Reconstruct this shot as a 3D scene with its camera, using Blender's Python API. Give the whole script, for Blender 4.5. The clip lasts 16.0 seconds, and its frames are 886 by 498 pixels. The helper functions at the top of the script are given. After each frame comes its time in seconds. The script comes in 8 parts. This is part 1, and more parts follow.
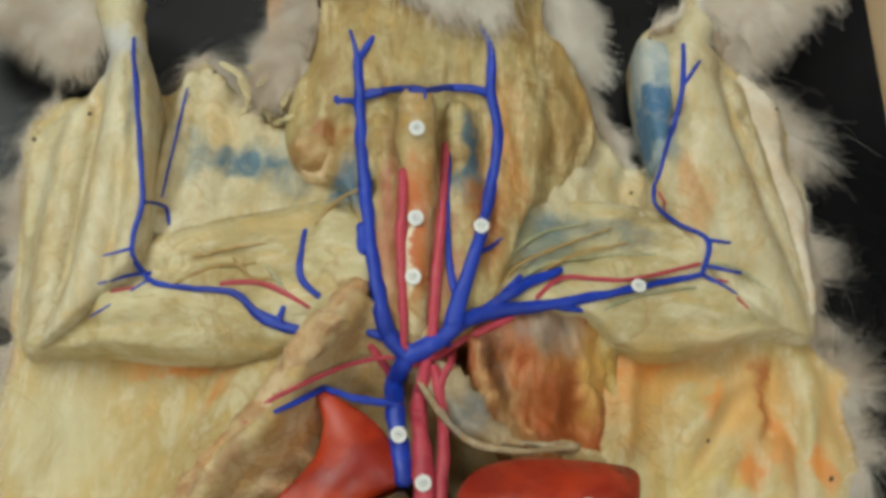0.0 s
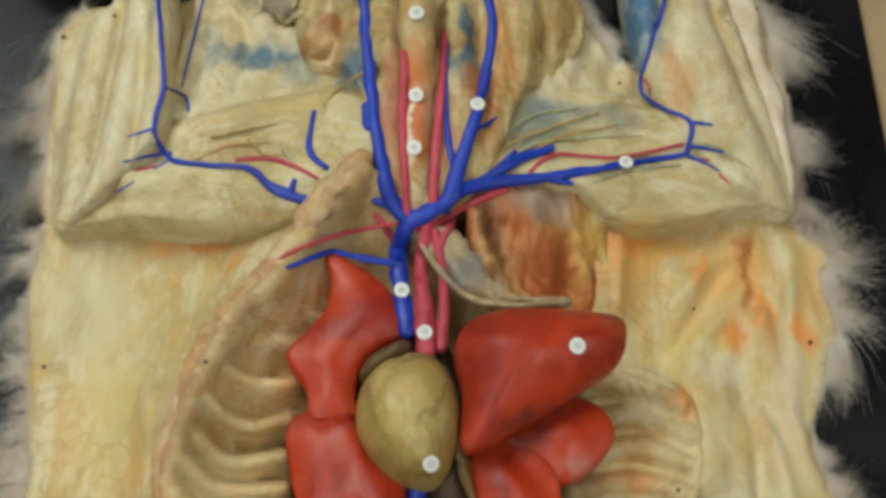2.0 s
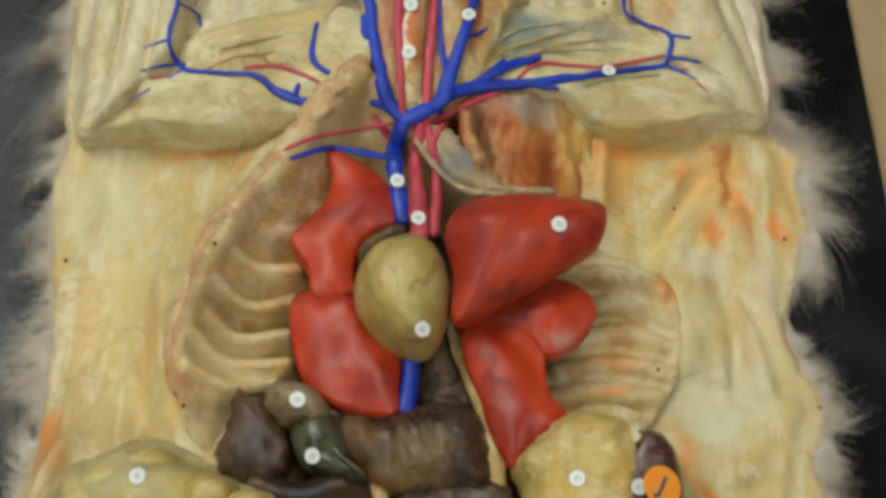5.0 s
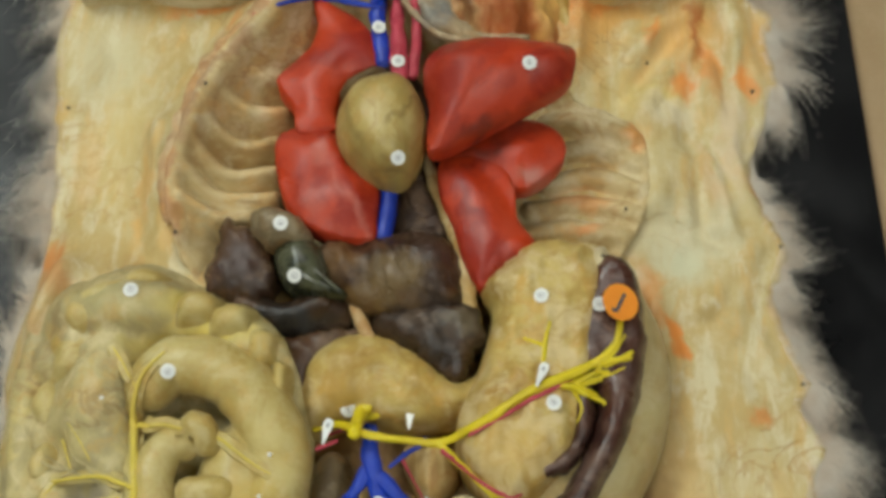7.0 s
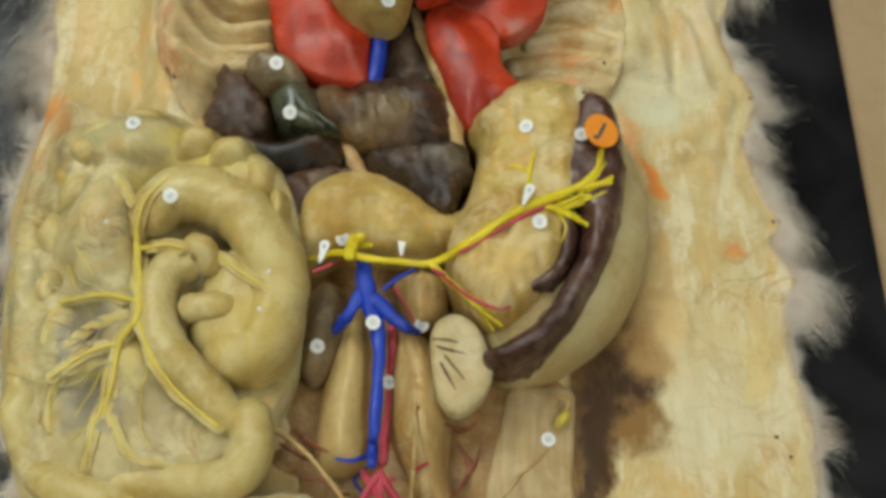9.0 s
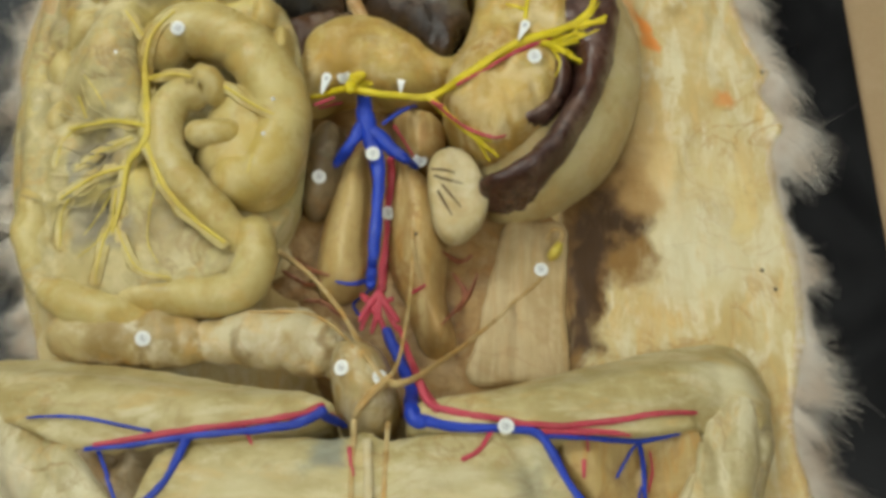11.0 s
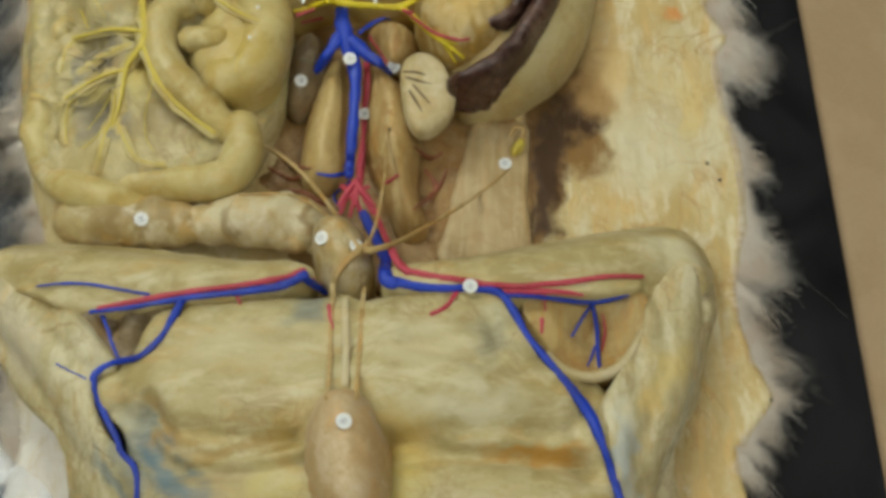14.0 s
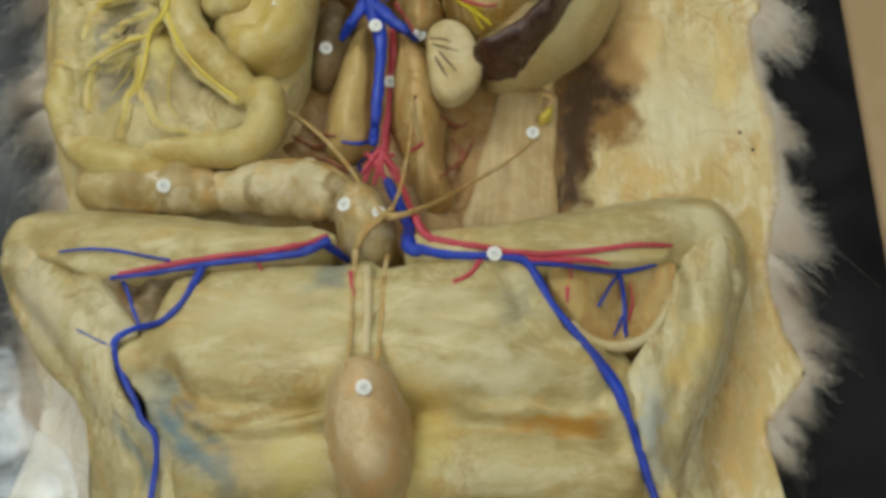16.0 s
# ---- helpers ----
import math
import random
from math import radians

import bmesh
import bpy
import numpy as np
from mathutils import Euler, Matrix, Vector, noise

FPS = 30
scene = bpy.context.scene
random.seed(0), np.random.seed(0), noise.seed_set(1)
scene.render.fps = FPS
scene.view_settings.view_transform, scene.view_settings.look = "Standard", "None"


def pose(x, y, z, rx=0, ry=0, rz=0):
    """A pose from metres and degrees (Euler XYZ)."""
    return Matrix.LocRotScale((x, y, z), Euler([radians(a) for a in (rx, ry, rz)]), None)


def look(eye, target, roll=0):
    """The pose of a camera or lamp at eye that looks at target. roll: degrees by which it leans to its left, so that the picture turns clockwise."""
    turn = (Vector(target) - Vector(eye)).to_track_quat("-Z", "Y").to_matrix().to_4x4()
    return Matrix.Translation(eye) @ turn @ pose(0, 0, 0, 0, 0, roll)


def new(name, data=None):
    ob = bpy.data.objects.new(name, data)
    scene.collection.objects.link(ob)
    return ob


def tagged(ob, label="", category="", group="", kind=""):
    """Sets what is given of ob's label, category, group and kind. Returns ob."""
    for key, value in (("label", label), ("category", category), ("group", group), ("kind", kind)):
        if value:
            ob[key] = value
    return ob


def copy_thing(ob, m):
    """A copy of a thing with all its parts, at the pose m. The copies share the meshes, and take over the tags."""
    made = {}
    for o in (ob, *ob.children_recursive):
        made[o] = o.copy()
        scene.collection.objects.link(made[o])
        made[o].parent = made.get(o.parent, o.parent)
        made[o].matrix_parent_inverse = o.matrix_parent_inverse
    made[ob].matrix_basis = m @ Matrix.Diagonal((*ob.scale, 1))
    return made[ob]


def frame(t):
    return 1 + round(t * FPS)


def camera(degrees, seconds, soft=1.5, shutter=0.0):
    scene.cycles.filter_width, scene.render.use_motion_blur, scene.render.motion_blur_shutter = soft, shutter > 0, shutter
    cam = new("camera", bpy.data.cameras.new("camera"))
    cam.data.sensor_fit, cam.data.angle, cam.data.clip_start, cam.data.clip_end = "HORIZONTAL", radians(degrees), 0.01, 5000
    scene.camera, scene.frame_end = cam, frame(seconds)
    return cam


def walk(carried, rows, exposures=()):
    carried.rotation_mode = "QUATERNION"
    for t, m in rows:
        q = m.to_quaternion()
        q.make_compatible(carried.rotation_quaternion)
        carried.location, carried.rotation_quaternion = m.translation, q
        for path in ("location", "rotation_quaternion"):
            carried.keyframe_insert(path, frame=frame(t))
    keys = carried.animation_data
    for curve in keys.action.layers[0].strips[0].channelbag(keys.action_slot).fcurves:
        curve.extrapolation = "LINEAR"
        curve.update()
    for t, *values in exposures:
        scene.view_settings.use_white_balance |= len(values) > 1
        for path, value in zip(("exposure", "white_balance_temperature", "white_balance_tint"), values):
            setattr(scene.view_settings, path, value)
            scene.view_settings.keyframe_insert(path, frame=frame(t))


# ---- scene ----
cam = camera(40.0, 16.0, soft=4.0)
PATH = [
    (0, (-0.024, 0.052, 0.439), (0.093, 0.781, -1.42), 9.8),
    (0.5, (-0.022, 0.042, 0.442), (0.083, 0.798, -1.406), 8.7),
    (1, (-0.019, 0.021, 0.439), (0.078, 0.774, -1.411), 7.7),
    (1.5, (-0.019, 0.005, 0.445), (0.053, 0.769, -1.401), 5.6),
    (2, (-0.017, -0.012, 0.448), (0.065, 0.759, -1.396), 6.3),
    (2.5, (-0.017, -0.028, 0.449), (0.06, 0.743, -1.395), 6.1),
    (3, (-0.014, -0.04, 0.452), (0.061, 0.738, -1.389), 5.3),
    (3.2, (-0.015, -0.046, 0.453), (0.053, 0.747, -1.381), 4.9),
    (5.3, (-0.001, -0.08, 0.458), (0.03, 0.745, -1.364), 2.5),
    (5.5, (0.002, -0.086, 0.459), (0.023, 0.742, -1.362), 2.1),
    (6, (0.002, -0.098, 0.445), (0.035, 0.692, -1.392), 3.2),
    (6.5, (0.009, -0.106, 0.459), (0.035, 0.667, -1.385), 2.0),
    (7, (0.014, -0.127, 0.462), (0.011, 0.634, -1.388), 0.6),
    (7.5, (0.008, -0.141, 0.454), (0.021, 0.63, -1.392), 2.5),
    (8, (-0.001, -0.161, 0.458), (0.02, 0.614, -1.386), 2.2),
    (8.5, (-0.004, -0.172, 0.458), (0.058, 0.605, -1.384), 4.5),
    (9, (0.006, -0.2, 0.455), (0.057, 0.588, -1.382), 3.8),
    (9.5, (0.012, -0.22, 0.451), (0.073, 0.564, -1.388), 4.3),
    (10, (0.01, -0.236, 0.442), (0.053, 0.551, -1.396), 3.8),
    (10.2, (0.004, -0.238, 0.442), (0.053, 0.528, -1.405), 4.7),
    (12.3, (0.013, -0.311, 0.459), (0.074, 0.485, -1.375), 3.6),
    (12.5, (0.009, -0.315, 0.46), (0.071, 0.488, -1.371), 3.6),
    (13, (0.006, -0.32, 0.466), (0.056, 0.47, -1.371), 2.8),
    (13.5, (0.012, -0.324, 0.466), (0.061, 0.471, -1.369), 3.3),
    (14, (0.016, -0.326, 0.467), (0.075, 0.474, -1.365), 4.0),
    (14.5, (0.016, -0.33, 0.466), (0.067, 0.489, -1.358), 3.3),
    (15, (0.015, -0.328, 0.464), (0.054, 0.484, -1.363), 2.5),
    (15.5, (0.015, -0.328, 0.461), (0.021, 0.491, -1.363), 0.6),
    (16, (0.022, -0.331, 0.457), (0.016, 0.455, -1.383), 0.0),
]
walk(cam, [(t, look(eye, target, roll)) for t, eye, target, roll in PATH],
     [(0.0, -0.16), (3.0, -0.07), (5.5, -0.05), (8.5, 0.0), (9.5, 0.1), (10.2, 0.13), (12.3, -0.06), (16.0, -0.1)])

# ---- light: a plain room with fluorescent panels in its ceiling ----
world = bpy.data.worlds.new("room_air")
world.use_nodes = True
world.node_tree.nodes["Background"].inputs[0].default_value = (0.8, 0.85, 0.95, 1)
world.node_tree.nodes["Background"].inputs[1].default_value = 0.05
scene.world = world
BOARD_Z = -0.012


def area_lamp(name, x, y, z, sx, sy, watts, color):
    lamp = bpy.data.lights.new(name, "AREA")
    lamp.shape, lamp.size, lamp.size_y, lamp.energy, lamp.color = "RECTANGLE", sx, sy, watts, color
    ob = new(name, lamp)
    ob.matrix_world = pose(x, y, z)
    return ob


LAMPS = [(-0.95, 0.75, 18.5), (0.0, 1.0, 2.5), (1.0, -0.7, 7.4), (-0.85, -1.0, 6.4)]
for lx, ly, watts in LAMPS:
    area_lamp("ceiling_lamp_light", lx, ly, 1.66, 0.55, 1.15, watts, (0.875, 1.0, 0.95))

# ---- materials ----


def nodes_of(name, rough=0.5, spec=0.5):
    m = bpy.data.materials.new(name)
    m.use_nodes = True
    nt = m.node_tree
    b = nt.nodes["Principled BSDF"]
    b.inputs["Roughness"].default_value = rough
    b.inputs["Specular IOR Level"].default_value = spec
    return m, nt, b


def mixed(nt, fac, a, b):
    """A colour mix; a and b are colours or sockets, fac a number or a socket."""
    n = nt.nodes.new("ShaderNodeMix")
    n.data_type = "RGBA"
    for key, v in ((0, fac), (6, a), (7, b)):
        if isinstance(v, bpy.types.NodeSocket):
            nt.links.new(v, n.inputs[key])
        else:
            n.inputs[key].default_value = v if key == 0 else (*v, 1)
    return n.outputs[2]


def noise_of(nt, vec, scale, detail=4.0, rough=0.6, warp=0.0):
    n = nt.nodes.new("ShaderNodeTexNoise")
    n.inputs["Scale"].default_value, n.inputs["Detail"].default_value = scale, detail
    n.inputs["Roughness"].default_value, n.inputs["Distortion"].default_value = rough, warp
    nt.links.new(vec, n.inputs["Vector"])
    return n.outputs["Fac"]


def ramp(nt, fac, lo, hi, a=0.0, b=1.0):
    n = nt.nodes.new("ShaderNodeMapRange")
    n.interpolation_type = "SMOOTHSTEP"
    nt.links.new(fac, n.inputs["Value"])
    for key, v in zip(("From Min", "From Max", "To Min", "To Max"), (lo, hi, a, b)):
        n.inputs[key].default_value = v
    return n.outputs["Result"]


def tissue(name, base, dark, light, rough=0.45, grain=220.0, bump=0.35, stains=(), stretch=(1, 1, 1), spec=0.3, streak=0.5, coat=0.0, patch=0.7, crease=None):
    """Dried, varnished tissue: two scales of mottling, fibres, stains of their own shape, fine relief.
    stains: (x, y) mm, (rx, ry) mm, degrees, colour, strength; a few put shade into the colour."""
    m, nt, b = nodes_of(name, rough, spec)
    b.inputs["Coat Weight"].default_value = coat
    b.inputs["Coat Roughness"].default_value = 0.25
    geo = nt.nodes.new("ShaderNodeNewGeometry")
    at = geo.outputs["Position"]
    mp = nt.nodes.new("ShaderNodeMapping")
    mp.inputs["Scale"].default_value = stretch
    nt.links.new(at, mp.inputs["Vector"])
    big = noise_of(nt, at, 28.0, 5, 0.62, 0.6)
    fine = noise_of(nt, mp.outputs[0], grain, 4, 0.65, 0.3)
    col = mixed(nt, ramp(nt, big, 0.42, 0.6), base, dark)
    if patch:
        warm = tuple(min(c * k, 1) for c, k in zip(base, (1.08, 0.85, 0.58)))
        pale = tuple(min(0.35 * c + 0.65 * l + 0.03, 0.85) for c, l in zip(base, light))
        off = nt.nodes.new("ShaderNodeVectorMath")
        off.operation = "ADD"
        nt.links.new(mp.outputs[0], off.inputs[0])
        off.inputs[1].default_value = (3.1, 1.7, 5.3)
        col = mixed(nt, ramp(nt, noise_of(nt, mp.outputs[0], 75, 5, 0.65, 0.5), 0.5, 0.63, 0, patch), col, warm)
        col = mixed(nt, ramp(nt, noise_of(nt, off.outputs[0], 60, 5, 0.65, 0.4), 0.5, 0.62, 0, min(patch * 1.2, 1.0)), col, pale)
    col = mixed(nt, ramp(nt, fine, 0.45, 0.75, 0, streak), col, light)
    col = mixed(nt, ramp(nt, noise_of(nt, at, 120, 5, 0.7, 1.0), 0.5, 0.63, 0, 0.6 * patch), col, dark)
    fib = noise_of(nt, mp.outputs[0], grain * 0.35, 6, 0.7, 1.2)
    col = mixed(nt, ramp(nt, fib, 0.5, 0.72, 0, streak), col, dark)
    crease = 0.7 * patch if crease is None else crease
    fold = None
    if crease:
        for scale, wide, power in ((34.0, 0.035, 1.0), (90.0, 0.05, 0.35)):
            raw = noise_of(nt, mp.outputs[0] if scale > 50 else at, scale, 5, 0.55, 1.4)
            gap = nt.nodes.new("ShaderNodeMath")
            gap.operation = "SUBTRACT"
            nt.links.new(raw, gap.inputs[0])
            gap.inputs[1].default_value = 0.5
            size = nt.nodes.new("ShaderNodeMath")
            size.operation = "ABSOLUTE"
            nt.links.new(gap.outputs[0], size.inputs[0])
            line = nt.nodes.new("ShaderNodeMath")
            line.operation = "MULTIPLY"
            nt.links.new(ramp(nt, size.outputs[0], 0.0, wide, crease * power, 0.0), line.inputs[0])
            nt.links.new(ramp(nt, noise_of(nt, at, scale * 0.6, 2, 0.5), 0.42, 0.62), line.inputs[1])
            col = mixed(nt, line.outputs[0], col, tuple(c * k for c, k in zip(dark, (0.85, 0.62, 0.45))))
            fold = fold or line.outputs[0]
    if stains:
        wob = nt.nodes.new("ShaderNodeTexNoise")
        wob.inputs["Scale"].default_value, wob.inputs["Detail"].default_value = 70.0, 8
        nt.links.new(at, wob.inputs["Vector"])
        sub = nt.nodes.new("ShaderNodeVectorMath")
        sub.operation = "MULTIPLY_ADD"
        nt.links.new(wob.outputs["Color"], sub.inputs[0])
        sub.inputs[1].default_value = (0.024, 0.024, 0.0)
        nt.links.new(at, sub.inputs[2])
        veil = ramp(nt, noise_of(nt, mp.outputs[0], grain * 0.6, 6, 0.7, 0.8), 0.3, 0.55, 0.6, 1.1)
        for (x, y, *_), (rx, ry), turn, color, power in stains:
            pm = nt.nodes.new("ShaderNodeMapping")
            pm.vector_type = "TEXTURE"
            pm.inputs["Location"].default_value = (x * 0.001 + 0.012, y * 0.001 + 0.012, 0)
            pm.inputs["Rotation"].default_value = (0, 0, radians(turn))
            pm.inputs["Scale"].default_value = (rx * 0.001, ry * 0.001, 10.0)
            nt.links.new(sub.outputs[0], pm.inputs["Vector"])
            ln = nt.nodes.new("ShaderNodeVectorMath")
            ln.operation = "LENGTH"
            nt.links.new(pm.outputs[0], ln.inputs[0])
            mask = nt.nodes.new("ShaderNodeMath")
            mask.operation = "MULTIPLY"
            nt.links.new(ramp(nt, ln.outputs["Value"], 1.3, 0.3 if power < 0.88 else 0.65, 0, power), mask.inputs[0])
            nt.links.new(veil, mask.inputs[1])
            col = mixed(nt, mask.outputs[0], col, color)
    nt.links.new(col, b.inputs["Base Color"])
    rg = ramp(nt, fib, 0.3, 0.7, max(rough - 0.1, 0.05), min(rough + 0.2, 1))
    nt.links.new(rg, b.inputs["Roughness"])
    if bump:
        bp = nt.nodes.new("ShaderNodeBump")
        bp.inputs["Strength"].default_value, bp.inputs["Distance"].default_value = bump, 0.0012
        if fold is None:
            nt.links.new(fib, bp.inputs["Height"])
        else:
            sunk = nt.nodes.new("ShaderNodeMath")
            sunk.operation = "SUBTRACT"
            nt.links.new(fib, sunk.inputs[0])
            nt.links.new(fold, sunk.inputs[1])
            nt.links.new(sunk.outputs[0], bp.inputs["Height"])
        nt.links.new(bp.outputs["Normal"], b.inputs["Normal"])
    return m


ORANGE, RUST, BLUE_DYE, BROWN, YELLOW, PALE = (0.70, 0.25, 0.05), (0.40, 0.09, 0.02), (0.03, 0.125, 0.205), (0.14, 0.07, 0.018), (0.66, 0.50, 0.16), (0.72, 0.64, 0.45)
SKIN_STAINS = [
    ((84.4, 174.2, 6), (24, 11), 20, (0.70, 0.33, 0.08), 0.6),
    ((120.7, 164.2, 6), (16, 22), -15, (0.70, 0.33, 0.08), 0.5),
    ((150.3, 159.3, 6), (7, 20), 0, (0.70, 0.33, 0.08), 0.4),
    ((81.3, -62.3, 6), (13, 18), 10, (0.13, 0.065, 0.016), 0.97),
    ((76.2, -88.5, 6), (8, 26), 0, (0.12, 0.06, 0.015), 0.97),
    ((91.6, -53.2, 6), (10, 12), 0, (0.24, 0.13, 0.04), 0.8),
    ((86.2, -75.3, 6), (6, 8), 0, (0.2, 0.1, 0.03), 0.8),
    ((78.1, 157.8, 6), (3, 22), -35, (0.66, 0.33, 0.08), 0.6),
    ((93.2, 171.7, 6), (16, 5), 8, (0.66, 0.36, 0.1), 0.6),
    ((125.4, 150.6, 6), (5, 22), 10, ORANGE, 0.58),
    ((69.3, 176.9, 6), (16, 30), 10, ORANGE, 0.58),
    ((-155.9, 184.2, 6), (6, 18), 0, (0.55, 0.3, 0.12), 0.5),
    ((98.0, 131.8, 6), (20, 14), 0, YELLOW, 0.5),
    ((-139.9, 43.2, 6), (9, 16), 25, (0.5, 0.23, 0.08), 0.75),
    ((-139.6, 10.4, 6), (8, 20), 0, (0.6, 0.36, 0.16), 0.5),
    ((78.4, -62.5, 6), (14, 24), 8, BROWN, 0.97),
    ((89.7, -70.7, 6), (13, 13), 0, (0.2, 0.11, 0.04), 0.85),
    ((85.0, -42.9, 6), (16, 22), -30, BROWN, 0.97),
    ((71.8, -93.6, 6), (9, 30), 0, BROWN, 0.97),
    ((103.2, -35.9, 6), (15, 22), 0, (0.55, 0.37, 0.15), 0.6),
    ((104.1, 152.9, 6), (7, 24), -35, (0.7, 0.42, 0.14), 0.6),
    ((80.6, 160.6, 6), (12, 26), -10, (0.68, 0.4, 0.12), 0.6),
    ((111.7, 69.5, 6), (26, 18), 0, (0.6, 0.55, 0.36), 0.7),
    ((97.1, 38.3, 6), (6, 20), 20, ORANGE, 0.49),
    ((144.5, 83.8, 6), (4, 18), 30, (0.68, 0.36, 0.12), 0.6),
    ((122.9, 95.2, 6), (5, 20), 15, (0.64, 0.4, 0.2), 0.5),
    ((-134.3, 146.2, 6), (22, 30), 0, (0.58, 0.53, 0.33), 0.6),
    ((-120.1, 103.2, 6), (14, 34), 0, (0.66, 0.5, 0.2), 0.4),
    ((-134.7, 93.4, 6), (8, 20), 0, (0.68, 0.44, 0.18), 0.5),
    ((-107.5, 79.6, 6), (4, 26), 5, (0.68, 0.4, 0.13), 0.6),
    ((117.5, -72.0, 6), (30, 26), 0, (0.64, 0.58, 0.38), 0.6),
    ((140.9, -54.7, 6), (5, 20), 0, (0.68, 0.52, 0.2), 0.5),
    ((129.4, -39.8, 6), (20, 14), 0, (0.66, 0.54, 0.28), 0.4),
    ((-115.1, -214.9, 10), (34, 44), 20, (0.66, 0.63, 0.58), 0.8),
    ((127.8, 250.0, 8), (8, 34), 10, (0.66, 0.58, 0.46), 0.7),
    ((-146.4, 250.6, 8), (10, 20), 0, (0.66, 0.56, 0.40), 0.6),
    ((133.9, 114.8, 6), (6, 30), 0, (0.64, 0.5, 0.34), 0.6),
    ((92.6, -76.5, 6), (10, 12), 0, (0.22, 0.115, 0.026), 0.9),
    ((88, -60, 6), (13, 9), -15, (0.05, 0.022, 0.004), 0.95),
    ((80, -68, 6), (8, 12), 0, (0.05, 0.022, 0.004), 0.95),
    ((75, -82, 6), (6, 14), 0, (0.05, 0.022, 0.004), 0.95),
    ((73, -104, 6), (6, 18), 0, (0.05, 0.022, 0.004), 0.9),
    ((98, -50, 6), (10, 12), 0, (0.36, 0.21, 0.07), 0.8),
    ((71, -122, 6), (5, 9), 0, (0.22, 0.115, 0.026), 0.8),
    ((115.4, 138.9, 6), (7, 8), 0, ORANGE, 0.85),
    ((142.6, 142.0, 6), (6, 9), 0, ORANGE, 0.85),
    ((123.4, 168.0, 6), (2.5, 14), 0, RUST, 0.6),
    ((103.4, 165.4, 6), (3, 9), -35, ORANGE, 0.7),
    ((82.3, 176.7, 6), (16, 4), 25, ORANGE, 0.7),
    ((-92.3, 174.3, 6), (18, 4), -4, ORANGE, 0.8),
    ((-75.9, 164.4, 6), (4, 12), -30, ORANGE, 0.5),
    ((107.6, 123.8, 6), (14, 9), 0, PALE, 0.7),
    ((103.9, 25.4, 6), (3, 9), 15, ORANGE, 0.8),
    ((111.7, 55.5, 6), (16, 11), 0, (0.62, 0.60, 0.40), 0.8),
    ((-141.7, 52.3, 6), (6, 10), 20, ORANGE, 0.6),
    ((104.0, 22.7, 6), (3, 9), 20, ORANGE, 0.8),
    ((135.7, -5.8, 6), (5, 6), 0, ORANGE, 0.6),
]
ARM_STAINS = [
    ((-69.3, 244.7, 32), (20, 7), -12, BLUE_DYE, 0.78),
    ((-92.2, 250.7, 32), (7, 14), 0, BLUE_DYE, 0.45),
    ((-31.8, 232.5, 32), (6, 14), 0, BLUE_DYE, 0.78),
    ((38.0, 214.8, 32), (14, 16), -20, BLUE_DYE, 0.78),
    ((63.1, 222.1, 32), (22, 6), -10, BLUE_DYE, 0.45),
    ((83.0, 273.4, 32), (6, 14), 0, BLUE_DYE, 0.78),
    ((86.6, 261.7, 32), (8, 16), 0, BLUE_DYE, 0.5),
    ((-109.8, 266.2, 32), (4, 20), 0, BLUE_DYE, 0.35),
    ((95.8, 238.8, 32), (6, 18), 10, ORANGE, 0.4),
    ((81.3, 280.6, 32), (8, 16), 0, (0.5, 0.55, 0.55), 0.6), ((-52.4, 234.1, 32), (8, 8), 0, BLUE_DYE, 0.4), ((-63.4, 251.7, 32), (8, 6), 0, BLUE_DYE, 0.4), ((25.7, 221.0, 32), (8, 12), 0, (0.25, 0.25, 0.12), 0.5),
    ((46.1, 210.7, 32), (22, 10), 0, (0.38, 0.34, 0.16), 0.5), ((-84.0, 164.6, 32), (18, 5), 0, ORANGE, 0.7), ((105.8, 180.8, 32), (20, 5), 10, (0.6, 0.36, 0.16), 0.4), ((70.7, 171.9, 32), (16, 8), 20, (0.68, 0.45, 0.14), 0.7),
    ((-122.3, 289.5, 32), (14, 10), 0, (0.5, 0.52, 0.56), 0.6),
]
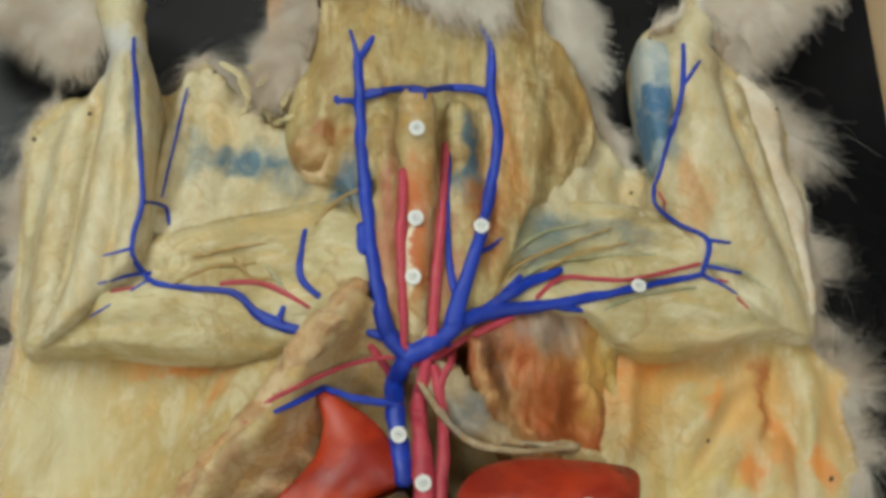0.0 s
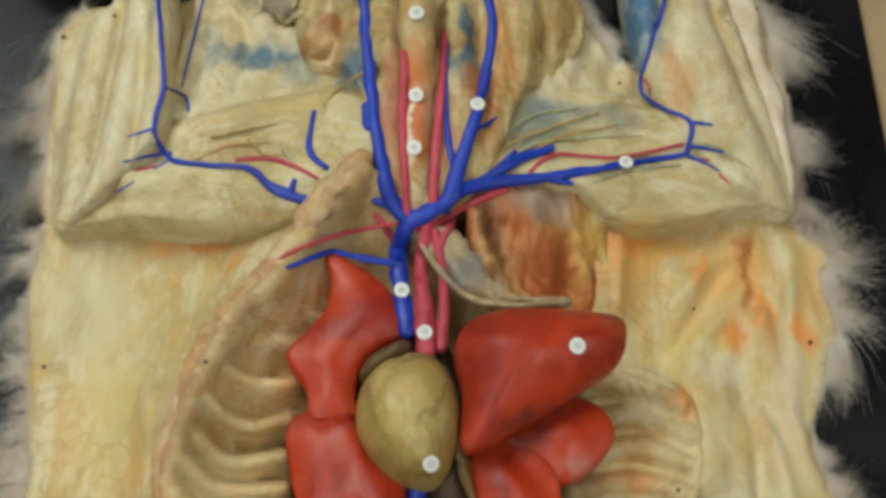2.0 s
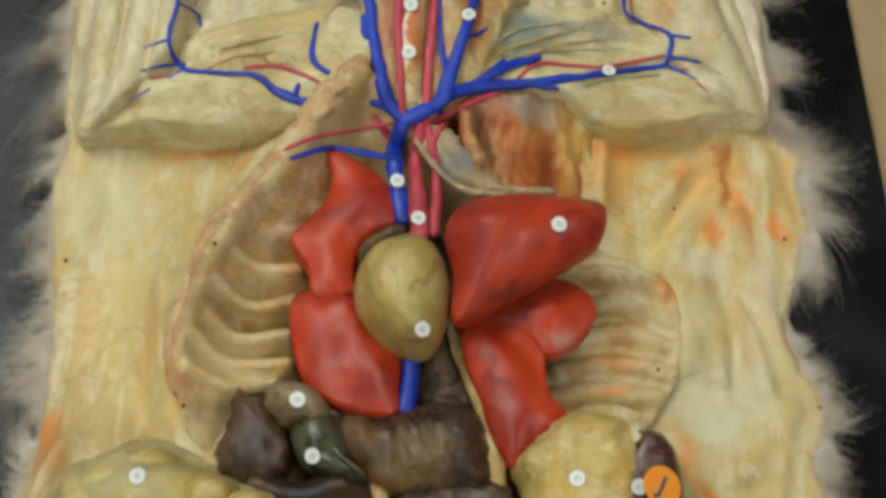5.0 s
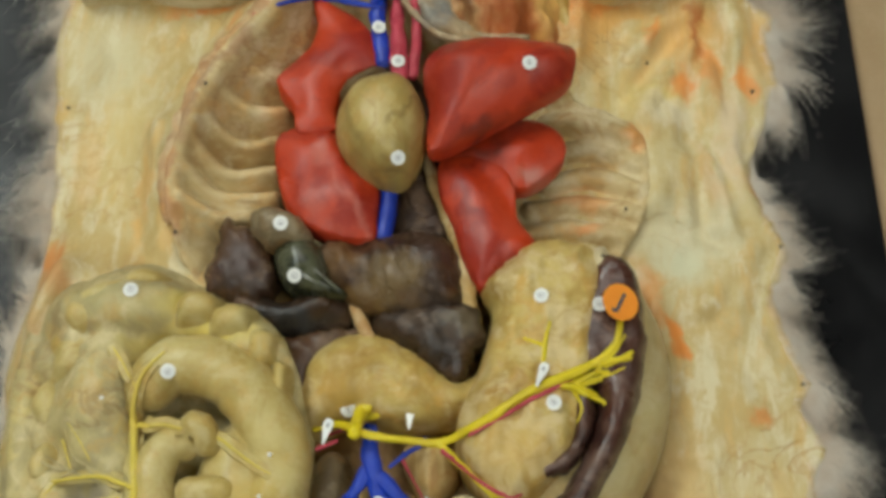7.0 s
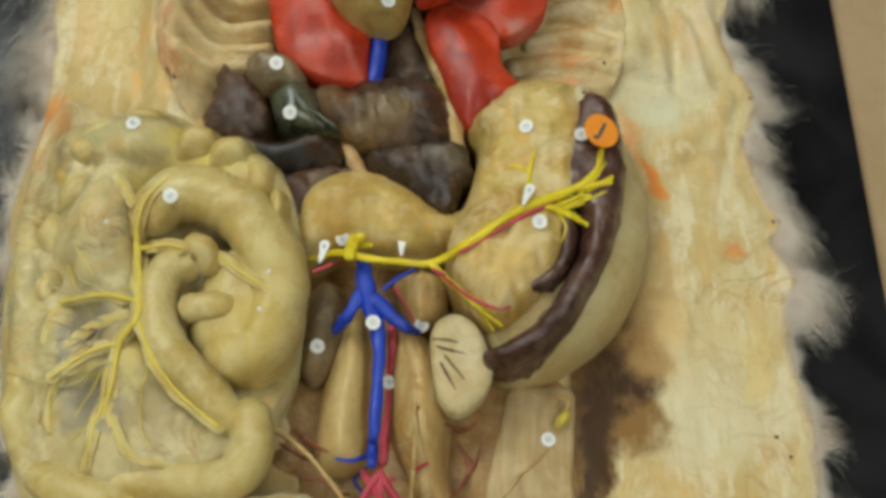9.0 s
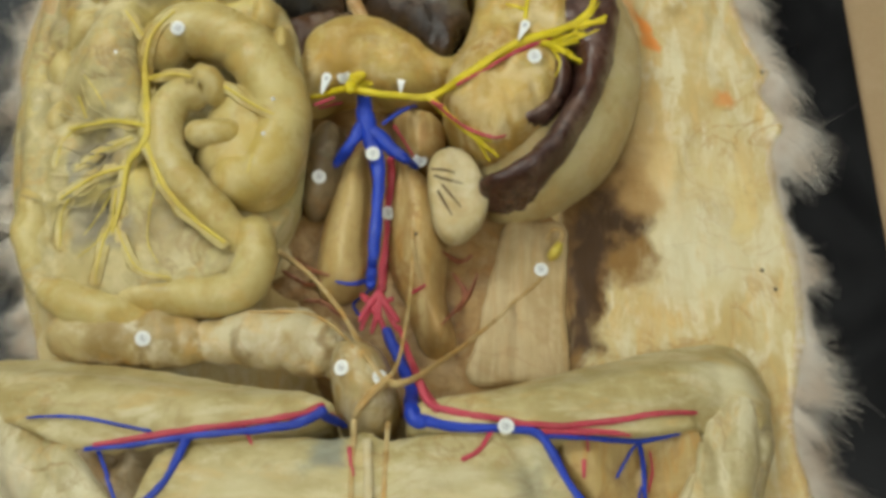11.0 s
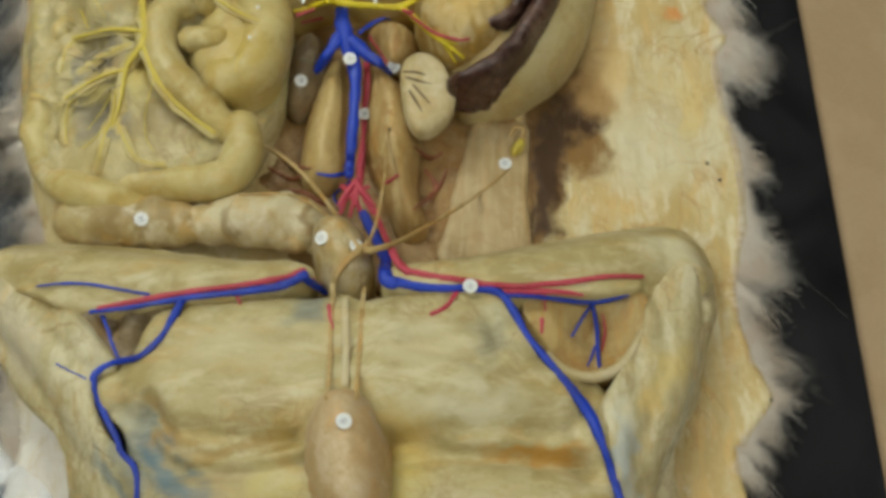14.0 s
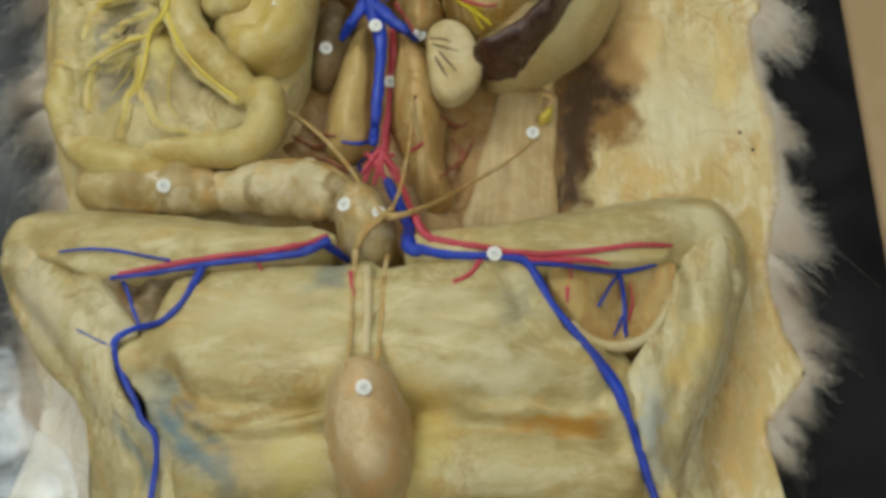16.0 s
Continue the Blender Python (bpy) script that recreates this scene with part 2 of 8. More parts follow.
LEG_STAINS_AND_SHADE = [
    ((-18.7, -169.1, 46), (9, 8), 0, BLUE_DYE, 0.4),
    ((-78.4, -217.6, 46), (9, 20), 25, BLUE_DYE, 0.42),
    ((-65.7, -227.7, 46), (8, 16), 25, BLUE_DYE, 0.4),
    ((47.8, -175.7, 46), (10, 12), 0, BLUE_DYE, 0.25),
    # thin brown-yellow streaks on the thigh grooves: crease shade put into the colour
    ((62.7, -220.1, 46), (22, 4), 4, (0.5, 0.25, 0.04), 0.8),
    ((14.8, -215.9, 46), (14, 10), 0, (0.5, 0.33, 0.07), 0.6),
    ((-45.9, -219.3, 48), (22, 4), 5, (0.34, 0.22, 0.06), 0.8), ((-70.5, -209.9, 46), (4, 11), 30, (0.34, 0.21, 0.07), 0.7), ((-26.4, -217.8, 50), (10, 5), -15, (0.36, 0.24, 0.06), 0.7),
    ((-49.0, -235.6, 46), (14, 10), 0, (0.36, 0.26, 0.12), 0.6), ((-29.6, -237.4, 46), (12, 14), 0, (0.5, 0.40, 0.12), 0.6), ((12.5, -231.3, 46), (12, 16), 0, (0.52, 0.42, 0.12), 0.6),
    ((-40.5, -183.3, 48), (26, 14), 0, (0.58, 0.50, 0.28), 0.6), ((23.8, -182.8, 48), (24, 12), 0, (0.6, 0.53, 0.32), 0.6), ((35.7, -203.6, 48), (26, 8), 5, (0.62, 0.56, 0.36), 0.6),
    ((-67.7, -223.4, 44), (4, 20), 35, BLUE_DYE, 0.45), ((-52.8, -239.0, 44), (6, 12), 35, BLUE_DYE, 0.4), ((-87.4, -230.5, 40), (4, 18), 30, BLUE_DYE, 0.45),
    ((-129.1, -173.3, 34), (8, 20), 20, (0.62, 0.56, 0.40), 0.6), ((119.6, -136.1, 38), (16, 8), 0, (0.6, 0.54, 0.34), 0.6),
    ((111.4, -188.8, 46), (10, 16), -30, (0.66, 0.48, 0.14), 0.6),
    ((94.7, -220.1, 46), (5, 20), 0, (0.35, 0.42, 0.45), 0.5),
]
CREAM, CREAM_D, CREAM_L = (0.57, 0.465, 0.235), (0.50, 0.365, 0.145), (0.66, 0.60, 0.40)
M_SKIN = tissue("dried_skin", CREAM, CREAM_D, CREAM_L, 0.5, 160, 0.55, SKIN_STAINS, (1.6, 0.5, 1), streak=0.45)
M_ARM = tissue("forelimb_muscle", (0.60, 0.525, 0.33), (0.48, 0.385, 0.20), (0.70, 0.65, 0.47), 0.45, 170, 0.5, ARM_STAINS, (1.5, 0.6, 1), patch=0.55)
M_ARM_H = tissue("shoulder_muscle", (0.58, 0.50, 0.28), (0.44, 0.34, 0.15), (0.68, 0.62, 0.42), 0.45, 170, 0.5, ARM_STAINS, (0.6, 1.5, 1), patch=0.55)
M_LEG = tissue("hindlimb_muscle", (0.50, 0.415, 0.20), (0.38, 0.295, 0.115), (0.62, 0.55, 0.335), 0.45, 150, 0.4, LEG_STAINS_AND_SHADE, (0.55, 1.5, 1), patch=0.55)
M_SHIN = tissue("shin_muscle", (0.50, 0.425, 0.23), (0.38, 0.305, 0.14), (0.62, 0.56, 0.36), 0.42, 180, 0.5, LEG_STAINS_AND_SHADE, (1.5, 0.5, 1), patch=0.75)
M_NECK = tissue("neck_muscle", (0.47, 0.37, 0.165), (0.33, 0.205, 0.07), (0.6, 0.5, 0.27), 0.4, 200, 0.5, [
    ((24.8, 248.6, 45), (6, 30), 5, ORANGE, 0.45), ((16.2, 220.0, 45), (8, 22), 0, RUST, 0.7), ((-17.5, 210.5, 45), (7, 40), 0, (0.45, 0.14, 0.08), 0.75),
    ((0.3, 206.9, 45), (6, 40), 0, (0.4, 0.13, 0.07), 0.7), ((9.4, 243.7, 45), (4, 18), 0, BLUE_DYE, 0.78), ((-40.4, 250.8, 45), (9, 9), 0, (0.3, 0.1, 0.02), 0.8),
    ((-46.0, 241.8, 45), (7, 7), 0, (0.7, 0.5, 0.3), 0.7), ((-31.7, 229.1, 45), (6, 12), 0, BLUE_DYE, 0.78), ((-6.1, 284.4, 45), (28, 12), 0, (0.35, 0.26, 0.1), 0.5)], (2.2, 0.4, 1))
M_CHEST = tissue("chest_muscle", (0.50, 0.24, 0.07), (0.33, 0.085, 0.025), (0.62, 0.40, 0.17), 0.42, 170, 0.6, [
    ((50.4, 148.8, 28), (12, 24), 20, RUST, 0.85), ((33.0, 160.2, 28), (8, 26), 25, RUST, 0.7), ((37.6, 180.4, 28), (16, 10), 0, (0.36, 0.31, 0.25), 0.7),
    ((19.2, 169.8, 28), (5, 26), 8, (0.12, 0.05, 0.02), 0.8), ((57.5, 172.6, 28), (8, 26), -10, (0.62, 0.36, 0.1), 0.8)], (1.8, 0.4, 1))
M_RIB = tissue("rib_lining", (0.57, 0.44, 0.22), (0.42, 0.28, 0.11), (0.66, 0.56, 0.34), 0.4, 150, 0.4, [
    ((70.9, 83.3, 16), (14, 6), 0, ORANGE, 0.5), ((72.5, 69.7, 16), (7, 5), 0, ORANGE, 0.7), ((93.8, 112.1, 16), (6, 10), 0, ORANGE, 0.5),
    ((-51.7, 112.2, 16), (8, 14), 0, ORANGE, 0.35), ((-95.3, 76.0, 16), (5, 26), 8, ORANGE, 0.4)] + [(p, (3.5, 12), a, (0.32, 0.16, 0.08), 0.6) for p, a in zip([(-37.1, 181.1, 48), (-55.5, 153.5, 48), (-69.1, 132.2, 48), (-81.8, 118.4, 42), (-89.0, 100.5, 40), (-93.9, 77.3, 36), (-92.5, 59.2, 32)], (-40, -35, -40, -35, -18, -5, 8))], (0.7, 0.7, 1))
M_RIM = tissue("cut_rib_edge", (0.54, 0.36, 0.18), (0.40, 0.21, 0.09), (0.62, 0.48, 0.28), 0.5, 240, 0.6)
M_FLOOR = tissue("body_wall", (0.33, 0.195, 0.07), (0.18, 0.095, 0.03), (0.48, 0.33, 0.15), 0.4, 170, 0.5, patch=0.5)
M_LUNG = tissue("red_lacquered_lung", (0.46, 0.040, 0.008), (0.28, 0.018, 0.006), (0.48, 0.065, 0.022), 0.36, 120, 0.4, [
    ((-22.2, 64.6, 38), (3, 20), 35, (0.5, 0.16, 0.11), 0.35), ((-33.4, 86.4, 38), (4, 7), 0, (0.5, 0.16, 0.11), 0.35), ((-38.7, 64.4, 38), (4, 8), 20, (0.5, 0.14, 0.1), 0.25),
    ((46.6, 78.8, 38), (9, 5), 20, (0.42, 0.2, 0.15), 0.5), ((61.2, 130.1, 38), (5, 8), 0, (0.16, 0.04, 0.02), 0.7), ((27.9, 91.8, 38), (12, 4), 15, (0.14, 0.02, 0.01), 0.7), ((23.5, 68.2, 36), (3, 16), 30, (0.2, 0.012, 0.006), 0.7), ((-24.5, 132.1, 36), (9, 12), 0, (0.27, 0.012, 0.006), 0.7)], streak=0.2, patch=0.2, spec=0.4, crease=0.12)
M_HEART = tissue("olive_heart", (0.46, 0.34, 0.11), (0.37, 0.265, 0.08), (0.52, 0.42, 0.18), 0.34, 90, 0.25, [((-10.6, 110.8, 50), (9, 3), 15, (0.12, 0.075, 0.02), 0.55), ((-22.6, 92.5, 50), (2.5, 14), 20, (0.2, 0.13, 0.04), 0.55), ((0.1, 97.4, 50), (2, 16), -25, (0.17, 0.11, 0.03), 0.55), ((-6.7, 73.2, 50), (8, 3), 0, (0.2, 0.12, 0.04), 0.6)], (1, 0.5, 1), streak=0.4, spec=0.4, patch=0.5)
M_LIVER_AND_SHADE = tissue("dark_liver_and_gap_shade", (0.048, 0.024, 0.012), (0.022, 0.014, 0.009), (0.11, 0.062, 0.028), 0.32, 150, 1.0, [
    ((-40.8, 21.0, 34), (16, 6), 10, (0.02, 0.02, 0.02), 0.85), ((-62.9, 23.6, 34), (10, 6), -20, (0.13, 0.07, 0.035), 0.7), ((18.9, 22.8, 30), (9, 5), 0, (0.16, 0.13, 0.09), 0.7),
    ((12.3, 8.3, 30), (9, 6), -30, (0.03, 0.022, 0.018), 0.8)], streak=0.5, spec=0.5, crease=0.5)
M_LIVER2 = tissue("brown_liver", (0.075, 0.033, 0.014), (0.036, 0.018, 0.01), (0.15, 0.082, 0.03), 0.32, 150, 1.0, [((-64.2, 43.5, 36), (9, 12), 0, (0.085, 0.06, 0.055), 0.7), ((-74.7, 35.0, 36), (4, 9), 0, (0.06, 0.025, 0.02), 0.8), ((-25.5, 43.5, 38), (7, 9), 0, (0.16, 0.08, 0.025), 0.7), ((11.0, 29.8, 38), (9, 6), 20, (0.05, 0.03, 0.02), 0.8), ((-13.0, 29.4, 38), (8, 5), 0, (0.17, 0.10, 0.03), 0.6), ((8.9, 48.2, 38), (9, 7), -30, (0.07, 0.04, 0.03), 0.7), ((-5.1, 35.6, 38), (12, 10), -20, (0.16, 0.10, 0.035), 0.8)], streak=0.45, spec=0.5, crease=0.5)
M_GALL = tissue("green_gall", (0.022, 0.026, 0.012), (0.012, 0.014, 0.008), (0.08, 0.08, 0.03), 0.22, 120, 0.2, spec=0.5)
M_STOMACH = tissue("stomach_wall", (0.53, 0.39, 0.12), (0.39, 0.235, 0.05), (0.62, 0.5, 0.28), 0.38, 140, 0.25, [((26.9, -43.6, 42), (3, 9), -30, (0.40, 0.22, 0.04), 0.75), ((45.3, -45.2, 42), (3, 9), 25, (0.42, 0.25, 0.06), 0.7), ((34.9, -59.2, 42), (8, 3), 10, (0.36, 0.2, 0.05), 0.7), ((64.7, -11.1, 42), (3, 12), 20, (0.45, 0.28, 0.07), 0.6), ((32.8, -23.4, 42), (2.5, 12), -10, (0.45, 0.28, 0.07), 0.6), ((-15.9, -5.8, 42), (14, 3), 10, (0.45, 0.28, 0.05), 0.6), 
    ((41.2, -29.1, 38), (16, 14), 0, (0.55, 0.34, 0.08), 0.5), ((-23.9, -9.9, 38), (10, 14), 0, (0.4, 0.24, 0.05), 0.6)])
M_FUNDUS = tissue("pale_stomach", (0.53, 0.44, 0.21), (0.44, 0.33, 0.14), (0.6, 0.5, 0.3), 0.36, 120, 0.15, patch=0.3)
M_SPLEEN = tissue("dark_spleen", (0.075, 0.028, 0.018), (0.04, 0.016, 0.012), (0.16, 0.09, 0.06), 0.25, 150, 0.3, spec=0.5)
M_GUT = tissue("gut_wall", (0.53, 0.43, 0.17), (0.43, 0.31, 0.09), (0.62, 0.54, 0.29), 0.35, 120, 0.2, [((-49.9, -57.3, 42), (14, 16), 0, (0.5, 0.36, 0.08), 0.6)], patch=0.4)
M_MESO = tissue("mesentery", (0.47, 0.385, 0.165), (0.36, 0.30, 0.15), (0.62, 0.52, 0.28), 0.4, 130, 0.5, [
    ((-105.8, -77.4, 38), (12, 20), 0, (0.22, 0.19, 0.14), 0.85), ((-107.5, -48.7, 38), (14, 9), 0, (0.25, 0.21, 0.15), 0.8), ((-83.4, -84.8, 38), (12, 14), 0, (0.36, 0.27, 0.12), 0.6),
    ((-116.9, -67.7, 38), (5, 30), 0, (0.3, 0.26, 0.18), 0.5), ((-70.0, 17.8, 38), (20, 8), -20, (0.6, 0.48, 0.12), 0.75), ((-80.3, 10.5, 38), (24, 6), 10, (0.6, 0.47, 0.1), 0.6), ((-93.4, -48.4, 38), (7, 30), 0, (0.62, 0.5, 0.12), 0.6), ((-113.3, -65.5, 38), (22, 4), 20, (0.6, 0.48, 0.14), 0.6), ((-105.0, -96.9, 38), (22, 8), 0, (0.58, 0.46, 0.2), 0.6), ((-119.7, -61.5, 38), (4, 14), 0, (0.2, 0.18, 0.14), 0.6), ((-99.5, -65.2, 38), (5, 9), 0, (0.24, 0.22, 0.18), 0.6), ((-111.6, 24.7, 38), (16, 8), 0, (0.4, 0.35, 0.17), 0.6)])
M_CECUM = tissue("pale_colon", (0.54, 0.46, 0.27), (0.42, 0.31, 0.13), (0.64, 0.57, 0.4), 0.38, 110, 0.4, [((-51.6, -130.4, 36), (3, 8), 0, (0.2, 0.12, 0.04), 0.6), ((-21.2, -123.3, 36), (3, 10), 0, (0.24, 0.14, 0.05), 0.6), ((-29.4, -137.5, 36), (12, 3), 0, (0.3, 0.18, 0.06), 0.6)])
M_COLON = tissue("colon_wall", (0.44, 0.34, 0.15), (0.32, 0.22, 0.08), (0.58, 0.5, 0.33), 0.38, 110, 0.3, [((-34.3, -128.0, 36), (14, 12), 0, (0.62, 0.55, 0.4), 0.8)])
M_PSOAS = tissue("loin_muscle", (0.48, 0.34, 0.13), (0.36, 0.22, 0.075), (0.56, 0.43, 0.2), 0.4, 160, 0.3, (), (2.5, 0.3, 1))
M_KIDNEY = tissue("cut_kidney", (0.55, 0.46, 0.27), (0.45, 0.35, 0.16), (0.62, 0.55, 0.36), 0.4, 150, 0.2, patch=0.3)
M_ORGAN_AND_SHADE = tissue("brown_organ_and_shade", (0.24, 0.17, 0.09), (0.14, 0.1, 0.05), (0.3, 0.24, 0.14), 0.35, 150, 0.2)
M_SLOT = tissue("kidney_slot", (0.12, 0.075, 0.03), (0.07, 0.045, 0.02), (0.2, 0.14, 0.07), 0.4, 150, 0.2)
M_SAC = tissue("tan_sac", (0.54, 0.40, 0.22), (0.46, 0.31, 0.14), (0.6, 0.48, 0.3), 0.38, 90, 0.12)
M_FLANK = tissue("flank_sheet", (0.47, 0.35, 0.18), (0.36, 0.25, 0.11), (0.56, 0.45, 0.26), 0.45, 150, 0.5, (), (2.8, 0.3, 1), patch=0.3)
M_CORD = tissue("tan_cord", (0.48, 0.33, 0.13), (0.38, 0.24, 0.08), (0.56, 0.44, 0.22), 0.4, 200, 0.2)
M_TRACHEA = tissue("windpipe", (0.5, 0.37, 0.17), (0.42, 0.27, 0.1), (0.66, 0.56, 0.36), 0.35, 120, 0.3, [
    ((-9.1, 226.1, 54), (6, 10), 0, (0.6, 0.2, 0.05), 0.7), ((-8.9, 207.3, 54), (8, 24), 0, (0.55, 0.14, 0.04), 0.85), ((-10.3, 201.3, 54), (2.5, 14), -8, PALE, 0.9)])
M_FLAP = tissue("torn_flap", (0.42, 0.33, 0.2), (0.3, 0.2, 0.1), (0.55, 0.46, 0.3), 0.45, 160, 0.5, [((9.8, 148.7, 43), (10, 8), -30, BLUE_DYE, 0.4)])
M_GLAND = tissue("orange_gland", (0.5, 0.34, 0.15), (0.36, 0.17, 0.05), (0.62, 0.48, 0.28), 0.4, 150, 0.3)
M_STRAND = tissue("pale_strand", (0.42, 0.42, 0.24), (0.28, 0.3, 0.18), (0.55, 0.52, 0.34), 0.45, 200, 0.2)
M_SCRAP = tissue("red_scrap", (0.3, 0.11, 0.06), (0.2, 0.06, 0.03), (0.42, 0.2, 0.1), 0.4, 200, 0.3)
M_PALE_SKIN = tissue("pale_skin", (0.66, 0.58, 0.45), (0.56, 0.46, 0.32), (0.72, 0.66, 0.54), 0.5, 180, 0.3, patch=0.4)
M_BLUE_SKIN = tissue("blue_grey_skin", (0.46, 0.48, 0.44), (0.2, 0.29, 0.34), (0.58, 0.58, 0.5), 0.5, 180, 0.3, [((85.9, 280.2, 26), (7, 7), 0, (0.05, 0.14, 0.26), 0.9), ((84.1, 268.1, 26), (6, 7), 0, (0.07, 0.16, 0.26), 0.9)], patch=0.4)
M_PALE_FIBRE = tissue("pale_fibre", (0.56, 0.47, 0.26), (0.46, 0.37, 0.18), (0.62, 0.55, 0.36), 0.45, 200, 0.2)
M_TENDON = tissue("grey_tendon", (0.38, 0.33, 0.2), (0.3, 0.24, 0.12), (0.5, 0.45, 0.3), 0.35, 150, 0.2)
M_PINNA = tissue("ear_skin", (0.55, 0.36, 0.22), (0.45, 0.26, 0.13), (0.62, 0.47, 0.32), 0.5, 150, 0.2)
M_BLUE = tissue("blue_latex", (0.005, 0.040, 0.42), (0.004, 0.026, 0.29), (0.015, 0.075, 0.50), 0.42, 300, 0.3, streak=0.3, patch=0.0, spec=0.5)
M_RED = tissue("red_latex", (0.50, 0.055, 0.085), (0.40, 0.04, 0.06), (0.56, 0.13, 0.14), 0.38, 300, 0.3, streak=0.4, patch=0.0)
M_YELL = tissue("yellow_latex", (0.68, 0.54, 0.015), (0.56, 0.42, 0.02), (0.72, 0.6, 0.06), 0.32, 300, 0.2, streak=0.3, patch=0.15)
M_YELL_PALE = tissue("pale_yellow_latex", (0.62, 0.49, 0.075), (0.56, 0.42, 0.08), (0.65, 0.54, 0.15), 0.36, 300, 0.2, streak=0.3, patch=0.15)
M_PAPER = tissue("label_paper", (0.78, 0.78, 0.74), (0.7, 0.7, 0.66), (0.82, 0.82, 0.8), 0.6, 900, 0.05, streak=0.2, patch=0.0)
M_STICKER = tissue("orange_paper", (0.8, 0.27, 0.025), (0.76, 0.24, 0.02), (0.84, 0.32, 0.05), 0.5, 900, 0.05, streak=0.2, patch=0.0)
M_INK = tissue("grey_ink", (0.09, 0.09, 0.1), (0.06, 0.06, 0.07), (0.16, 0.16, 0.17), 0.6, 900, 0.0, patch=0.0)
M_PIN = tissue("dark_pin", (0.08, 0.055, 0.03), (0.05, 0.035, 0.02), (0.14, 0.1, 0.06), 0.4, 900, 0.0, patch=0.0)


def fur_material(name, base, tip):
    """Fine hair: lets some light through, mottled lock by lock."""
    m = bpy.data.materials.new(name)
    m.use_nodes = True
    nt = m.node_tree
    nt.nodes.remove(nt.nodes["Principled BSDF"])
    at = nt.nodes.new("ShaderNodeNewGeometry").outputs["Position"]
    col = mixed(nt, ramp(nt, noise_of(nt, at, 70, 4, 0.6), 0.35, 0.65), base, tip)
    col = mixed(nt, ramp(nt, noise_of(nt, at, 22, 3, 0.5), 0.5, 0.75, 0, 0.35), col, (0.6, 0.47, 0.35))
    diffuse, through_light, mix = nt.nodes.new("ShaderNodeBsdfDiffuse"), nt.nodes.new("ShaderNodeBsdfTranslucent"), nt.nodes.new("ShaderNodeMixShader")
    for sh in (diffuse, through_light):
        nt.links.new(col, sh.inputs["Color"])
    mix.inputs[0].default_value = 0.4
    nt.links.new(diffuse.outputs[0], mix.inputs[1])
    nt.links.new(through_light.outputs[0], mix.inputs[2])
    nt.links.new(mix.outputs[0], nt.nodes["Material Output"].inputs["Surface"])
    return m


M_FURSKIN = tissue("fur_skin", (0.42, 0.33, 0.24), (0.25, 0.18, 0.12), (0.55, 0.46, 0.36), 0.7, 200, 0.4)
M_FUR = fur_material("pale_fur", (0.84, 0.75, 0.64), (0.93, 0.88, 0.80))
M_WHITE_FUR = fur_material("white_fur", (0.82, 0.76, 0.68), (0.9, 0.87, 0.8))
M_WALL = tissue("wall_paint", (0.3, 0.29, 0.27), (0.28, 0.27, 0.25), (0.33, 0.32, 0.3), 0.8, 40, 0.05, patch=0.0)
M_TABLE = tissue("tan_laminate", (0.36, 0.25, 0.14), (0.33, 0.225, 0.12), (0.40, 0.28, 0.16), 0.5, 500, 0.08, streak=0.4, patch=0.06)
M_LAMP = nodes_of("lamp_diffuser")[0]
M_LAMP.node_tree.nodes["Principled BSDF"].inputs["Emission Color"].default_value = (1.0, 0.95, 0.86, 1)
M_LAMP.node_tree.nodes["Principled BSDF"].inputs["Emission Strength"].default_value = 3.0


def board_material():
    """Black, scratched and faintly dusty varnish."""
    m, nt, b = nodes_of("black_board", 0.3, 0.2)
    at = nt.nodes.new("ShaderNodeNewGeometry").outputs["Position"]
    mp = nt.nodes.new("ShaderNodeMapping")
    mp.inputs["Scale"].default_value = (1.0, 0.06, 1.0)
    nt.links.new(at, mp.inputs["Vector"])
    dust = noise_of(nt, at, 900, 2, 0.8)
    cloud = noise_of(nt, at, 14, 5, 0.6, 0.5)
    line = noise_of(nt, mp.outputs[0], 420, 3, 0.7)
    col = mixed(nt, ramp(nt, cloud, 0.4, 0.75, 0, 0.7), (0.004, 0.004, 0.0045), (0.011, 0.011, 0.012))
    col = mixed(nt, ramp(nt, line, 0.6, 0.8, 0, 0.4), col, (0.022, 0.022, 0.022))
    col = mixed(nt, ramp(nt, dust, 0.72, 0.8, 0, 0.5), col, (0.08, 0.08, 0.075))
    nt.links.new(col, b.inputs["Base Color"])
    nt.links.new(ramp(nt, cloud, 0.3, 0.75, 0.25, 0.5), b.inputs["Roughness"])
    return m


M_BOARD = board_material()

# ---- mesh helpers (outlines and centre lines in millimetres) ----


def smooth_line(pts, n, closed=False):
    """A Catmull-Rom line through pts, with n steps a span."""
    p = np.array(pts, float)
    k = len(p)
    if k == 2 and not closed:
        return np.array([p[0] + (p[1] - p[0]) * i / n for i in range(n + 1)])
    out = []
    for i in range(k if closed else k - 1):
        a, b, c, d = (p[j % k] if closed else p[min(max(j, 0), k - 1)] for j in (i - 1, i, i + 1, i + 2))
        for s in range(n):
            t = s / n
            out.append(0.5 * (2 * b + (c - a) * t + (2 * a - 5 * b + 4 * c - d) * t * t + (3 * b - a - 3 * c + d) * t ** 3))
    if not closed:
        out.append(p[-1])
    return np.array(out)


def mesh_object(name, verts, faces, mat, parent=None, label="", smooth=True):
    me = bpy.data.meshes.new(name)
    me.from_pydata([tuple(v) for v in verts], [], faces)
    me.materials.append(mat)
    if smooth:
        me.polygons.foreach_set("use_smooth", [True] * len(me.polygons))
    me.update()
    ob = new(name, me)
    if parent is not None:
        ob.parent = parent
    if label:
        ob["label"] = label
    return ob


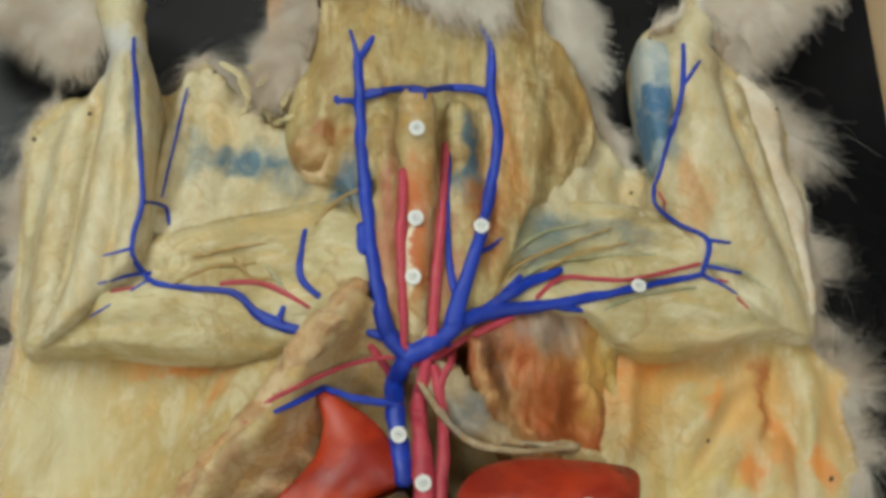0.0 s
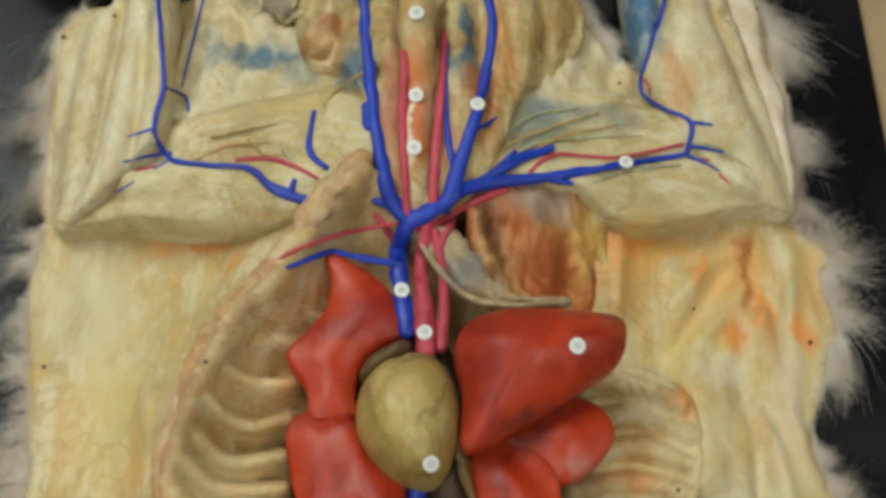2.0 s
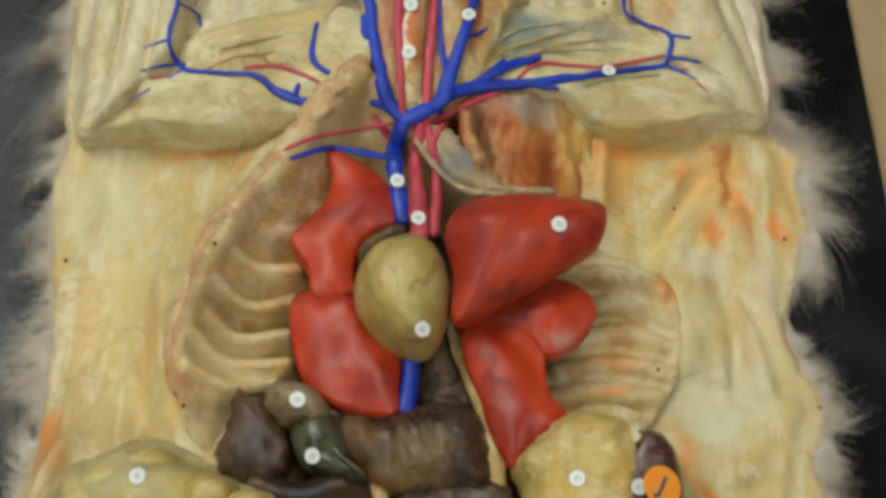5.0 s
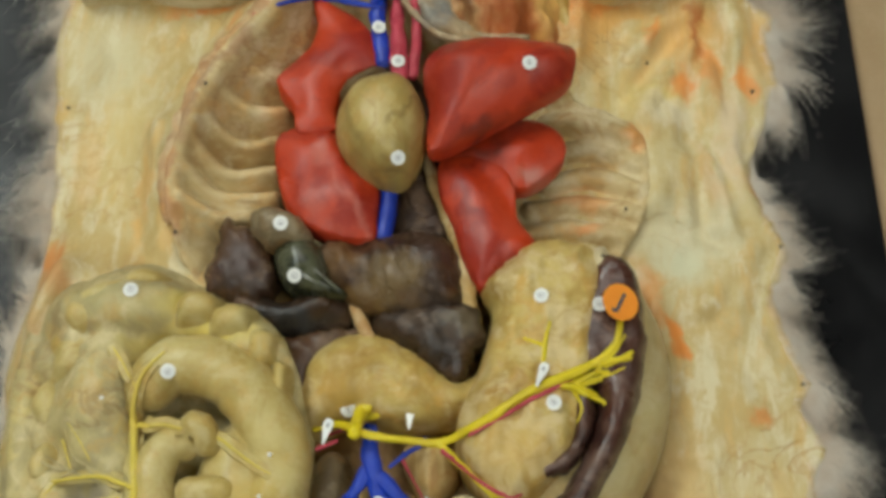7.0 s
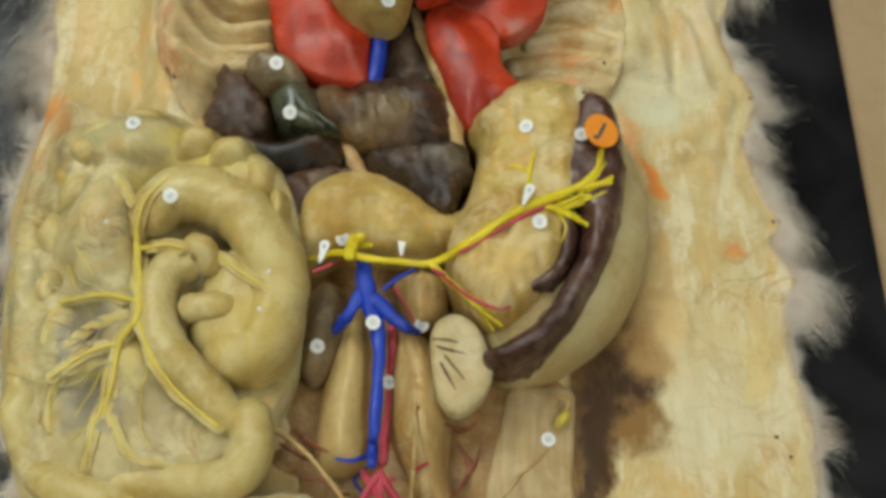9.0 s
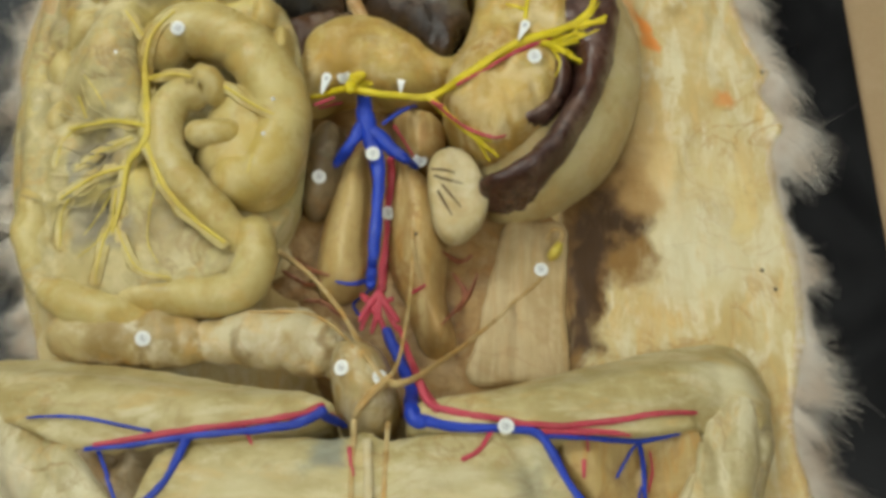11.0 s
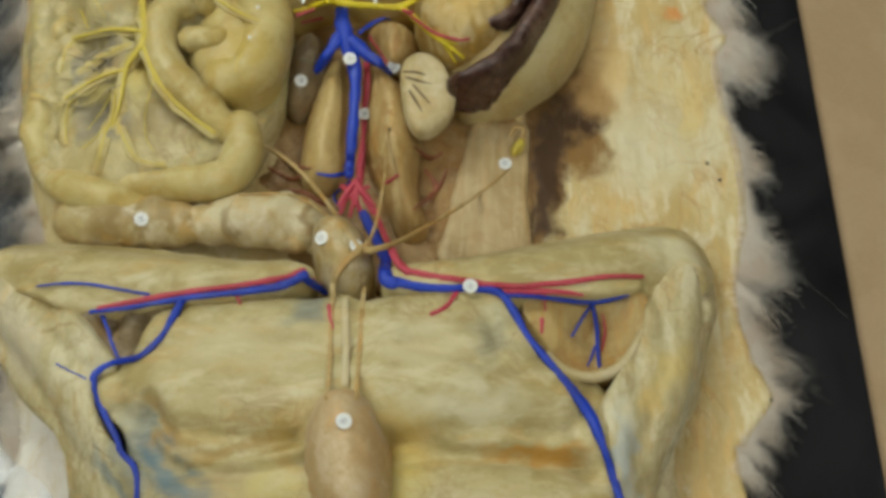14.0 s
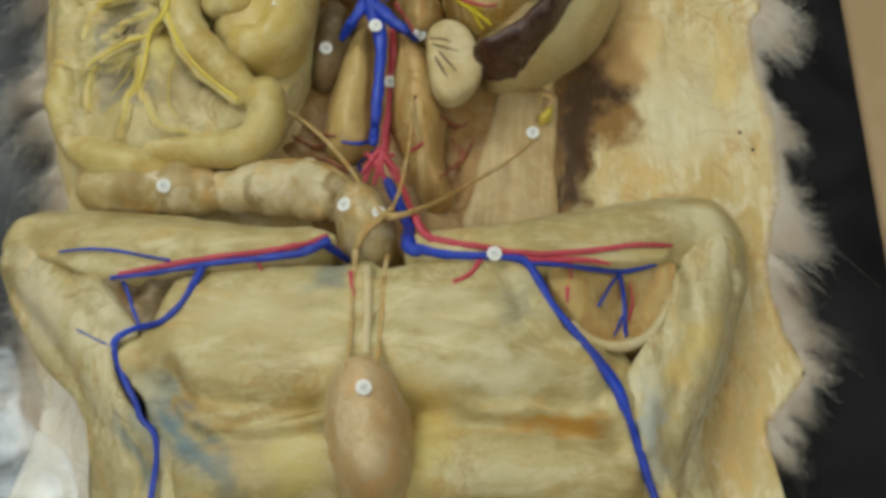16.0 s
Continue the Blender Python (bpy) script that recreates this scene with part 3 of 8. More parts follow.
def thing(name, label, category, group="", kind="", at=(0, 0, 0)):
    ob = new(name)
    ob.empty_display_size = 0.01
    return tagged(ob, label, category, group, kind)


def lump(x, y, scale, seed=0.0):
    return noise.noise(Vector((x * scale, y * scale, seed)))


def inside(poly, pts):
    x, y = pts[:, 0], pts[:, 1]
    hit = np.zeros(len(pts), bool)
    a = poly
    b = np.roll(poly, -1, 0)
    for (x0, y0), (x1, y1) in zip(a, b):
        if y0 != y1:
            hit ^= ((y0 > y) != (y1 > y)) & (x < (x1 - x0) * (y - y0) / (y1 - y0) + x0)
    return hit


def to_edge(poly, pts):
    best = np.full(len(pts), 1e9)
    for p, q in zip(poly, np.roll(poly, -1, 0)):
        d = q - p
        t = np.clip(((pts - p) @ d) / max(d @ d, 1e-9), 0, 1)
        best = np.minimum(best, np.hypot(*(pts - p - t[:, None] * d).T))
    return best


from mathutils.bvhtree import BVHTree
from mathutils.geometry import delaunay_2d_cdt


def relief(name, outline, base, top, roll, mat, parent=None, label="", step=2.0, rough=0.6, grain=0.12, shape=None, ragged=0.0, edge=None, spans=5, flatness=2.0, wrinkle=0.0, stretch=(1, 1), soften=2):
    """A pillow-like body on the outline (mm): rises from the edge height to top within roll, with walls down to base.
    edge: height at the rim (default from the outline's own z). shape(x, y, d): further height."""
    line = smooth_line(outline, spans, True)
    poly, rim = line[:, :2].copy(), line[:, 2].copy()
    if edge is not None:
        rim[:] = edge
    if ragged:
        for i, (x, y) in enumerate(poly):
            poly[i] += (ragged * lump(x, y, 0.25, 3.0), ragged * lump(x, y, 0.25, 9.0))
    lo, hi = poly.min(0), poly.max(0)
    gx, gy = np.meshgrid(np.arange(lo[0], hi[0], step), np.arange(lo[1], hi[1], step))
    gx[1::2] += step / 2
    pts = np.c_[gx.ravel(), gy.ravel()]
    pts = pts[inside(poly, pts)]
    d = to_edge(poly, pts) if len(pts) else np.zeros(0)
    pts, d = pts[d > step * 0.45], d[d > step * 0.45]
    n = len(poly)
    # rim height carried inwards by nearness
    if edge is None and np.ptp(rim) > 0.01:
        w = 1 / (((pts[:, None, :] - poly[None, ::3, :]) ** 2).sum(2) + 4.0) ** 1.5
        inner = (w * rim[None, ::3]).sum(1) / w.sum(1)
    else:
        inner = np.full(len(pts), rim[0])
    f = np.clip(d / roll, 0, 1)
    z = inner + (top - inner) * np.clip(1 - (1 - f) ** flatness, 0, 1) ** (1 / min(flatness, 2.0))
    for i, (x, y) in enumerate(pts):
        soft = min(d[i] / 3.0, 1.0)
        z[i] += soft * rough * (lump(x, y, grain) + 0.5 * lump(x, y, grain * 2.7, 5.0))
        if wrinkle:
            z[i] -= soft * wrinkle * (1 - abs(lump(x * stretch[0], y * stretch[1], 0.14, 7.0)) * 2.2) ** 3
        if shape:
            z[i] += shape(x, y, d[i])
    allp = [Vector(p) for p in poly] + [Vector(p) for p in pts]
    v2, _, f2, ov, _, _ = delaunay_2d_cdt(allp, [], [list(range(n))], 1, 1e-5)
    zs = np.r_[rim, z]
    tri = np.array([[(ov[i] or [0])[0] for i in t] for t in f2])
    for _ in range(soften):
        total, times = zs.copy(), np.ones(len(zs))
        for a, c in ((0, 1), (1, 2), (2, 0), (1, 0), (2, 1), (0, 2)):
            np.add.at(total, tri[:, a], zs[tri[:, c]])
            np.add.at(times, tri[:, a], 1)
        zs = np.r_[rim, (total / times)[n:]]
    verts = [(v.x * 0.001, v.y * 0.001, zs[o[0]] * 0.001 if o else rim[0] * 0.001) for v, o in zip(v2, ov)]
    faces = [tuple(t) for t in f2]
    # walls down to the base
    where = {o: i for i, os in enumerate(ov) for o in os if o < n}
    low = []
    for i in range(n):
        low.append(len(verts))
        verts.append((poly[i][0] * 0.001, poly[i][1] * 0.001, base * 0.001))
    turn = sum(p[0] * q[1] - q[0] * p[1] for p, q in zip(poly, np.roll(poly, -1, 0)))
    for i in range(n):
        j = (i + 1) % n
        if i in where and j in where:
            quad = (where[i], low[i], low[j], where[j])
            faces.append(quad if turn > 0 else quad[::-1])
    ob = mesh_object(name, verts, faces, mat, parent, label)
    GROUND.append(ob)
    return ob




def tube(name, pts, radii, mat, parent=None, label="", sides=10, flat=1.0, steps=6, wobble=0.06, seed=0.0, caps=True):
    """A limb, gut or vessel: a tapering round tube along a smooth line (mm)."""
    line = smooth_line(pts, steps)
    if not isinstance(radii, (list, tuple)):
        radii = [radii] * len(pts)
    at = np.linspace(0, 1, len(line))
    rad = np.interp(at, np.linspace(0, 1, len(radii)), radii)
    k = len(line)
    verts, faces = [], []
    rings = []
    for i in range(k):
        d = Vector(line[min(i + 1, k - 1)] - line[max(i - 1, 0)]).normalized()
        side = d.cross(Vector((0, 0, 1)))
        side = side.normalized() if side.length > 1e-4 else Vector((1, 0, 0))
        up = side.cross(d).normalized()
        rings.append((Vector(line[i]), d, side, up, rad[i]))
    full = []
    if caps:
        p, d, s, u, r = rings[0]
        full += [(p - d * r * 0.75, d, s, u, r * 0.3), (p - d * r * 0.5, d, s, u, r * 0.72)]
    full += rings
    if caps:
        p, d, s, u, r = rings[-1]
        full += [(p + d * r * 0.5, d, s, u, r * 0.72), (p + d * r * 0.75, d, s, u, r * 0.3)]
    for p, d, s, u, r in full:
        for a in range(sides):
            t = 2 * math.pi * a / sides
            rr = r * (1 + wobble * 2 * noise.noise(Vector((p.x * 0.15 + math.cos(t) * 0.8, p.y * 0.15 + math.sin(t) * 0.8, seed))))
            verts.append(tuple((p + s * (rr * math.cos(t)) + u * (rr * flat * math.sin(t))) * 0.001))
    m = len(full)
    for i in range(m - 1):
        for a in range(sides):
            b = (a + 1) % sides
            faces.append((i * sides + a, i * sides + b, (i + 1) * sides + b, (i + 1) * sides + a))
    faces.append(tuple(range(sides))[::-1])
    faces.append(tuple((m - 1) * sides + a for a in range(sides)))
    return mesh_object(name, verts, faces, mat, parent, label)


def along(line, pts):
    """Distance of pts from a polyline, and the height of its nearest point."""
    best, z = np.full(len(pts), 1e9), np.zeros(len(pts))
    for p, q in zip(line[:-1], line[1:]):
        d = (q - p)[:2]
        t = np.clip(((pts - p[:2]) @ d) / max(d @ d, 1e-9), 0, 1)
        r = np.hypot(*(pts - p[:2] - t[:, None] * d).T)
        near = r < best
        best[near], z[near] = r[near], (p[2] + (q[2] - p[2]) * t)[near]
    return best, z


GROUND = []  # surfaces on which vessels, labels and pins are laid


def flesh(name, outline, base, bands, mat, parent=None, label="", step=1.8, rough=0.8, grain=0.1, blend=1.6, pits=(), wrinkle=0.5, stretch=(1.0, 1.0), ragged=0.8, spans=5, dish=None, grooves=()):
    """A skinned region: muscles melt into one another and into a sheet at the outline's height.
    bands: centre line with crest heights, half width, drop at the side. pits: (point, reach, depth)."""
    line = smooth_line(outline, spans, True)
    poly, rim = line[:, :2].copy(), line[:, 2].copy()
    for i, (x, y) in enumerate(poly):
        poly[i] += (ragged * lump(x, y, 0.25, 3.0), ragged * lump(x, y, 0.25, 9.0))
    lo, hi = poly.min(0), poly.max(0)
    gx, gy = np.meshgrid(np.arange(lo[0], hi[0], step), np.arange(lo[1], hi[1], step))
    gx[1::2] += step / 2
    pts = np.c_[gx.ravel(), gy.ravel()]
    pts = pts[inside(poly, pts)]
    d = to_edge(poly, pts)
    pts = pts[d > step * 0.45]
    n = len(poly)
    full = np.r_[poly, pts]
    edge = np.r_[np.zeros(n), d[d > step * 0.45]]
    w = 1 / (((full[:, None, :] - poly[None, ::3, :]) ** 2).sum(2) + 4.0) ** 1.5
    sheet = (w * rim[None, ::3]).sum(1) / w.sum(1)
    if dish:
        t = np.clip(edge / dish[1], 0, 1)
        sheet = sheet - dish[0] * t * t * (3 - 2 * t)
    stack = [np.exp(sheet / blend - 20)]
    for pts3, half, drop in bands:
        r, z = along(smooth_line(pts3, 6), full)
        q = r / half
        prof = np.where(q < 1, 1 - np.sqrt(np.clip(1 - q * q * 0.93, 0, 1)), 0.735 + (q - 1) * 1.6)
        stack.append(np.exp((z - drop * prof) / blend - 20))
    z = (np.log(sum(stack)) + 20) * blend
    for pts3, half, deep in grooves:
        r, _ = along(smooth_line(pts3, 6), full)
        z -= deep * np.exp(-(r / half) ** 2)
    for (px, py, _), reach, deep in pits:
        z -= deep * np.exp(-((full[:, 0] - px) ** 2 + (full[:, 1] - py) ** 2) / reach ** 2)
    for i, (x, y) in enumerate(full):
        soft = min(edge[i] / 3.0 + 0.15, 1.0)
        u, v = x * stretch[0], y * stretch[1]
        z[i] += soft * (rough * (lump(x, y, grain) + 0.5 * lump(x, y, grain * 2.7, 5.0)) - wrinkle * (1 - abs(lump(u, v, 0.16, 7.0)) * 2.2) ** 3 * 0.6 + wrinkle * 0.5 * lump(u, v, 0.42, 1.0))
    v2, _, f2, ov, _, _ = delaunay_2d_cdt([Vector(p) for p in full], [], [list(range(n))], 1, 1e-5)
    verts = [(v.x * 0.001, v.y * 0.001, z[o[0]] * 0.001 if o else z[0] * 0.001) for v, o in zip(v2, ov)]
    faces = [tuple(t) for t in f2]
    where = {o: i for i, os in enumerate(ov) for o in os if o < n}
    turn = sum(p[0] * q[1] - q[0] * p[1] for p, q in zip(poly, np.roll(poly, -1, 0)))
    low = len(verts)
    verts += [(p[0] * 0.001, p[1] * 0.001, base * 0.001) for p in poly]
    for i in range(n):
        j = (i + 1) % n
        if i in where and j in where:
            quad = (where[i], low + i, low + j, where[j])
            faces.append(quad if turn > 0 else quad[::-1])
    ob = mesh_object(name, verts, faces, mat, parent, label)
    GROUND.append(ob)
    return ob


class Laid:
    """Lays points on the surfaces built so far, along the lie of the slope towards the viewer's side."""

    def __init__(self, obs):
        verts, faces = [], []
        for ob in obs:
            k = len(verts)
            verts += [v.co.copy() for v in ob.data.vertices]
            faces += [[k + i for i in p.vertices] for p in ob.data.polygons]
        self.tree = BVHTree.FromPolygons(verts, faces)
        self.way = Vector((0, 0.47, -0.88)).normalized()

    def put(self, p):
        """The laid point (mm) and the normal there."""
        at = Vector(p) * 0.001
        hit, nrm, _, _ = self.tree.ray_cast(at - self.way * 0.15, self.way)
        if hit is None or abs(hit.z * 1000 - p[2]) > 16:
            return np.array(p, float), Vector((0, 0, 1))
        return np.array(hit) * 1000, (nrm if nrm.z > 0 else -nrm)


def box(name, lo, hi, mat, parent=None, label="", bevel=0.0):
    bm = bmesh.new()
    bmesh.ops.create_cube(bm, size=1)
    for v in bm.verts:
        v.co = [(l + h) / 2 + c * (h - l) for c, l, h in zip(v.co, lo, hi)]
    if bevel:
        bmesh.ops.bevel(bm, geom=bm.edges[:], offset=bevel, segments=2, affect="EDGES")
    me = bpy.data.meshes.new(name)
    bm.to_mesh(me)
    bm.free()
    me.materials.append(mat)
    ob = new(name, me)
    if parent is not None:
        ob.parent = parent
    if label:
        ob["label"] = label
    return ob


# ---- the room and the table ----
tagged(box("floor", (-2.2, -2.2, -0.82), (2.2, 2.2, -0.78), M_WALL), "pale plain floor of a classroom", "floor", kind="structure")
for nm, lo, hi in (("wall_north", (-2.2, 2.2, -0.78), (2.2, 2.3, 1.72)), ("wall_south", (-2.2, -2.3, -0.78), (2.2, -2.2, 1.72)),
                   ("wall_east", (2.2, -2.2, -0.78), (2.3, 2.2, 1.72)), ("wall_west", (-2.3, -2.2, -0.78), (-2.2, 2.2, 1.72))):
    tagged(box(nm, lo, hi, M_WALL), "plain off-white painted wall", "wall", kind="structure")
tagged(box("ceiling", (-2.3, -2.3, 1.72), (2.3, 2.3, 1.8), M_WALL), "plain off-white ceiling", "ceiling", kind="structure")
for lx, ly, watts in LAMPS:
    lampt = thing("ceiling_lamp", "white fluorescent panel lamp set under the ceiling", "lamp", "ceiling lamps")
    box("housing", (lx - 0.31, ly - 0.61, 1.69), (lx + 0.31, ly + 0.61, 1.72), M_PAPER, lampt)
    box("diffuser", (lx - 0.28, ly - 0.58, 1.68), (lx + 0.28, ly + 0.58, 1.689), M_LAMP, lampt)
table = thing("table", "tan laminate table under the black board", "table")
box("tabletop", (-0.7, -0.9, BOARD_Z - 0.042), (0.75, 0.9, BOARD_Z - 0.008), M_TABLE, table, bevel=0.003)
for sx in (-0.66, 0.68):
    for sy in (-0.86, 0.83):
        box("leg", (sx, sy, -0.78), (sx + 0.035, sy + 0.035, BOARD_Z - 0.042), M_TABLE, table)
board = tagged(box("display_board", (-0.24, -0.62, BOARD_Z - 0.008), (0.2021, 0.62, BOARD_Z), M_BOARD, bevel=0.0012), "glossy black scratched display board on a tan table", "board")
board.matrix_basis = pose(0, 0, 0, 0, 0, 1.5)

# ---- the skin ----
PELT_RIGHT = [(134.2, 296.9, 5), (141.0, 285.5, 5), (144.2, 266.7, 5), (148.1, 248.3, 5), (145.8, 227.9, 5), (147.3, 210.7, 5), (144.5, 185.4, 5), (157.7, 173.8, 5), (153.3, 161.8, 5), (156.2, 140.0, 5), (151.9, 133.9, 5), (149.0, 121.0, 5), (142.4, 106.2, 5), (140.8, 95.9, 5), (144.6, 81.7, 5), (149.8, 69.8, 5), (153.5, 61.6, 5), (148.6, 50.4, 5), (146.0, 39.0, 5), (150.2, 24.2, 5), (156.4, 5.9, 5), (152.4, -4.4, 5), (160.2, -19.6, 5), (154.8, -30.3, 5), (156.2, -58.1, 5), (160.0, -76.6, 5), (159.5, -107.8, 5), (155.4, -124.1, 5), (151.1, -149.4, 5), (155.9, -173.8, 5), (161.1, -189.2, 5), (149.3, -206.2, 5), (144.6, -219.7, 5)]
PELT_LEFT = [(-135.3, -221.8, 5), (-133.9, -199.8, 5), (-142.0, -172.3, 5), (-140.1, -153.1, 5), (-132.3, -125.8, 5), (-140.7, -97.0, 5), (-148.2, -57.9, 5), (-151.3, -28.8, 5), (-155.6, 0.4, 5), (-153.2, 23.4, 5), (-148.6, 44.4, 5), (-147.1, 66.0, 5), (-149.0, 93.8, 5), (-147.3, 77.0, 5), (-149.3, 103.3, 5), (-153.2, 128.2, 5), (-155.9, 159.8, 5), (-153.5, 182.0, 5), (-155.4, 190.0, 5), (-156.5, 219.3, 5), (-158.3, 244.9, 5), (-158.3, 267.5, 5), (-148.3, 281.1, 5)]
PELT_TOP = [(-137.3, 282.2, 6), (-120.2, 286.6, 6), (-104.7, 284.7, 6), (-94.7, 300.3, 6), (-84.1, 291.9, 6), (-73.5, 280.9, 6), (-55.7, 284.1, 6), (-15.7, 303.5, 6), (53.5, 301.1, 6), (72.6, 266.2, 6), (81.2, 256.7, 6), (98.3, 274.6, 6), (118.9, 301.1, 6)]
BOTTOM = [(168.6, -332.1, 5), (138.0, -378.2, 5), (51.8, -394.2, 5), (-55.7, -396.6, 5), (-140.8, -384.4, 5), (-170.2, -345.7, 5)]
MOUNDS = [  # ridges under the skin: from, to (mm), reach, rise
    ([(-36.3, 190.5, 30), (-91.2, 105.0, 30)][0], [(-36.3, 190.5, 30), (-90.8, 100.4, 30)][1], 22, 26), ((-93.0, 100.3, 30), (-92.7, 53.3, 30), 18, 22),
    ((-125.1, 29.0, 20), (-119.9, -93.4, 20), 42, 20), ((-125.4, 31.5, 20), (-73.7, 32.1, 20), 26, 22), ((-93.2, 244.7, 20), (-44.7, 239.4, 20), 26, 16),
    ((49.3, 249.4, 20), (74.1, 222.6, 20), 24, 12), ((99.7, 119.7, 5), (98.4, 83.4, 5), 9, 8),
    ((67.3, 185.5, 12), (67.4, 144.3, 12), 14, 8),
]


FOLDS = [  # narrow creases pulled into the skin: from, to, half width, rise
    ((-8, -45, 6), (4, -128, 6), 26, -2.7), ((46, -66, 6), (46, -124, 6), 15, -2.2),
    ((107.8, 172.0, 6), (88.9, 136.8, 6), 3.0, 2.2), ((117.7, 175.0, 6), (102.0, 158.2, 6), 2.5, 1.8), ((130.3, 180.8, 6), (124.1, 150.6, 6), 2.2, -3.0),
    ((137.4, 178.1, 6), (137.3, 150.8, 6), 3.0, 2.0), ((127.5, 148.0, 6), (129.9, 122.3, 6), 2.5, 2.0), ((71.6, 174.1, 6), (68.2, 146.9, 6), 3.0, 2.4),
    ((113.9, 104.0, 6), (113.8, 67.9, 6), 2.5, 1.6), ((123.6, 101.3, 6), (130.4, 62.6, 6), 3.0, 1.6), ((140.1, 62.7, 6), (116.3, 36.3, 6), 3.0, 1.6),
    ((131.7, 110.0, 6), (141.5, 79.0, 6), 2.5, 1.6), ((97.3, 36.1, 6), (105.1, 13.4, 6), 2.5, 1.6), ((118.1, -19.7, 6), (111.8, -51.0, 6), 2.5, 1.2),
    ((97.4, 160.8, 6), (76.8, 131.5, 6), 2.6, 1.6), ((121.2, 158.6, 6), (112.0, 132.1, 6), 2.4, 1.4), ((142.1, 175.4, 6), (147.9, 137.8, 6), 2.4, 1.6),
    ((109.4, 126.9, 6), (109.0, 92.6, 6), 3.0, 1.2), ((133.7, 112.3, 6), (135.5, 83.6, 6), 2.6, 1.4), ((121.7, 107.2, 6), (132.3, 74.4, 6), 2.4, 1.2),
    ((94.9, 36.0, 6), (130.7, 39.0, 6), 4.0, 1.2), ((134.5, 28.9, 6), (148.5, 6.7, 6), 2.6, 1.4), ((114.6, 16.0, 6), (135.7, -3.0, 6), 3.0, 1.0),
    ((93.1, -22.5, 6), (117.8, -21.6, 6), 2.5, -2.0), ((-102.6, 108.4, 6), (-102.0, 70.4, 6), 3.0, 2.4), ((-132.4, 42.7, 6), (-141.8, 20.9, 6), 5.0, 4.0),
    ((-123.6, 154.4, 6), (-118.9, 123.2, 6), 2.0, -1.0), ((149.0, -161.2, 6), (160.1, -188.3, 6), 2.5, 2.0), ((159.8, -190.7, 6), (146.1, -209.8, 6), 2.5, 2.0),
    ((110.2, 142.9, 6), (89.3, 112.3, 6), 2.2, 1.6),
    ((119.8, 158.1, 6), (94.9, 128.1, 6), 2.4, 1.8),
    ((127.8, 166.5, 6), (122.9, 136.2, 6), 2.0, 2.0),
    ((138.3, 161.0, 6), (136.1, 112.6, 6), 2.0, 1.4),
    ((114.0, 99.6, 6), (141.2, 92.2, 6), 2.0, 1.2),
    ((110.0, 77.1, 6), (134.2, 67.5, 6), 1.8, 1.3),
    ((98.4, 74.7, 6), (129.4, 65.1, 6), 1.6, -1.6),
    ((98.4, 41.4, 6), (130.8, 55.5, 6), 1.8, 1.4),
    ((122.5, 89.6, 6), (118.9, 74.7, 6), 2.0, -1.4),
    ((137.5, 55.5, 6), (127.7, 23.2, 6), 2.0, 1.4),
    ((124.6, 36.8, 6), (143.3, 5.5, 6), 2.2, 1.3),
]


def skin_height(x, y, d):
    z = 0.0
    crease_z = 0.0
    for (ax, ay, _), (bx, by, _), half, rise in FOLDS:
        dx, dy = bx - ax, by - ay
        t = min(max(((x - ax) * dx + (y - ay) * dy) / (dx * dx + dy * dy), 0), 1)
        r2 = (x - ax - t * dx) ** 2 + (y - ay - t * dy) ** 2
        if r2 < 16 * half * half:
            crease_z += 2.5 * rise * math.exp(-r2 / half ** 2)
    for (ax, ay, _), (bx, by, _), reach, rise in MOUNDS:
        dx, dy = bx - ax, by - ay
        t = min(max(((x - ax) * dx + (y - ay) * dy) / (dx * dx + dy * dy), 0), 1)
        z = max(z, rise * math.exp(-(((x - ax - t * dx) ** 2 + (y - ay - t * dy) ** 2) / reach ** 2)))
    soft = min(d / 12.0, 1)
    fold = 1.2 * lump(x * 1.6, y * 0.5, 0.055, 2.0) + 0.5 * lump(x * 2.2, y * 0.7, 0.12, 4.0)
    return z * soft + fold * soft + crease_z * min(d / 4.0, 1) + (1.5 * math.exp(-(d / 2.0) ** 2))


pelt = thing("pelt", "flayed cream pelt spread inside-up with a fur fringe", "pelt")
PELT = PELT_RIGHT + BOTTOM + PELT_LEFT + PELT_TOP
relief("hide", PELT, -7, 5, 10, M_SKIN, pelt, "dried cream hide stained orange", step=2.3, rough=1.1, grain=0.08, shape=skin_height, ragged=1.6, wrinkle=0.9, stretch=(1.1, 0.4), soften=1)

# ---- body walls and cavities ----
thorax = thing("chest_wall", "opened ribcage with tan ribbed lining", "ribcage")


def bowl(depth, reach):
    def f(x, y, d):
        t = min(d / reach, 1)
        return -depth * t * t * (3 - 2 * t)
    return f


CAGE = [(-29.9, 187.9, 52), (-43.4, 174.4, 48), (-57.3, 148.4, 48), (-72.3, 135.4, 42), (-83.6, 114.8, 42), (-90.5, 94.5, 38), (-95.0, 78.1, 34), (-92.2, 60.6, 34), (-84.7, 42.5, 28), (-71.2, 30.7, 22), (-25.9, 23.3, 14), (24.3, 34.8, 14), (71.9, 47.9, 8), (91.5, 67.0, 8), (97.5, 89.2, 10), (95.7, 111.8, 10), (82.1, 121.4, 10), (67.5, 127.4, 10), (56.6, 140.9, 22), (29.3, 148.2, 22), (6.0, 163.1, 34), (-12.4, 176.2, 40)]


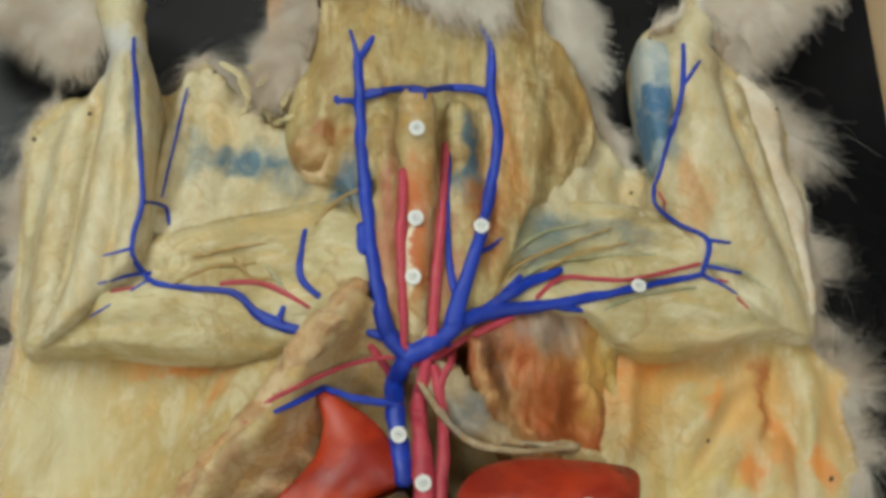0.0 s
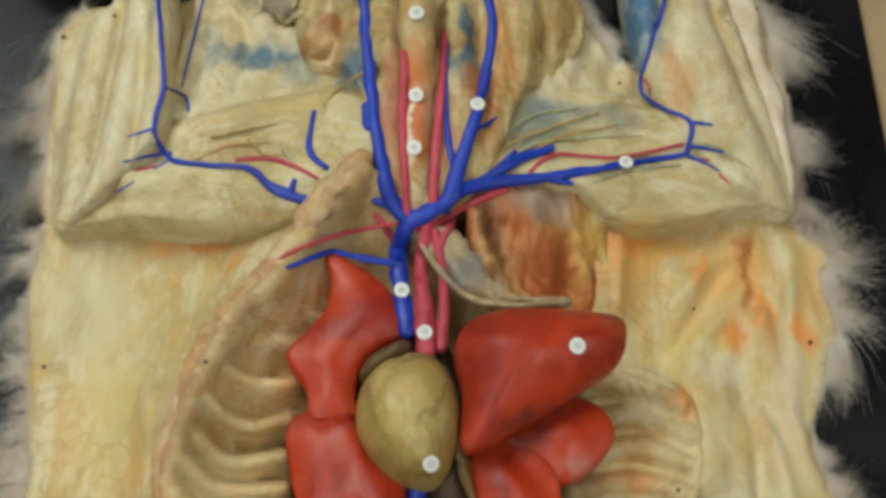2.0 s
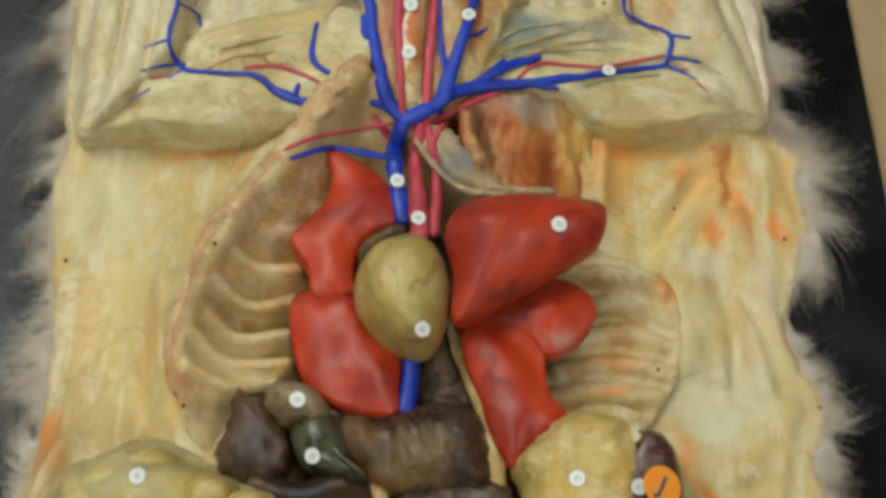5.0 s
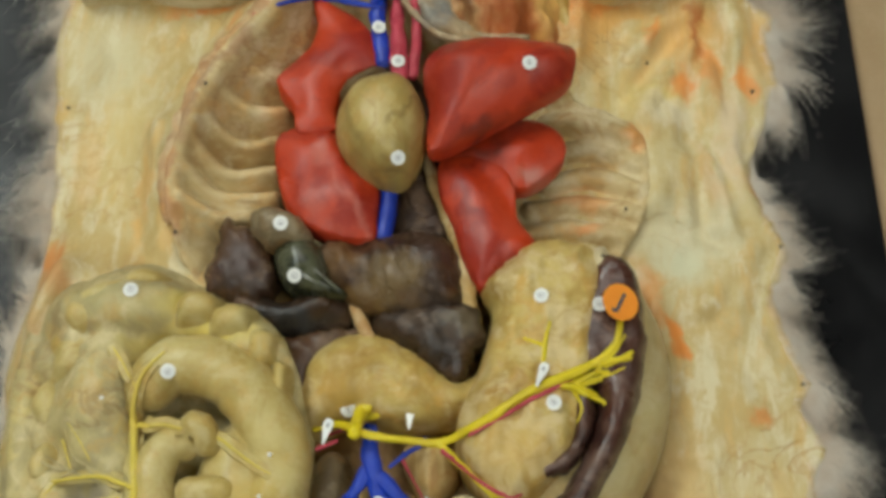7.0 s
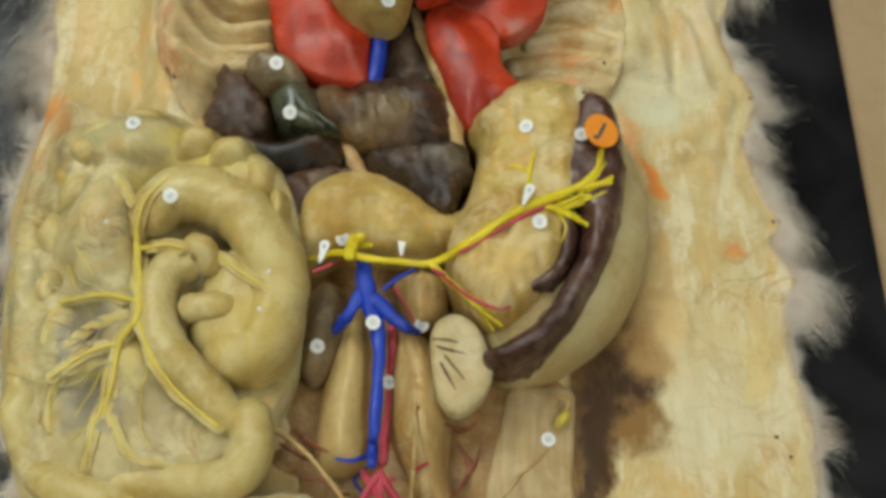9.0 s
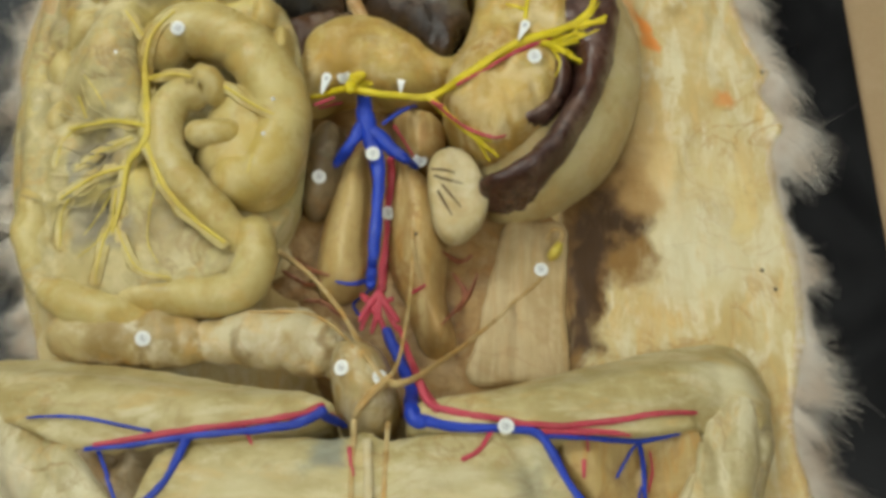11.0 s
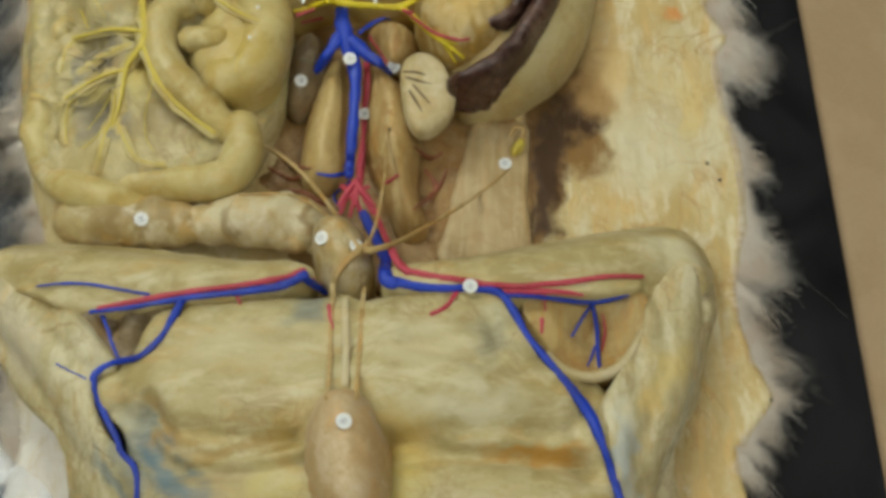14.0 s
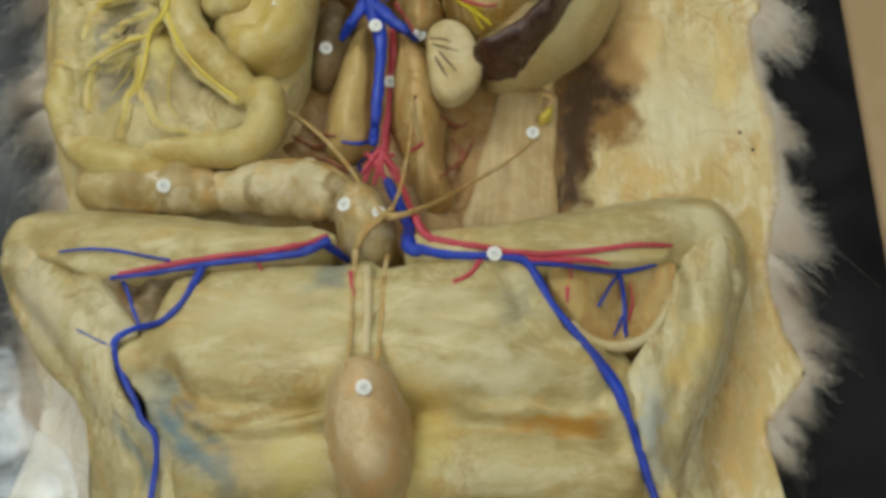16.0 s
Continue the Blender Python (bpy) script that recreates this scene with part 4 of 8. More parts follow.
LEFT_RIBS = [[(-62.9, 146.4, 36), (-52.8, 145.1, 25), (-43.8, 140.3, 20)], [(-72.1, 132.4, 34), (-60.9, 130.3, 24), (-50.2, 130.5, 19)], [(-77.9, 120.6, 33), (-66.9, 115.1, 22), (-51.7, 116.1, 18)], [(-82.6, 109.1, 32), (-70.3, 100.0, 21), (-53.2, 102.8, 18)],
             [(-86.2, 98.2, 30), (-73.9, 87.5, 20), (-54.6, 89.7, 18)], [(-88.7, 87.0, 29), (-75.4, 77.5, 19), (-53.9, 78.3, 18)], [(-88.9, 74.2, 27), (-74.7, 68.4, 19), (-57.9, 70.6, 17)]]
RIGHT_RIBS = [[(57.3, 119.2, 10), (73.2, 118.9, 11), (90.6, 110.5, 14)], [(59.2, 104.8, 9), (75.3, 107.6, 9), (93.4, 99.0, 13)], [(56.6, 90.9, 8), (74.9, 94.8, 8), (94.0, 87.6, 12)], [(49.5, 79.1, 8), (69.7, 81.7, 8), (91.3, 77.5, 11)], [(46.8, 67.3, 9), (64.8, 71.4, 8), (86.5, 67.6, 10)]]
flesh("lining", CAGE, -6, [([(-28.1, 186.6, 54), (-42.9, 170.4, 52), (-56.8, 145.9, 51), (-71.5, 131.3, 46), (-83.3, 111.7, 45), (-90.2, 92.1, 41), (-94.0, 75.8, 37), (-92.4, 61.3, 32), (-85.1, 43.1, 26)], 5.5, 8), ([(-37.9, 171.9, 46), (-51.5, 149.5, 42), (-66.3, 135.3, 38), (-79.2, 115.4, 36), (-86.7, 94.9, 32), (-90.9, 78.3, 28)], 4, 5),
    ([(91.4, 67.7, 8), (96.5, 88.0, 12), (94.5, 109.7, 12), (81.7, 119.8, 11), (67.1, 125.7, 11)], 2.5, 4)] + [([(x, y - 4, z + 9) for x, y, z in r], 3.6, 9) for r in LEFT_RIBS] + [([(x, y - 1, z + 1.2) for x, y, z in r], 4.0, 4) for r in RIGHT_RIBS],
    M_RIB, thorax, "tan glossy lining with rib ridges and a rough cut edge", step=1.6, rough=0.9, wrinkle=0.4, stretch=(0.6, 0.9), dish=(26, 26), blend=0.8, ragged=2.0)

tube("cut_edge", [(-27.9, 190.1, 51), (-35.6, 181.4, 50), (-43.2, 172.3, 50), (-50.5, 160.3, 49), (-57.3, 148.1, 48), (-64.8, 140.8, 45), (-72.1, 133.4, 43), (-78.4, 124.1, 42), (-84.2, 114.1, 41), (-87.8, 104.3, 39), (-91.1, 94.1, 37), (-93.6, 85.8, 35), (-94.9, 77.2, 33), (-94.3, 69.7, 30), (-93.0, 62.3, 28)], [3.4, 4.6, 5.2, 4.6, 5.0, 4.2, 4.6, 4.0, 4.0, 3.6, 3.2, 2.8, 2.2], M_RIM, thorax, "rough pinkish cut edge", wobble=0.35, sides=12, flat=0.6, steps=8)
belly = thing("belly_wall", "red-brown inner wall of the opened belly", "body wall")
relief("floor_wall", [(-50.2, -17.0, 3), (-19.4, 2.8, 3), (21.7, -6.3, 3), (43.3, -47.6, 3), (67.9, -62.2, 3), (67.7, -85.2, 3), (68.3, -94.8, 3), (67.2, -120.8, 3), (46.9, -133.4, 3), (9.6, -143.3, 3), (-22.9, -138.3, 3), (-42.5, -117.9, 3), (-53.3, -94.2, 3), (-52.5, -79.9, 3), (-49.9, -56.1, 3)], -12, 5, 22, M_FLOOR, belly, step=2.0, rough=2.0, grain=0.09, wrinkle=1.6, stretch=(1.2, 0.6))
relief("flank_flap", [(44.8, -65.6, 6), (56.2, -65.1, 6), (67.6, -66.0, 6), (67.8, -81.5, 6), (66.8, -103.6, 6), (66.6, -128.6, 6), (49.9, -130.7, 6), (29.2, -130.2, 6), (32.6, -112.2, 6), (37.8, -90.5, 6)], -4, 7, 5, M_FLANK, belly, "pale brown flap of flank muscle", step=1.6, rough=1.2, wrinkle=0.9, stretch=(1.6, 0.2), spans=4, ragged=1.5)

# ---- forelimbs ----
arm_l = thing("forelimb", "skinned cream forelimb bent at the elbow", "forelimb", "forelimbs")
flesh("upper_arm", [(-146.6, 178.8, 10), (-144.7, 188.9, 12), (-122.9, 192.7, 22), (-107.6, 210.0, 28), (-85.5, 218.0, 34), (-55.7, 223.5, 36), (-27.7, 227.1, 40), (-25.2, 205.8, 46), (-26.7, 187.5, 46), (-45.6, 175.0, 40), (-63.4, 171.4, 28), (-78.4, 171.7, 16), (-111.6, 175.3, 9), (-137.5, 175.1, 9)], -4, [
    ([(-138.3, 175.5, 20), (-116.5, 179.1, 28), (-87.1, 181.3, 32), (-61.5, 185.1, 38), (-42.2, 189.7, 44), (-28.9, 194.8, 48)], 13, 20), ([(-112.8, 188.7, 32), (-93.2, 190.1, 34), (-69.5, 186.6, 36), (-53.6, 180.3, 38)], 8, 6),
    ([(-105.0, 206.2, 30), (-84.7, 210.9, 36), (-61.0, 215.3, 40), (-37.3, 218.7, 44)], 9, 8), ([(-100.5, 200.7, 30), (-74.4, 202.8, 36), (-50.6, 204.5, 42), (-31.0, 205.6, 46)], 10, 7), ([(-93.7, 195.7, 34), (-70.0, 197.1, 38), (-42.5, 196.5, 42)], 7, 5),
    ([(-130.5, 176.2, 12), (-93.8, 175.4, 18), (-69.3, 173.8, 26)], 6, 5), ([(-37.1, 213.7, 46), (-34.8, 199.0, 47), (-36.2, 185.2, 46)], 7, 4)],
    M_ARM_H, arm_l, rough=0.9, wrinkle=0.7, stretch=(0.2, 1.3), blend=0.8, pits=[((-70.9, 201.9, 30), 5, 3), ((-54.8, 198.1, 30), 4, 3), ((-88.9, 203.5, 30), 5, 2)])
flesh("forearm", [(-153.5, 261.4, 10), (-143.8, 267.3, 18), (-134.1, 275.4, 18), (-123.5, 290.4, 26), (-113.2, 293.3, 26), (-105.3, 269.8, 30), (-103.8, 239.9, 30), (-103.0, 211.5, 30), (-107.8, 201.6, 28), (-118.5, 192.2, 24), (-133.6, 178.7, 12), (-146.5, 175.0, 8), (-151.9, 190.6, 6), (-154.0, 221.2, 6), (-155.7, 244.2, 6)], -4, [
    ([(-116.6, 288.7, 38), (-116.7, 267.5, 38), (-119.6, 231.5, 38), (-122.8, 200.4, 36), (-132.6, 176.3, 28)], 8, 13), ([(-113.2, 281.7, 42), (-108.5, 249.3, 43), (-108.0, 219.5, 42), (-111.2, 193.9, 38)], 6, 11),
    ([(-134.2, 267.0, 24), (-138.1, 236.9, 24), (-139.1, 204.9, 22), (-141.7, 178.9, 18)], 6, 6), ([(-107.3, 269.9, 34), (-105.4, 238.1, 34)], 4, 3), ([(-152.3, 258.1, 12), (-150.7, 223.6, 12)], 4, 3)],
    M_ARM, arm_l, rough=0.8, wrinkle=0.7, stretch=(1.4, 0.18), blend=0.8)
flesh("armpit_web", [(-94.4, 294.6, 14), (-83.0, 287.6, 14), (-70.1, 274.7, 16), (-57.8, 271.9, 20), (-53.1, 247.0, 28), (-35.9, 232.9, 36), (-31.4, 220.5, 40), (-59.6, 218.8, 34), (-95.8, 216.0, 30), (-104.3, 219.5, 26), (-105.8, 243.4, 22), (-100.4, 273.4, 14)], -4, [
    ([(-95.5, 286.2, 18), (-97.9, 259.0, 24), (-100.6, 234.3, 28)], 5, 4), ([(-87.9, 286.4, 18), (-85.4, 259.4, 24), (-86.9, 231.6, 30)], 7, 4), ([(-73.2, 267.0, 24), (-65.9, 252.2, 26), (-60.8, 236.9, 30)], 6, 4), ([(-57.9, 259.4, 26), (-52.8, 241.7, 30)], 5, 4)],
    M_ARM, arm_l, "cream web of skin stained blue", rough=1.8, wrinkle=1.4, stretch=(1.2, 0.7), blend=1.0, ragged=3.5)
tube("paw", [(-117.9, 288.3, 30), (-122.5, 307.8, 26), (-128.3, 329.2, 20)], [7, 9, 9], M_ARM, arm_l, wobble=0.15)

arm_r = thing("forelimb", "skinned cream forelimb bent at the elbow with blue stains", "forelimb", "forelimbs")
flesh("forearm", [(82.6, 312.5, 12), (99.4, 318.2, 14), (118.4, 300.8, 16), (132.5, 294.2, 10), (139.8, 274.2, 10), (141.7, 253.0, 8), (144.4, 224.4, 8), (144.1, 190.7, 8), (134.3, 186.3, 10), (117.3, 193.6, 18), (100.5, 209.2, 22), (87.0, 230.1, 22), (83.5, 243.6, 20), (85.8, 255.4, 20), (83.0, 277.7, 14)], -6, [
    ([(99.6, 299.7, 30), (102.4, 269.4, 32), (110.7, 239.3, 32), (120.2, 212.0, 28), (131.1, 188.0, 20)], 12, 12), ([(92.8, 259.1, 28), (94.9, 235.1, 30), (105.5, 213.9, 28), (119.0, 193.3, 26)], 8, 7),
    ([(115.6, 287.3, 22), (123.5, 251.0, 22), (132.6, 218.2, 18), (136.7, 192.4, 16)], 7, 6), ([(84.8, 301.2, 22), (86.0, 272.7, 24), (87.2, 248.0, 26)], 6, 5)],
    M_ARM, arm_r, rough=0.8, wrinkle=0.7, stretch=(1.3, 0.2), blend=0.8, pits=[((92.6, 275.0, 20), 3.5, 7), ((115.7, 205.9, 20), 5, 4), ((122.0, 275.1, 12), 3, 4)])
flesh("upper_arm", [(19.4, 220.1, 34), (32.4, 230.9, 30), (58.9, 234.2, 24), (85.4, 232.4, 20), (101.3, 220.4, 22), (115.7, 205.9, 20), (133.6, 193.0, 14), (142.8, 188.4, 8), (122.0, 187.9, 7), (101.8, 181.6, 8), (81.4, 177.2, 12), (66.5, 179.1, 20), (53.7, 188.4, 30), (34.6, 188.2, 36), (18.2, 184.5, 40), (14.5, 200.7, 40)], -6, [
    ([(136.3, 187.6, 14), (109.1, 185.8, 22), (83.2, 187.1, 26), (59.8, 188.5, 30)], 13, 17), ([(108.9, 197.3, 26), (83.2, 195.0, 28), (61.7, 194.2, 32), (40.6, 190.3, 36)], 9, 6), ([(97.6, 213.3, 26), (73.6, 206.5, 28), (49.9, 202.4, 32), (24.6, 197.5, 38)], 8, 6),
    ([(93.8, 219.8, 26), (68.1, 221.6, 28), (46.3, 217.3, 32), (24.8, 210.1, 38)], 8, 6), ([(68.4, 228.4, 28), (42.8, 227.9, 30), (27.2, 217.4, 36)], 6, 4)],
    M_ARM_H, arm_r, "cream and olive shoulder muscle stained blue", rough=1.0, wrinkle=0.9, stretch=(0.25, 1.2), blend=0.9, pits=[((29.8, 206.8, 30), 4, 3), ((54.7, 211.7, 30), 4, 2.5)])
flesh("neck_web", [(47.7, 286.8, 18), (61.5, 270.0, 18), (70.7, 254.6, 18), (81.4, 252.0, 14), (86.6, 246.2, 14), (85.2, 229.7, 20), (58.1, 225.5, 26), (32.0, 223.4, 32), (30.2, 247.1, 34)], -4, [
    ([(49.1, 270.4, 26), (50.1, 245.9, 28), (42.8, 229.0, 30)], 8, 6), ([(64.6, 256.2, 22), (61.0, 234.2, 24)], 7, 5), ([(78.0, 247.7, 18), (74.1, 230.9, 22)], 4, 3)],
    M_ARM, arm_r, rough=1.8, wrinkle=1.2, stretch=(1.2, 0.6))
relief("skin_flap", [(121.7, 298.4, 12), (131.7, 293.1, 12), (138.7, 281.9, 12), (138.2, 258.4, 12), (144.2, 241.7, 12), (143.7, 220.7, 12), (145.8, 204.9, 12), (141.6, 195.3, 14), (136.6, 222.1, 14), (129.5, 252.4, 14), (123.9, 272.9, 14)], 2, 17, 3, M_PALE_SKIN, arm_r, "whitish flap of skin", step=1.8, rough=1.4, wrinkle=0.5, stretch=(1.2, 0.4), ragged=1.4)
relief("skin_flap", [(80.5, 306.2, 22), (85.1, 307.3, 22), (94.0, 302.8, 22), (95.1, 286.4, 22), (91.8, 271.6, 22), (88.0, 253.6, 24), (83.8, 255.9, 24), (81.5, 272.6, 24), (80.1, 287.3, 24)], 8, 27, 3, M_BLUE_SKIN, arm_r, "bluish flap of skin on the wrist", step=1.6, rough=1.2, wrinkle=0.5, ragged=1.4)
tube("paw", [(100.9, 304.4, 22), (107.6, 324.1, 20), (114.9, 343.2, 16)], [7, 8, 9], M_ARM, arm_r, wobble=0.15)

# ---- neck and chest ----
neck = thing("neck", "skinned brown neck with cut jaw muscles", "neck")
flesh("neck_muscle", [(-44.8, 311.3, 34), (-46.5, 284.0, 30), (-53.2, 271.5, 26), (-56.8, 253.4, 24), (-48.4, 237.3, 30), (-33.8, 229.7, 36), (-25.0, 199.6, 40), (-20.7, 175.6, 40), (-10.8, 166.1, 36), (4.6, 174.8, 38), (16.4, 185.1, 38), (25.0, 204.4, 36), (31.3, 224.2, 30), (48.1, 239.8, 26), (59.5, 256.9, 20), (56.5, 275.1, 22), (47.7, 292.4, 26), (38.7, 307.3, 30), (48.7, 387.0, 30), (-45.0, 384.9, 30)], 0, [
    ([(-40.9, 300.4, 48), (-38.9, 268.6, 46), (-33.8, 235.2, 46), (-27.2, 207.8, 46), (-22.7, 182.2, 44)], 8, 8), ([(-28.1, 246.4, 46), (-24.4, 214.1, 46), (-19.9, 182.3, 44)], 5, 4), ([(26.5, 292.4, 46), (31.1, 264.3, 46), (30.1, 241.2, 42), (22.5, 217.0, 42), (14.2, 191.9, 42)], 9, 9),
    ([(21.1, 282.6, 46), (23.0, 248.1, 46), (21.4, 224.8, 44)], 5, 4), ([(41.9, 277.2, 40), (46.0, 258.3, 36), (41.1, 240.2, 30)], 7, 6), ([(-46.8, 258.8, 42), (-44.7, 245.5, 42), (-41.0, 236.3, 38)], 8, 7),
    ([(-18.0, 236.1, 50), (-17.4, 203.2, 48), (-16.0, 174.6, 44)], 6, 5), ([(7.9, 230.4, 50), (9.0, 206.4, 47), (3.2, 182.9, 44)], 6, 5), ([(-2.1, 234.4, 50), (-2.9, 203.6, 48), (-4.5, 174.8, 44)], 5, 4),
    ([(-21.9, 256.9, 50), (-20.1, 244.9, 52), (-19.9, 239.1, 48)], 5, 4), ([(6.4, 257.9, 50), (7.4, 245.8, 52), (7.1, 237.7, 48)], 5, 4), ([(-27.1, 287.8, 50), (-6.3, 291.1, 50), (14.5, 289.5, 50)], 14, 4), ([(-24.7, 274.5, 49), (-6.3, 276.9, 50), (14.4, 276.0, 49)], 8, 3)],
    M_NECK, neck, rough=1.6, wrinkle=1.3, stretch=(1.4, 0.35), blend=1.1, step=1.6, pits=[((-23.3, 254.3, 46), 4, 4), ((-36.5, 255.7, 40), 5, 6), ((-38.4, 248.8, 40), 4, 4), ((13.5, 244.3, 44), 4, 4), ((-24.7, 229.0, 46), 3, 4)])
for nm, out, top, mt in (("gland", [(-55.2, 247.4, 36), (-51.9, 252.5, 36), (-44.8, 254.0, 36), (-38.5, 249.6, 36), (-36.6, 241.7, 36), (-42.2, 237.2, 36), (-50.3, 239.1, 36)], 45, M_GLAND), ("gland", [(-27.3, 257.5, 44), (-22.3, 259.9, 44), (-17.1, 257.8, 44), (-16.4, 251.0, 44), (-22.1, 247.9, 44), (-26.6, 249.6, 44)], 50, M_PSOAS), ("gland", [(4.4, 260.9, 44), (9.0, 261.8, 44), (11.0, 256.5, 44), (10.5, 246.4, 44), (7.4, 242.9, 44), (4.4, 248.4, 44)], 51, M_COLON)):
    relief(nm, out, top - 12, top, 6, mt, neck, "small tan gland", step=1.4, rough=1.2)
windpipe = thing("windpipe", "tan windpipe with an orange stained middle", "windpipe")
tube("pipe", [(-9.1, 257.7, 58), (-9.0, 243.9, 57), (-8.7, 232.4, 54), (-8.8, 215.5, 49), (-9.2, 197.6, 47), (-9.6, 179.3, 42), (-10.0, 167.1, 36)], [6.5, 7, 6.5, 6, 5.5, 5, 4.5], M_TRACHEA, windpipe, sides=20, wobble=0.1)
for k in range(18):
    a, b = np.array((-8.7, 228.2, 49)), np.array((-9.5, 175.6, 41))
    p = a + (b - a) * k / 17
    tube("cartilage", [(p[0] - 4.9, p[1], p[2] + 1), (p[0], p[1] - 0.4, p[2] + 5.2 - k * 0.05), (p[0] + 4.9, p[1], p[2] + 1)], 0.75, M_TRACHEA, windpipe, sides=6, steps=4)
chest = thing("breast_muscle", "rust-stained torn breast muscle", "muscle")
flesh("muscle_sheet", [(12.5, 182.9, 38), (30.7, 188.0, 36), (53.5, 190.9, 24), (65.4, 186.9, 14), (70.3, 164.8, 7), (67.0, 144.8, 5), (54.0, 136.0, 12), (37.0, 134.7, 22), (22.7, 138.7, 28), (14.5, 154.5, 34), (10.5, 169.0, 38)], -2, [
    ([(14.2, 178.4, 40), (18.2, 157.9, 36), (26.4, 142.2, 30)], 4, 5), ([(20.3, 179.1, 38), (27.4, 160.8, 33), (38.7, 143.1, 26), (47.0, 136.4, 14)], 5, 5), ([(31.3, 181.6, 37), (36.4, 163.1, 32), (44.8, 149.1, 18)], 6, 4),
    ([(46.8, 185.0, 26), (51.9, 164.3, 21), (55.4, 146.2, 14)], 6, 5), ([(24.5, 177.8, 36), (36.4, 170.6, 34), (49.0, 170.0, 22)], 5, 3)],
    M_CHEST, chest, rough=2.2, wrinkle=1.8, stretch=(1.3, 0.45), blend=1.0, step=1.5, pits=[((18.2, 168.2, 34), 4, 6), ((32.7, 152.3, 28), 6, 4), ((50.6, 152.7, 28), 6, 5)])
relief("muscle_slip", [(57.2, 189.0, 20), (63.3, 188.1, 20), (67.1, 171.3, 12), (68.1, 148.5, 8), (64.5, 144.4, 8), (62.8, 163.9, 10), (59.2, 178.4, 16)], 0, 19, 6, M_STOMACH, chest, "pale yellowish slip of muscle", step=1.5, rough=1.4, wrinkle=0.8, stretch=(1.4, 0.3), flatness=1.3)
flap = thing("breast_flap", "pale torn flap of breastbone tissue", "tissue flap")
relief("flap", [(-7.0, 160.4, 41), (2.4, 166.5, 41), (10.3, 160.9, 42), (17.1, 148.2, 42), (28.1, 140.1, 42), (44.6, 139.9, 42), (46.6, 136.9, 42), (25.9, 137.5, 40), (10.6, 141.0, 40), (0.5, 150.3, 40)], 38, 44, 3, M_FLAP, flap, step=1.2, rough=2.6, ragged=3.2, wrinkle=1.6)
tube("torn_edge", [(-7.0, 159.1, 43), (0.5, 148.7, 42), (10.5, 139.3, 42), (25.9, 136.4, 42), (45.6, 137.9, 42)], [1.0, 1.4, 1.4, 1.2, 0.8], M_FLAP, flap, wobble=0.35)

# ---- lungs and heart ----
lung_l = thing("lung", "two glossy red lacquered lung lobes", "lung", "lungs")


def crease(a, b, deep, wide):
    """A groove (deep > 0) or ridge along a line."""
    (ax, ay, _), (bx, by, _) = a, b

    def f(x, y, d):
        dx, dy = bx - ax, by - ay
        t = min(max(((x - ax) * dx + (y - ay) * dy) / (dx * dx + dy * dy), 0), 1)
        return -deep * math.exp(-((x - ax - t * dx) ** 2 + (y - ay - t * dy) ** 2) / wide ** 2) * min(d / 3, 1)
    return f


relief("lobe", [(-41.0, 156.3, 40), (-31.8, 153.1, 40), (-20.7, 145.1, 40), (-13.8, 134.6, 40), (-13.1, 126.5, 40), (-22.2, 120.7, 40), (-28.0, 112.9, 40), (-29.8, 103.3, 40), (-28.7, 96.9, 40), (-36.7, 94.5, 40), (-44.6, 96.1, 40), (-46.6, 106.7, 40), (-53.8, 117.8, 40), (-46.7, 127.1, 40), (-40.9, 134.7, 40), (-38.7, 145.4, 40)], 28, 46, 16, M_LUNG, lung_l, soften=4, step=1.5, rough=1.2, grain=0.05, flatness=1.25, wrinkle=0.6, stretch=(0.6, 0.6), shape=crease(*[(-46.3, 159.0, 0), (-41.5, 132.4, 0)], -2, 5))
relief("lobe", [(-52.8, 91.6, 37), (-46.4, 98.0, 37), (-34.4, 98.6, 37), (-27.4, 95.0, 37), (-22.8, 84.1, 37), (-12.2, 73.6, 37), (-12.3, 60.0, 37), (-13.0, 51.8, 37), (-26.2, 51.9, 37), (-42.2, 59.0, 37), (-49.7, 71.4, 37)], 26, 43, 16, M_LUNG, lung_l, soften=4, step=1.5, rough=1.2, grain=0.05, flatness=1.25, wrinkle=0.6, stretch=(0.6, 0.6), shape=crease(*[(-39.1, 107.2, 0), (-19.3, 67.0, 0)], -3, 4))
lung_r = thing("lung", "three spread glossy red lacquered lung lobes", "lung", "lungs")
relief("lobe", [(4.6, 118.0, 50), (10.7, 127.9, 50), (25.1, 132.4, 50), (45.1, 132.0, 50), (61.6, 129.7, 50), (64.3, 123.1, 50), (60.6, 112.6, 50), (45.9, 102.5, 50), (33.5, 94.8, 50), (21.5, 87.0, 50), (10.9, 82.0, 50), (6.6, 85.6, 50), (7.2, 101.8, 50)], 42, 64, 18, M_LUNG, lung_r, soften=4, step=1.5, rough=1.4, grain=0.05, flatness=1.25, wrinkle=0.6, stretch=(0.6, 0.6), shape=crease(*[(11.7, 115.5, 0), (59.2, 142.0, 0)], -2.5, 6))
relief("lobe", [(13.3, 90.5, 33), (26.3, 98.1, 33), (44.0, 105.7, 33), (57.1, 101.5, 33), (61.3, 91.7, 33), (54.2, 80.7, 33), (42.8, 74.9, 33), (32.6, 79.8, 33)], 24, 39, 14, M_LUNG, lung_r, soften=4, step=1.5, rough=1.2, grain=0.05, flatness=1.25, wrinkle=0.6, stretch=(0.6, 0.6))
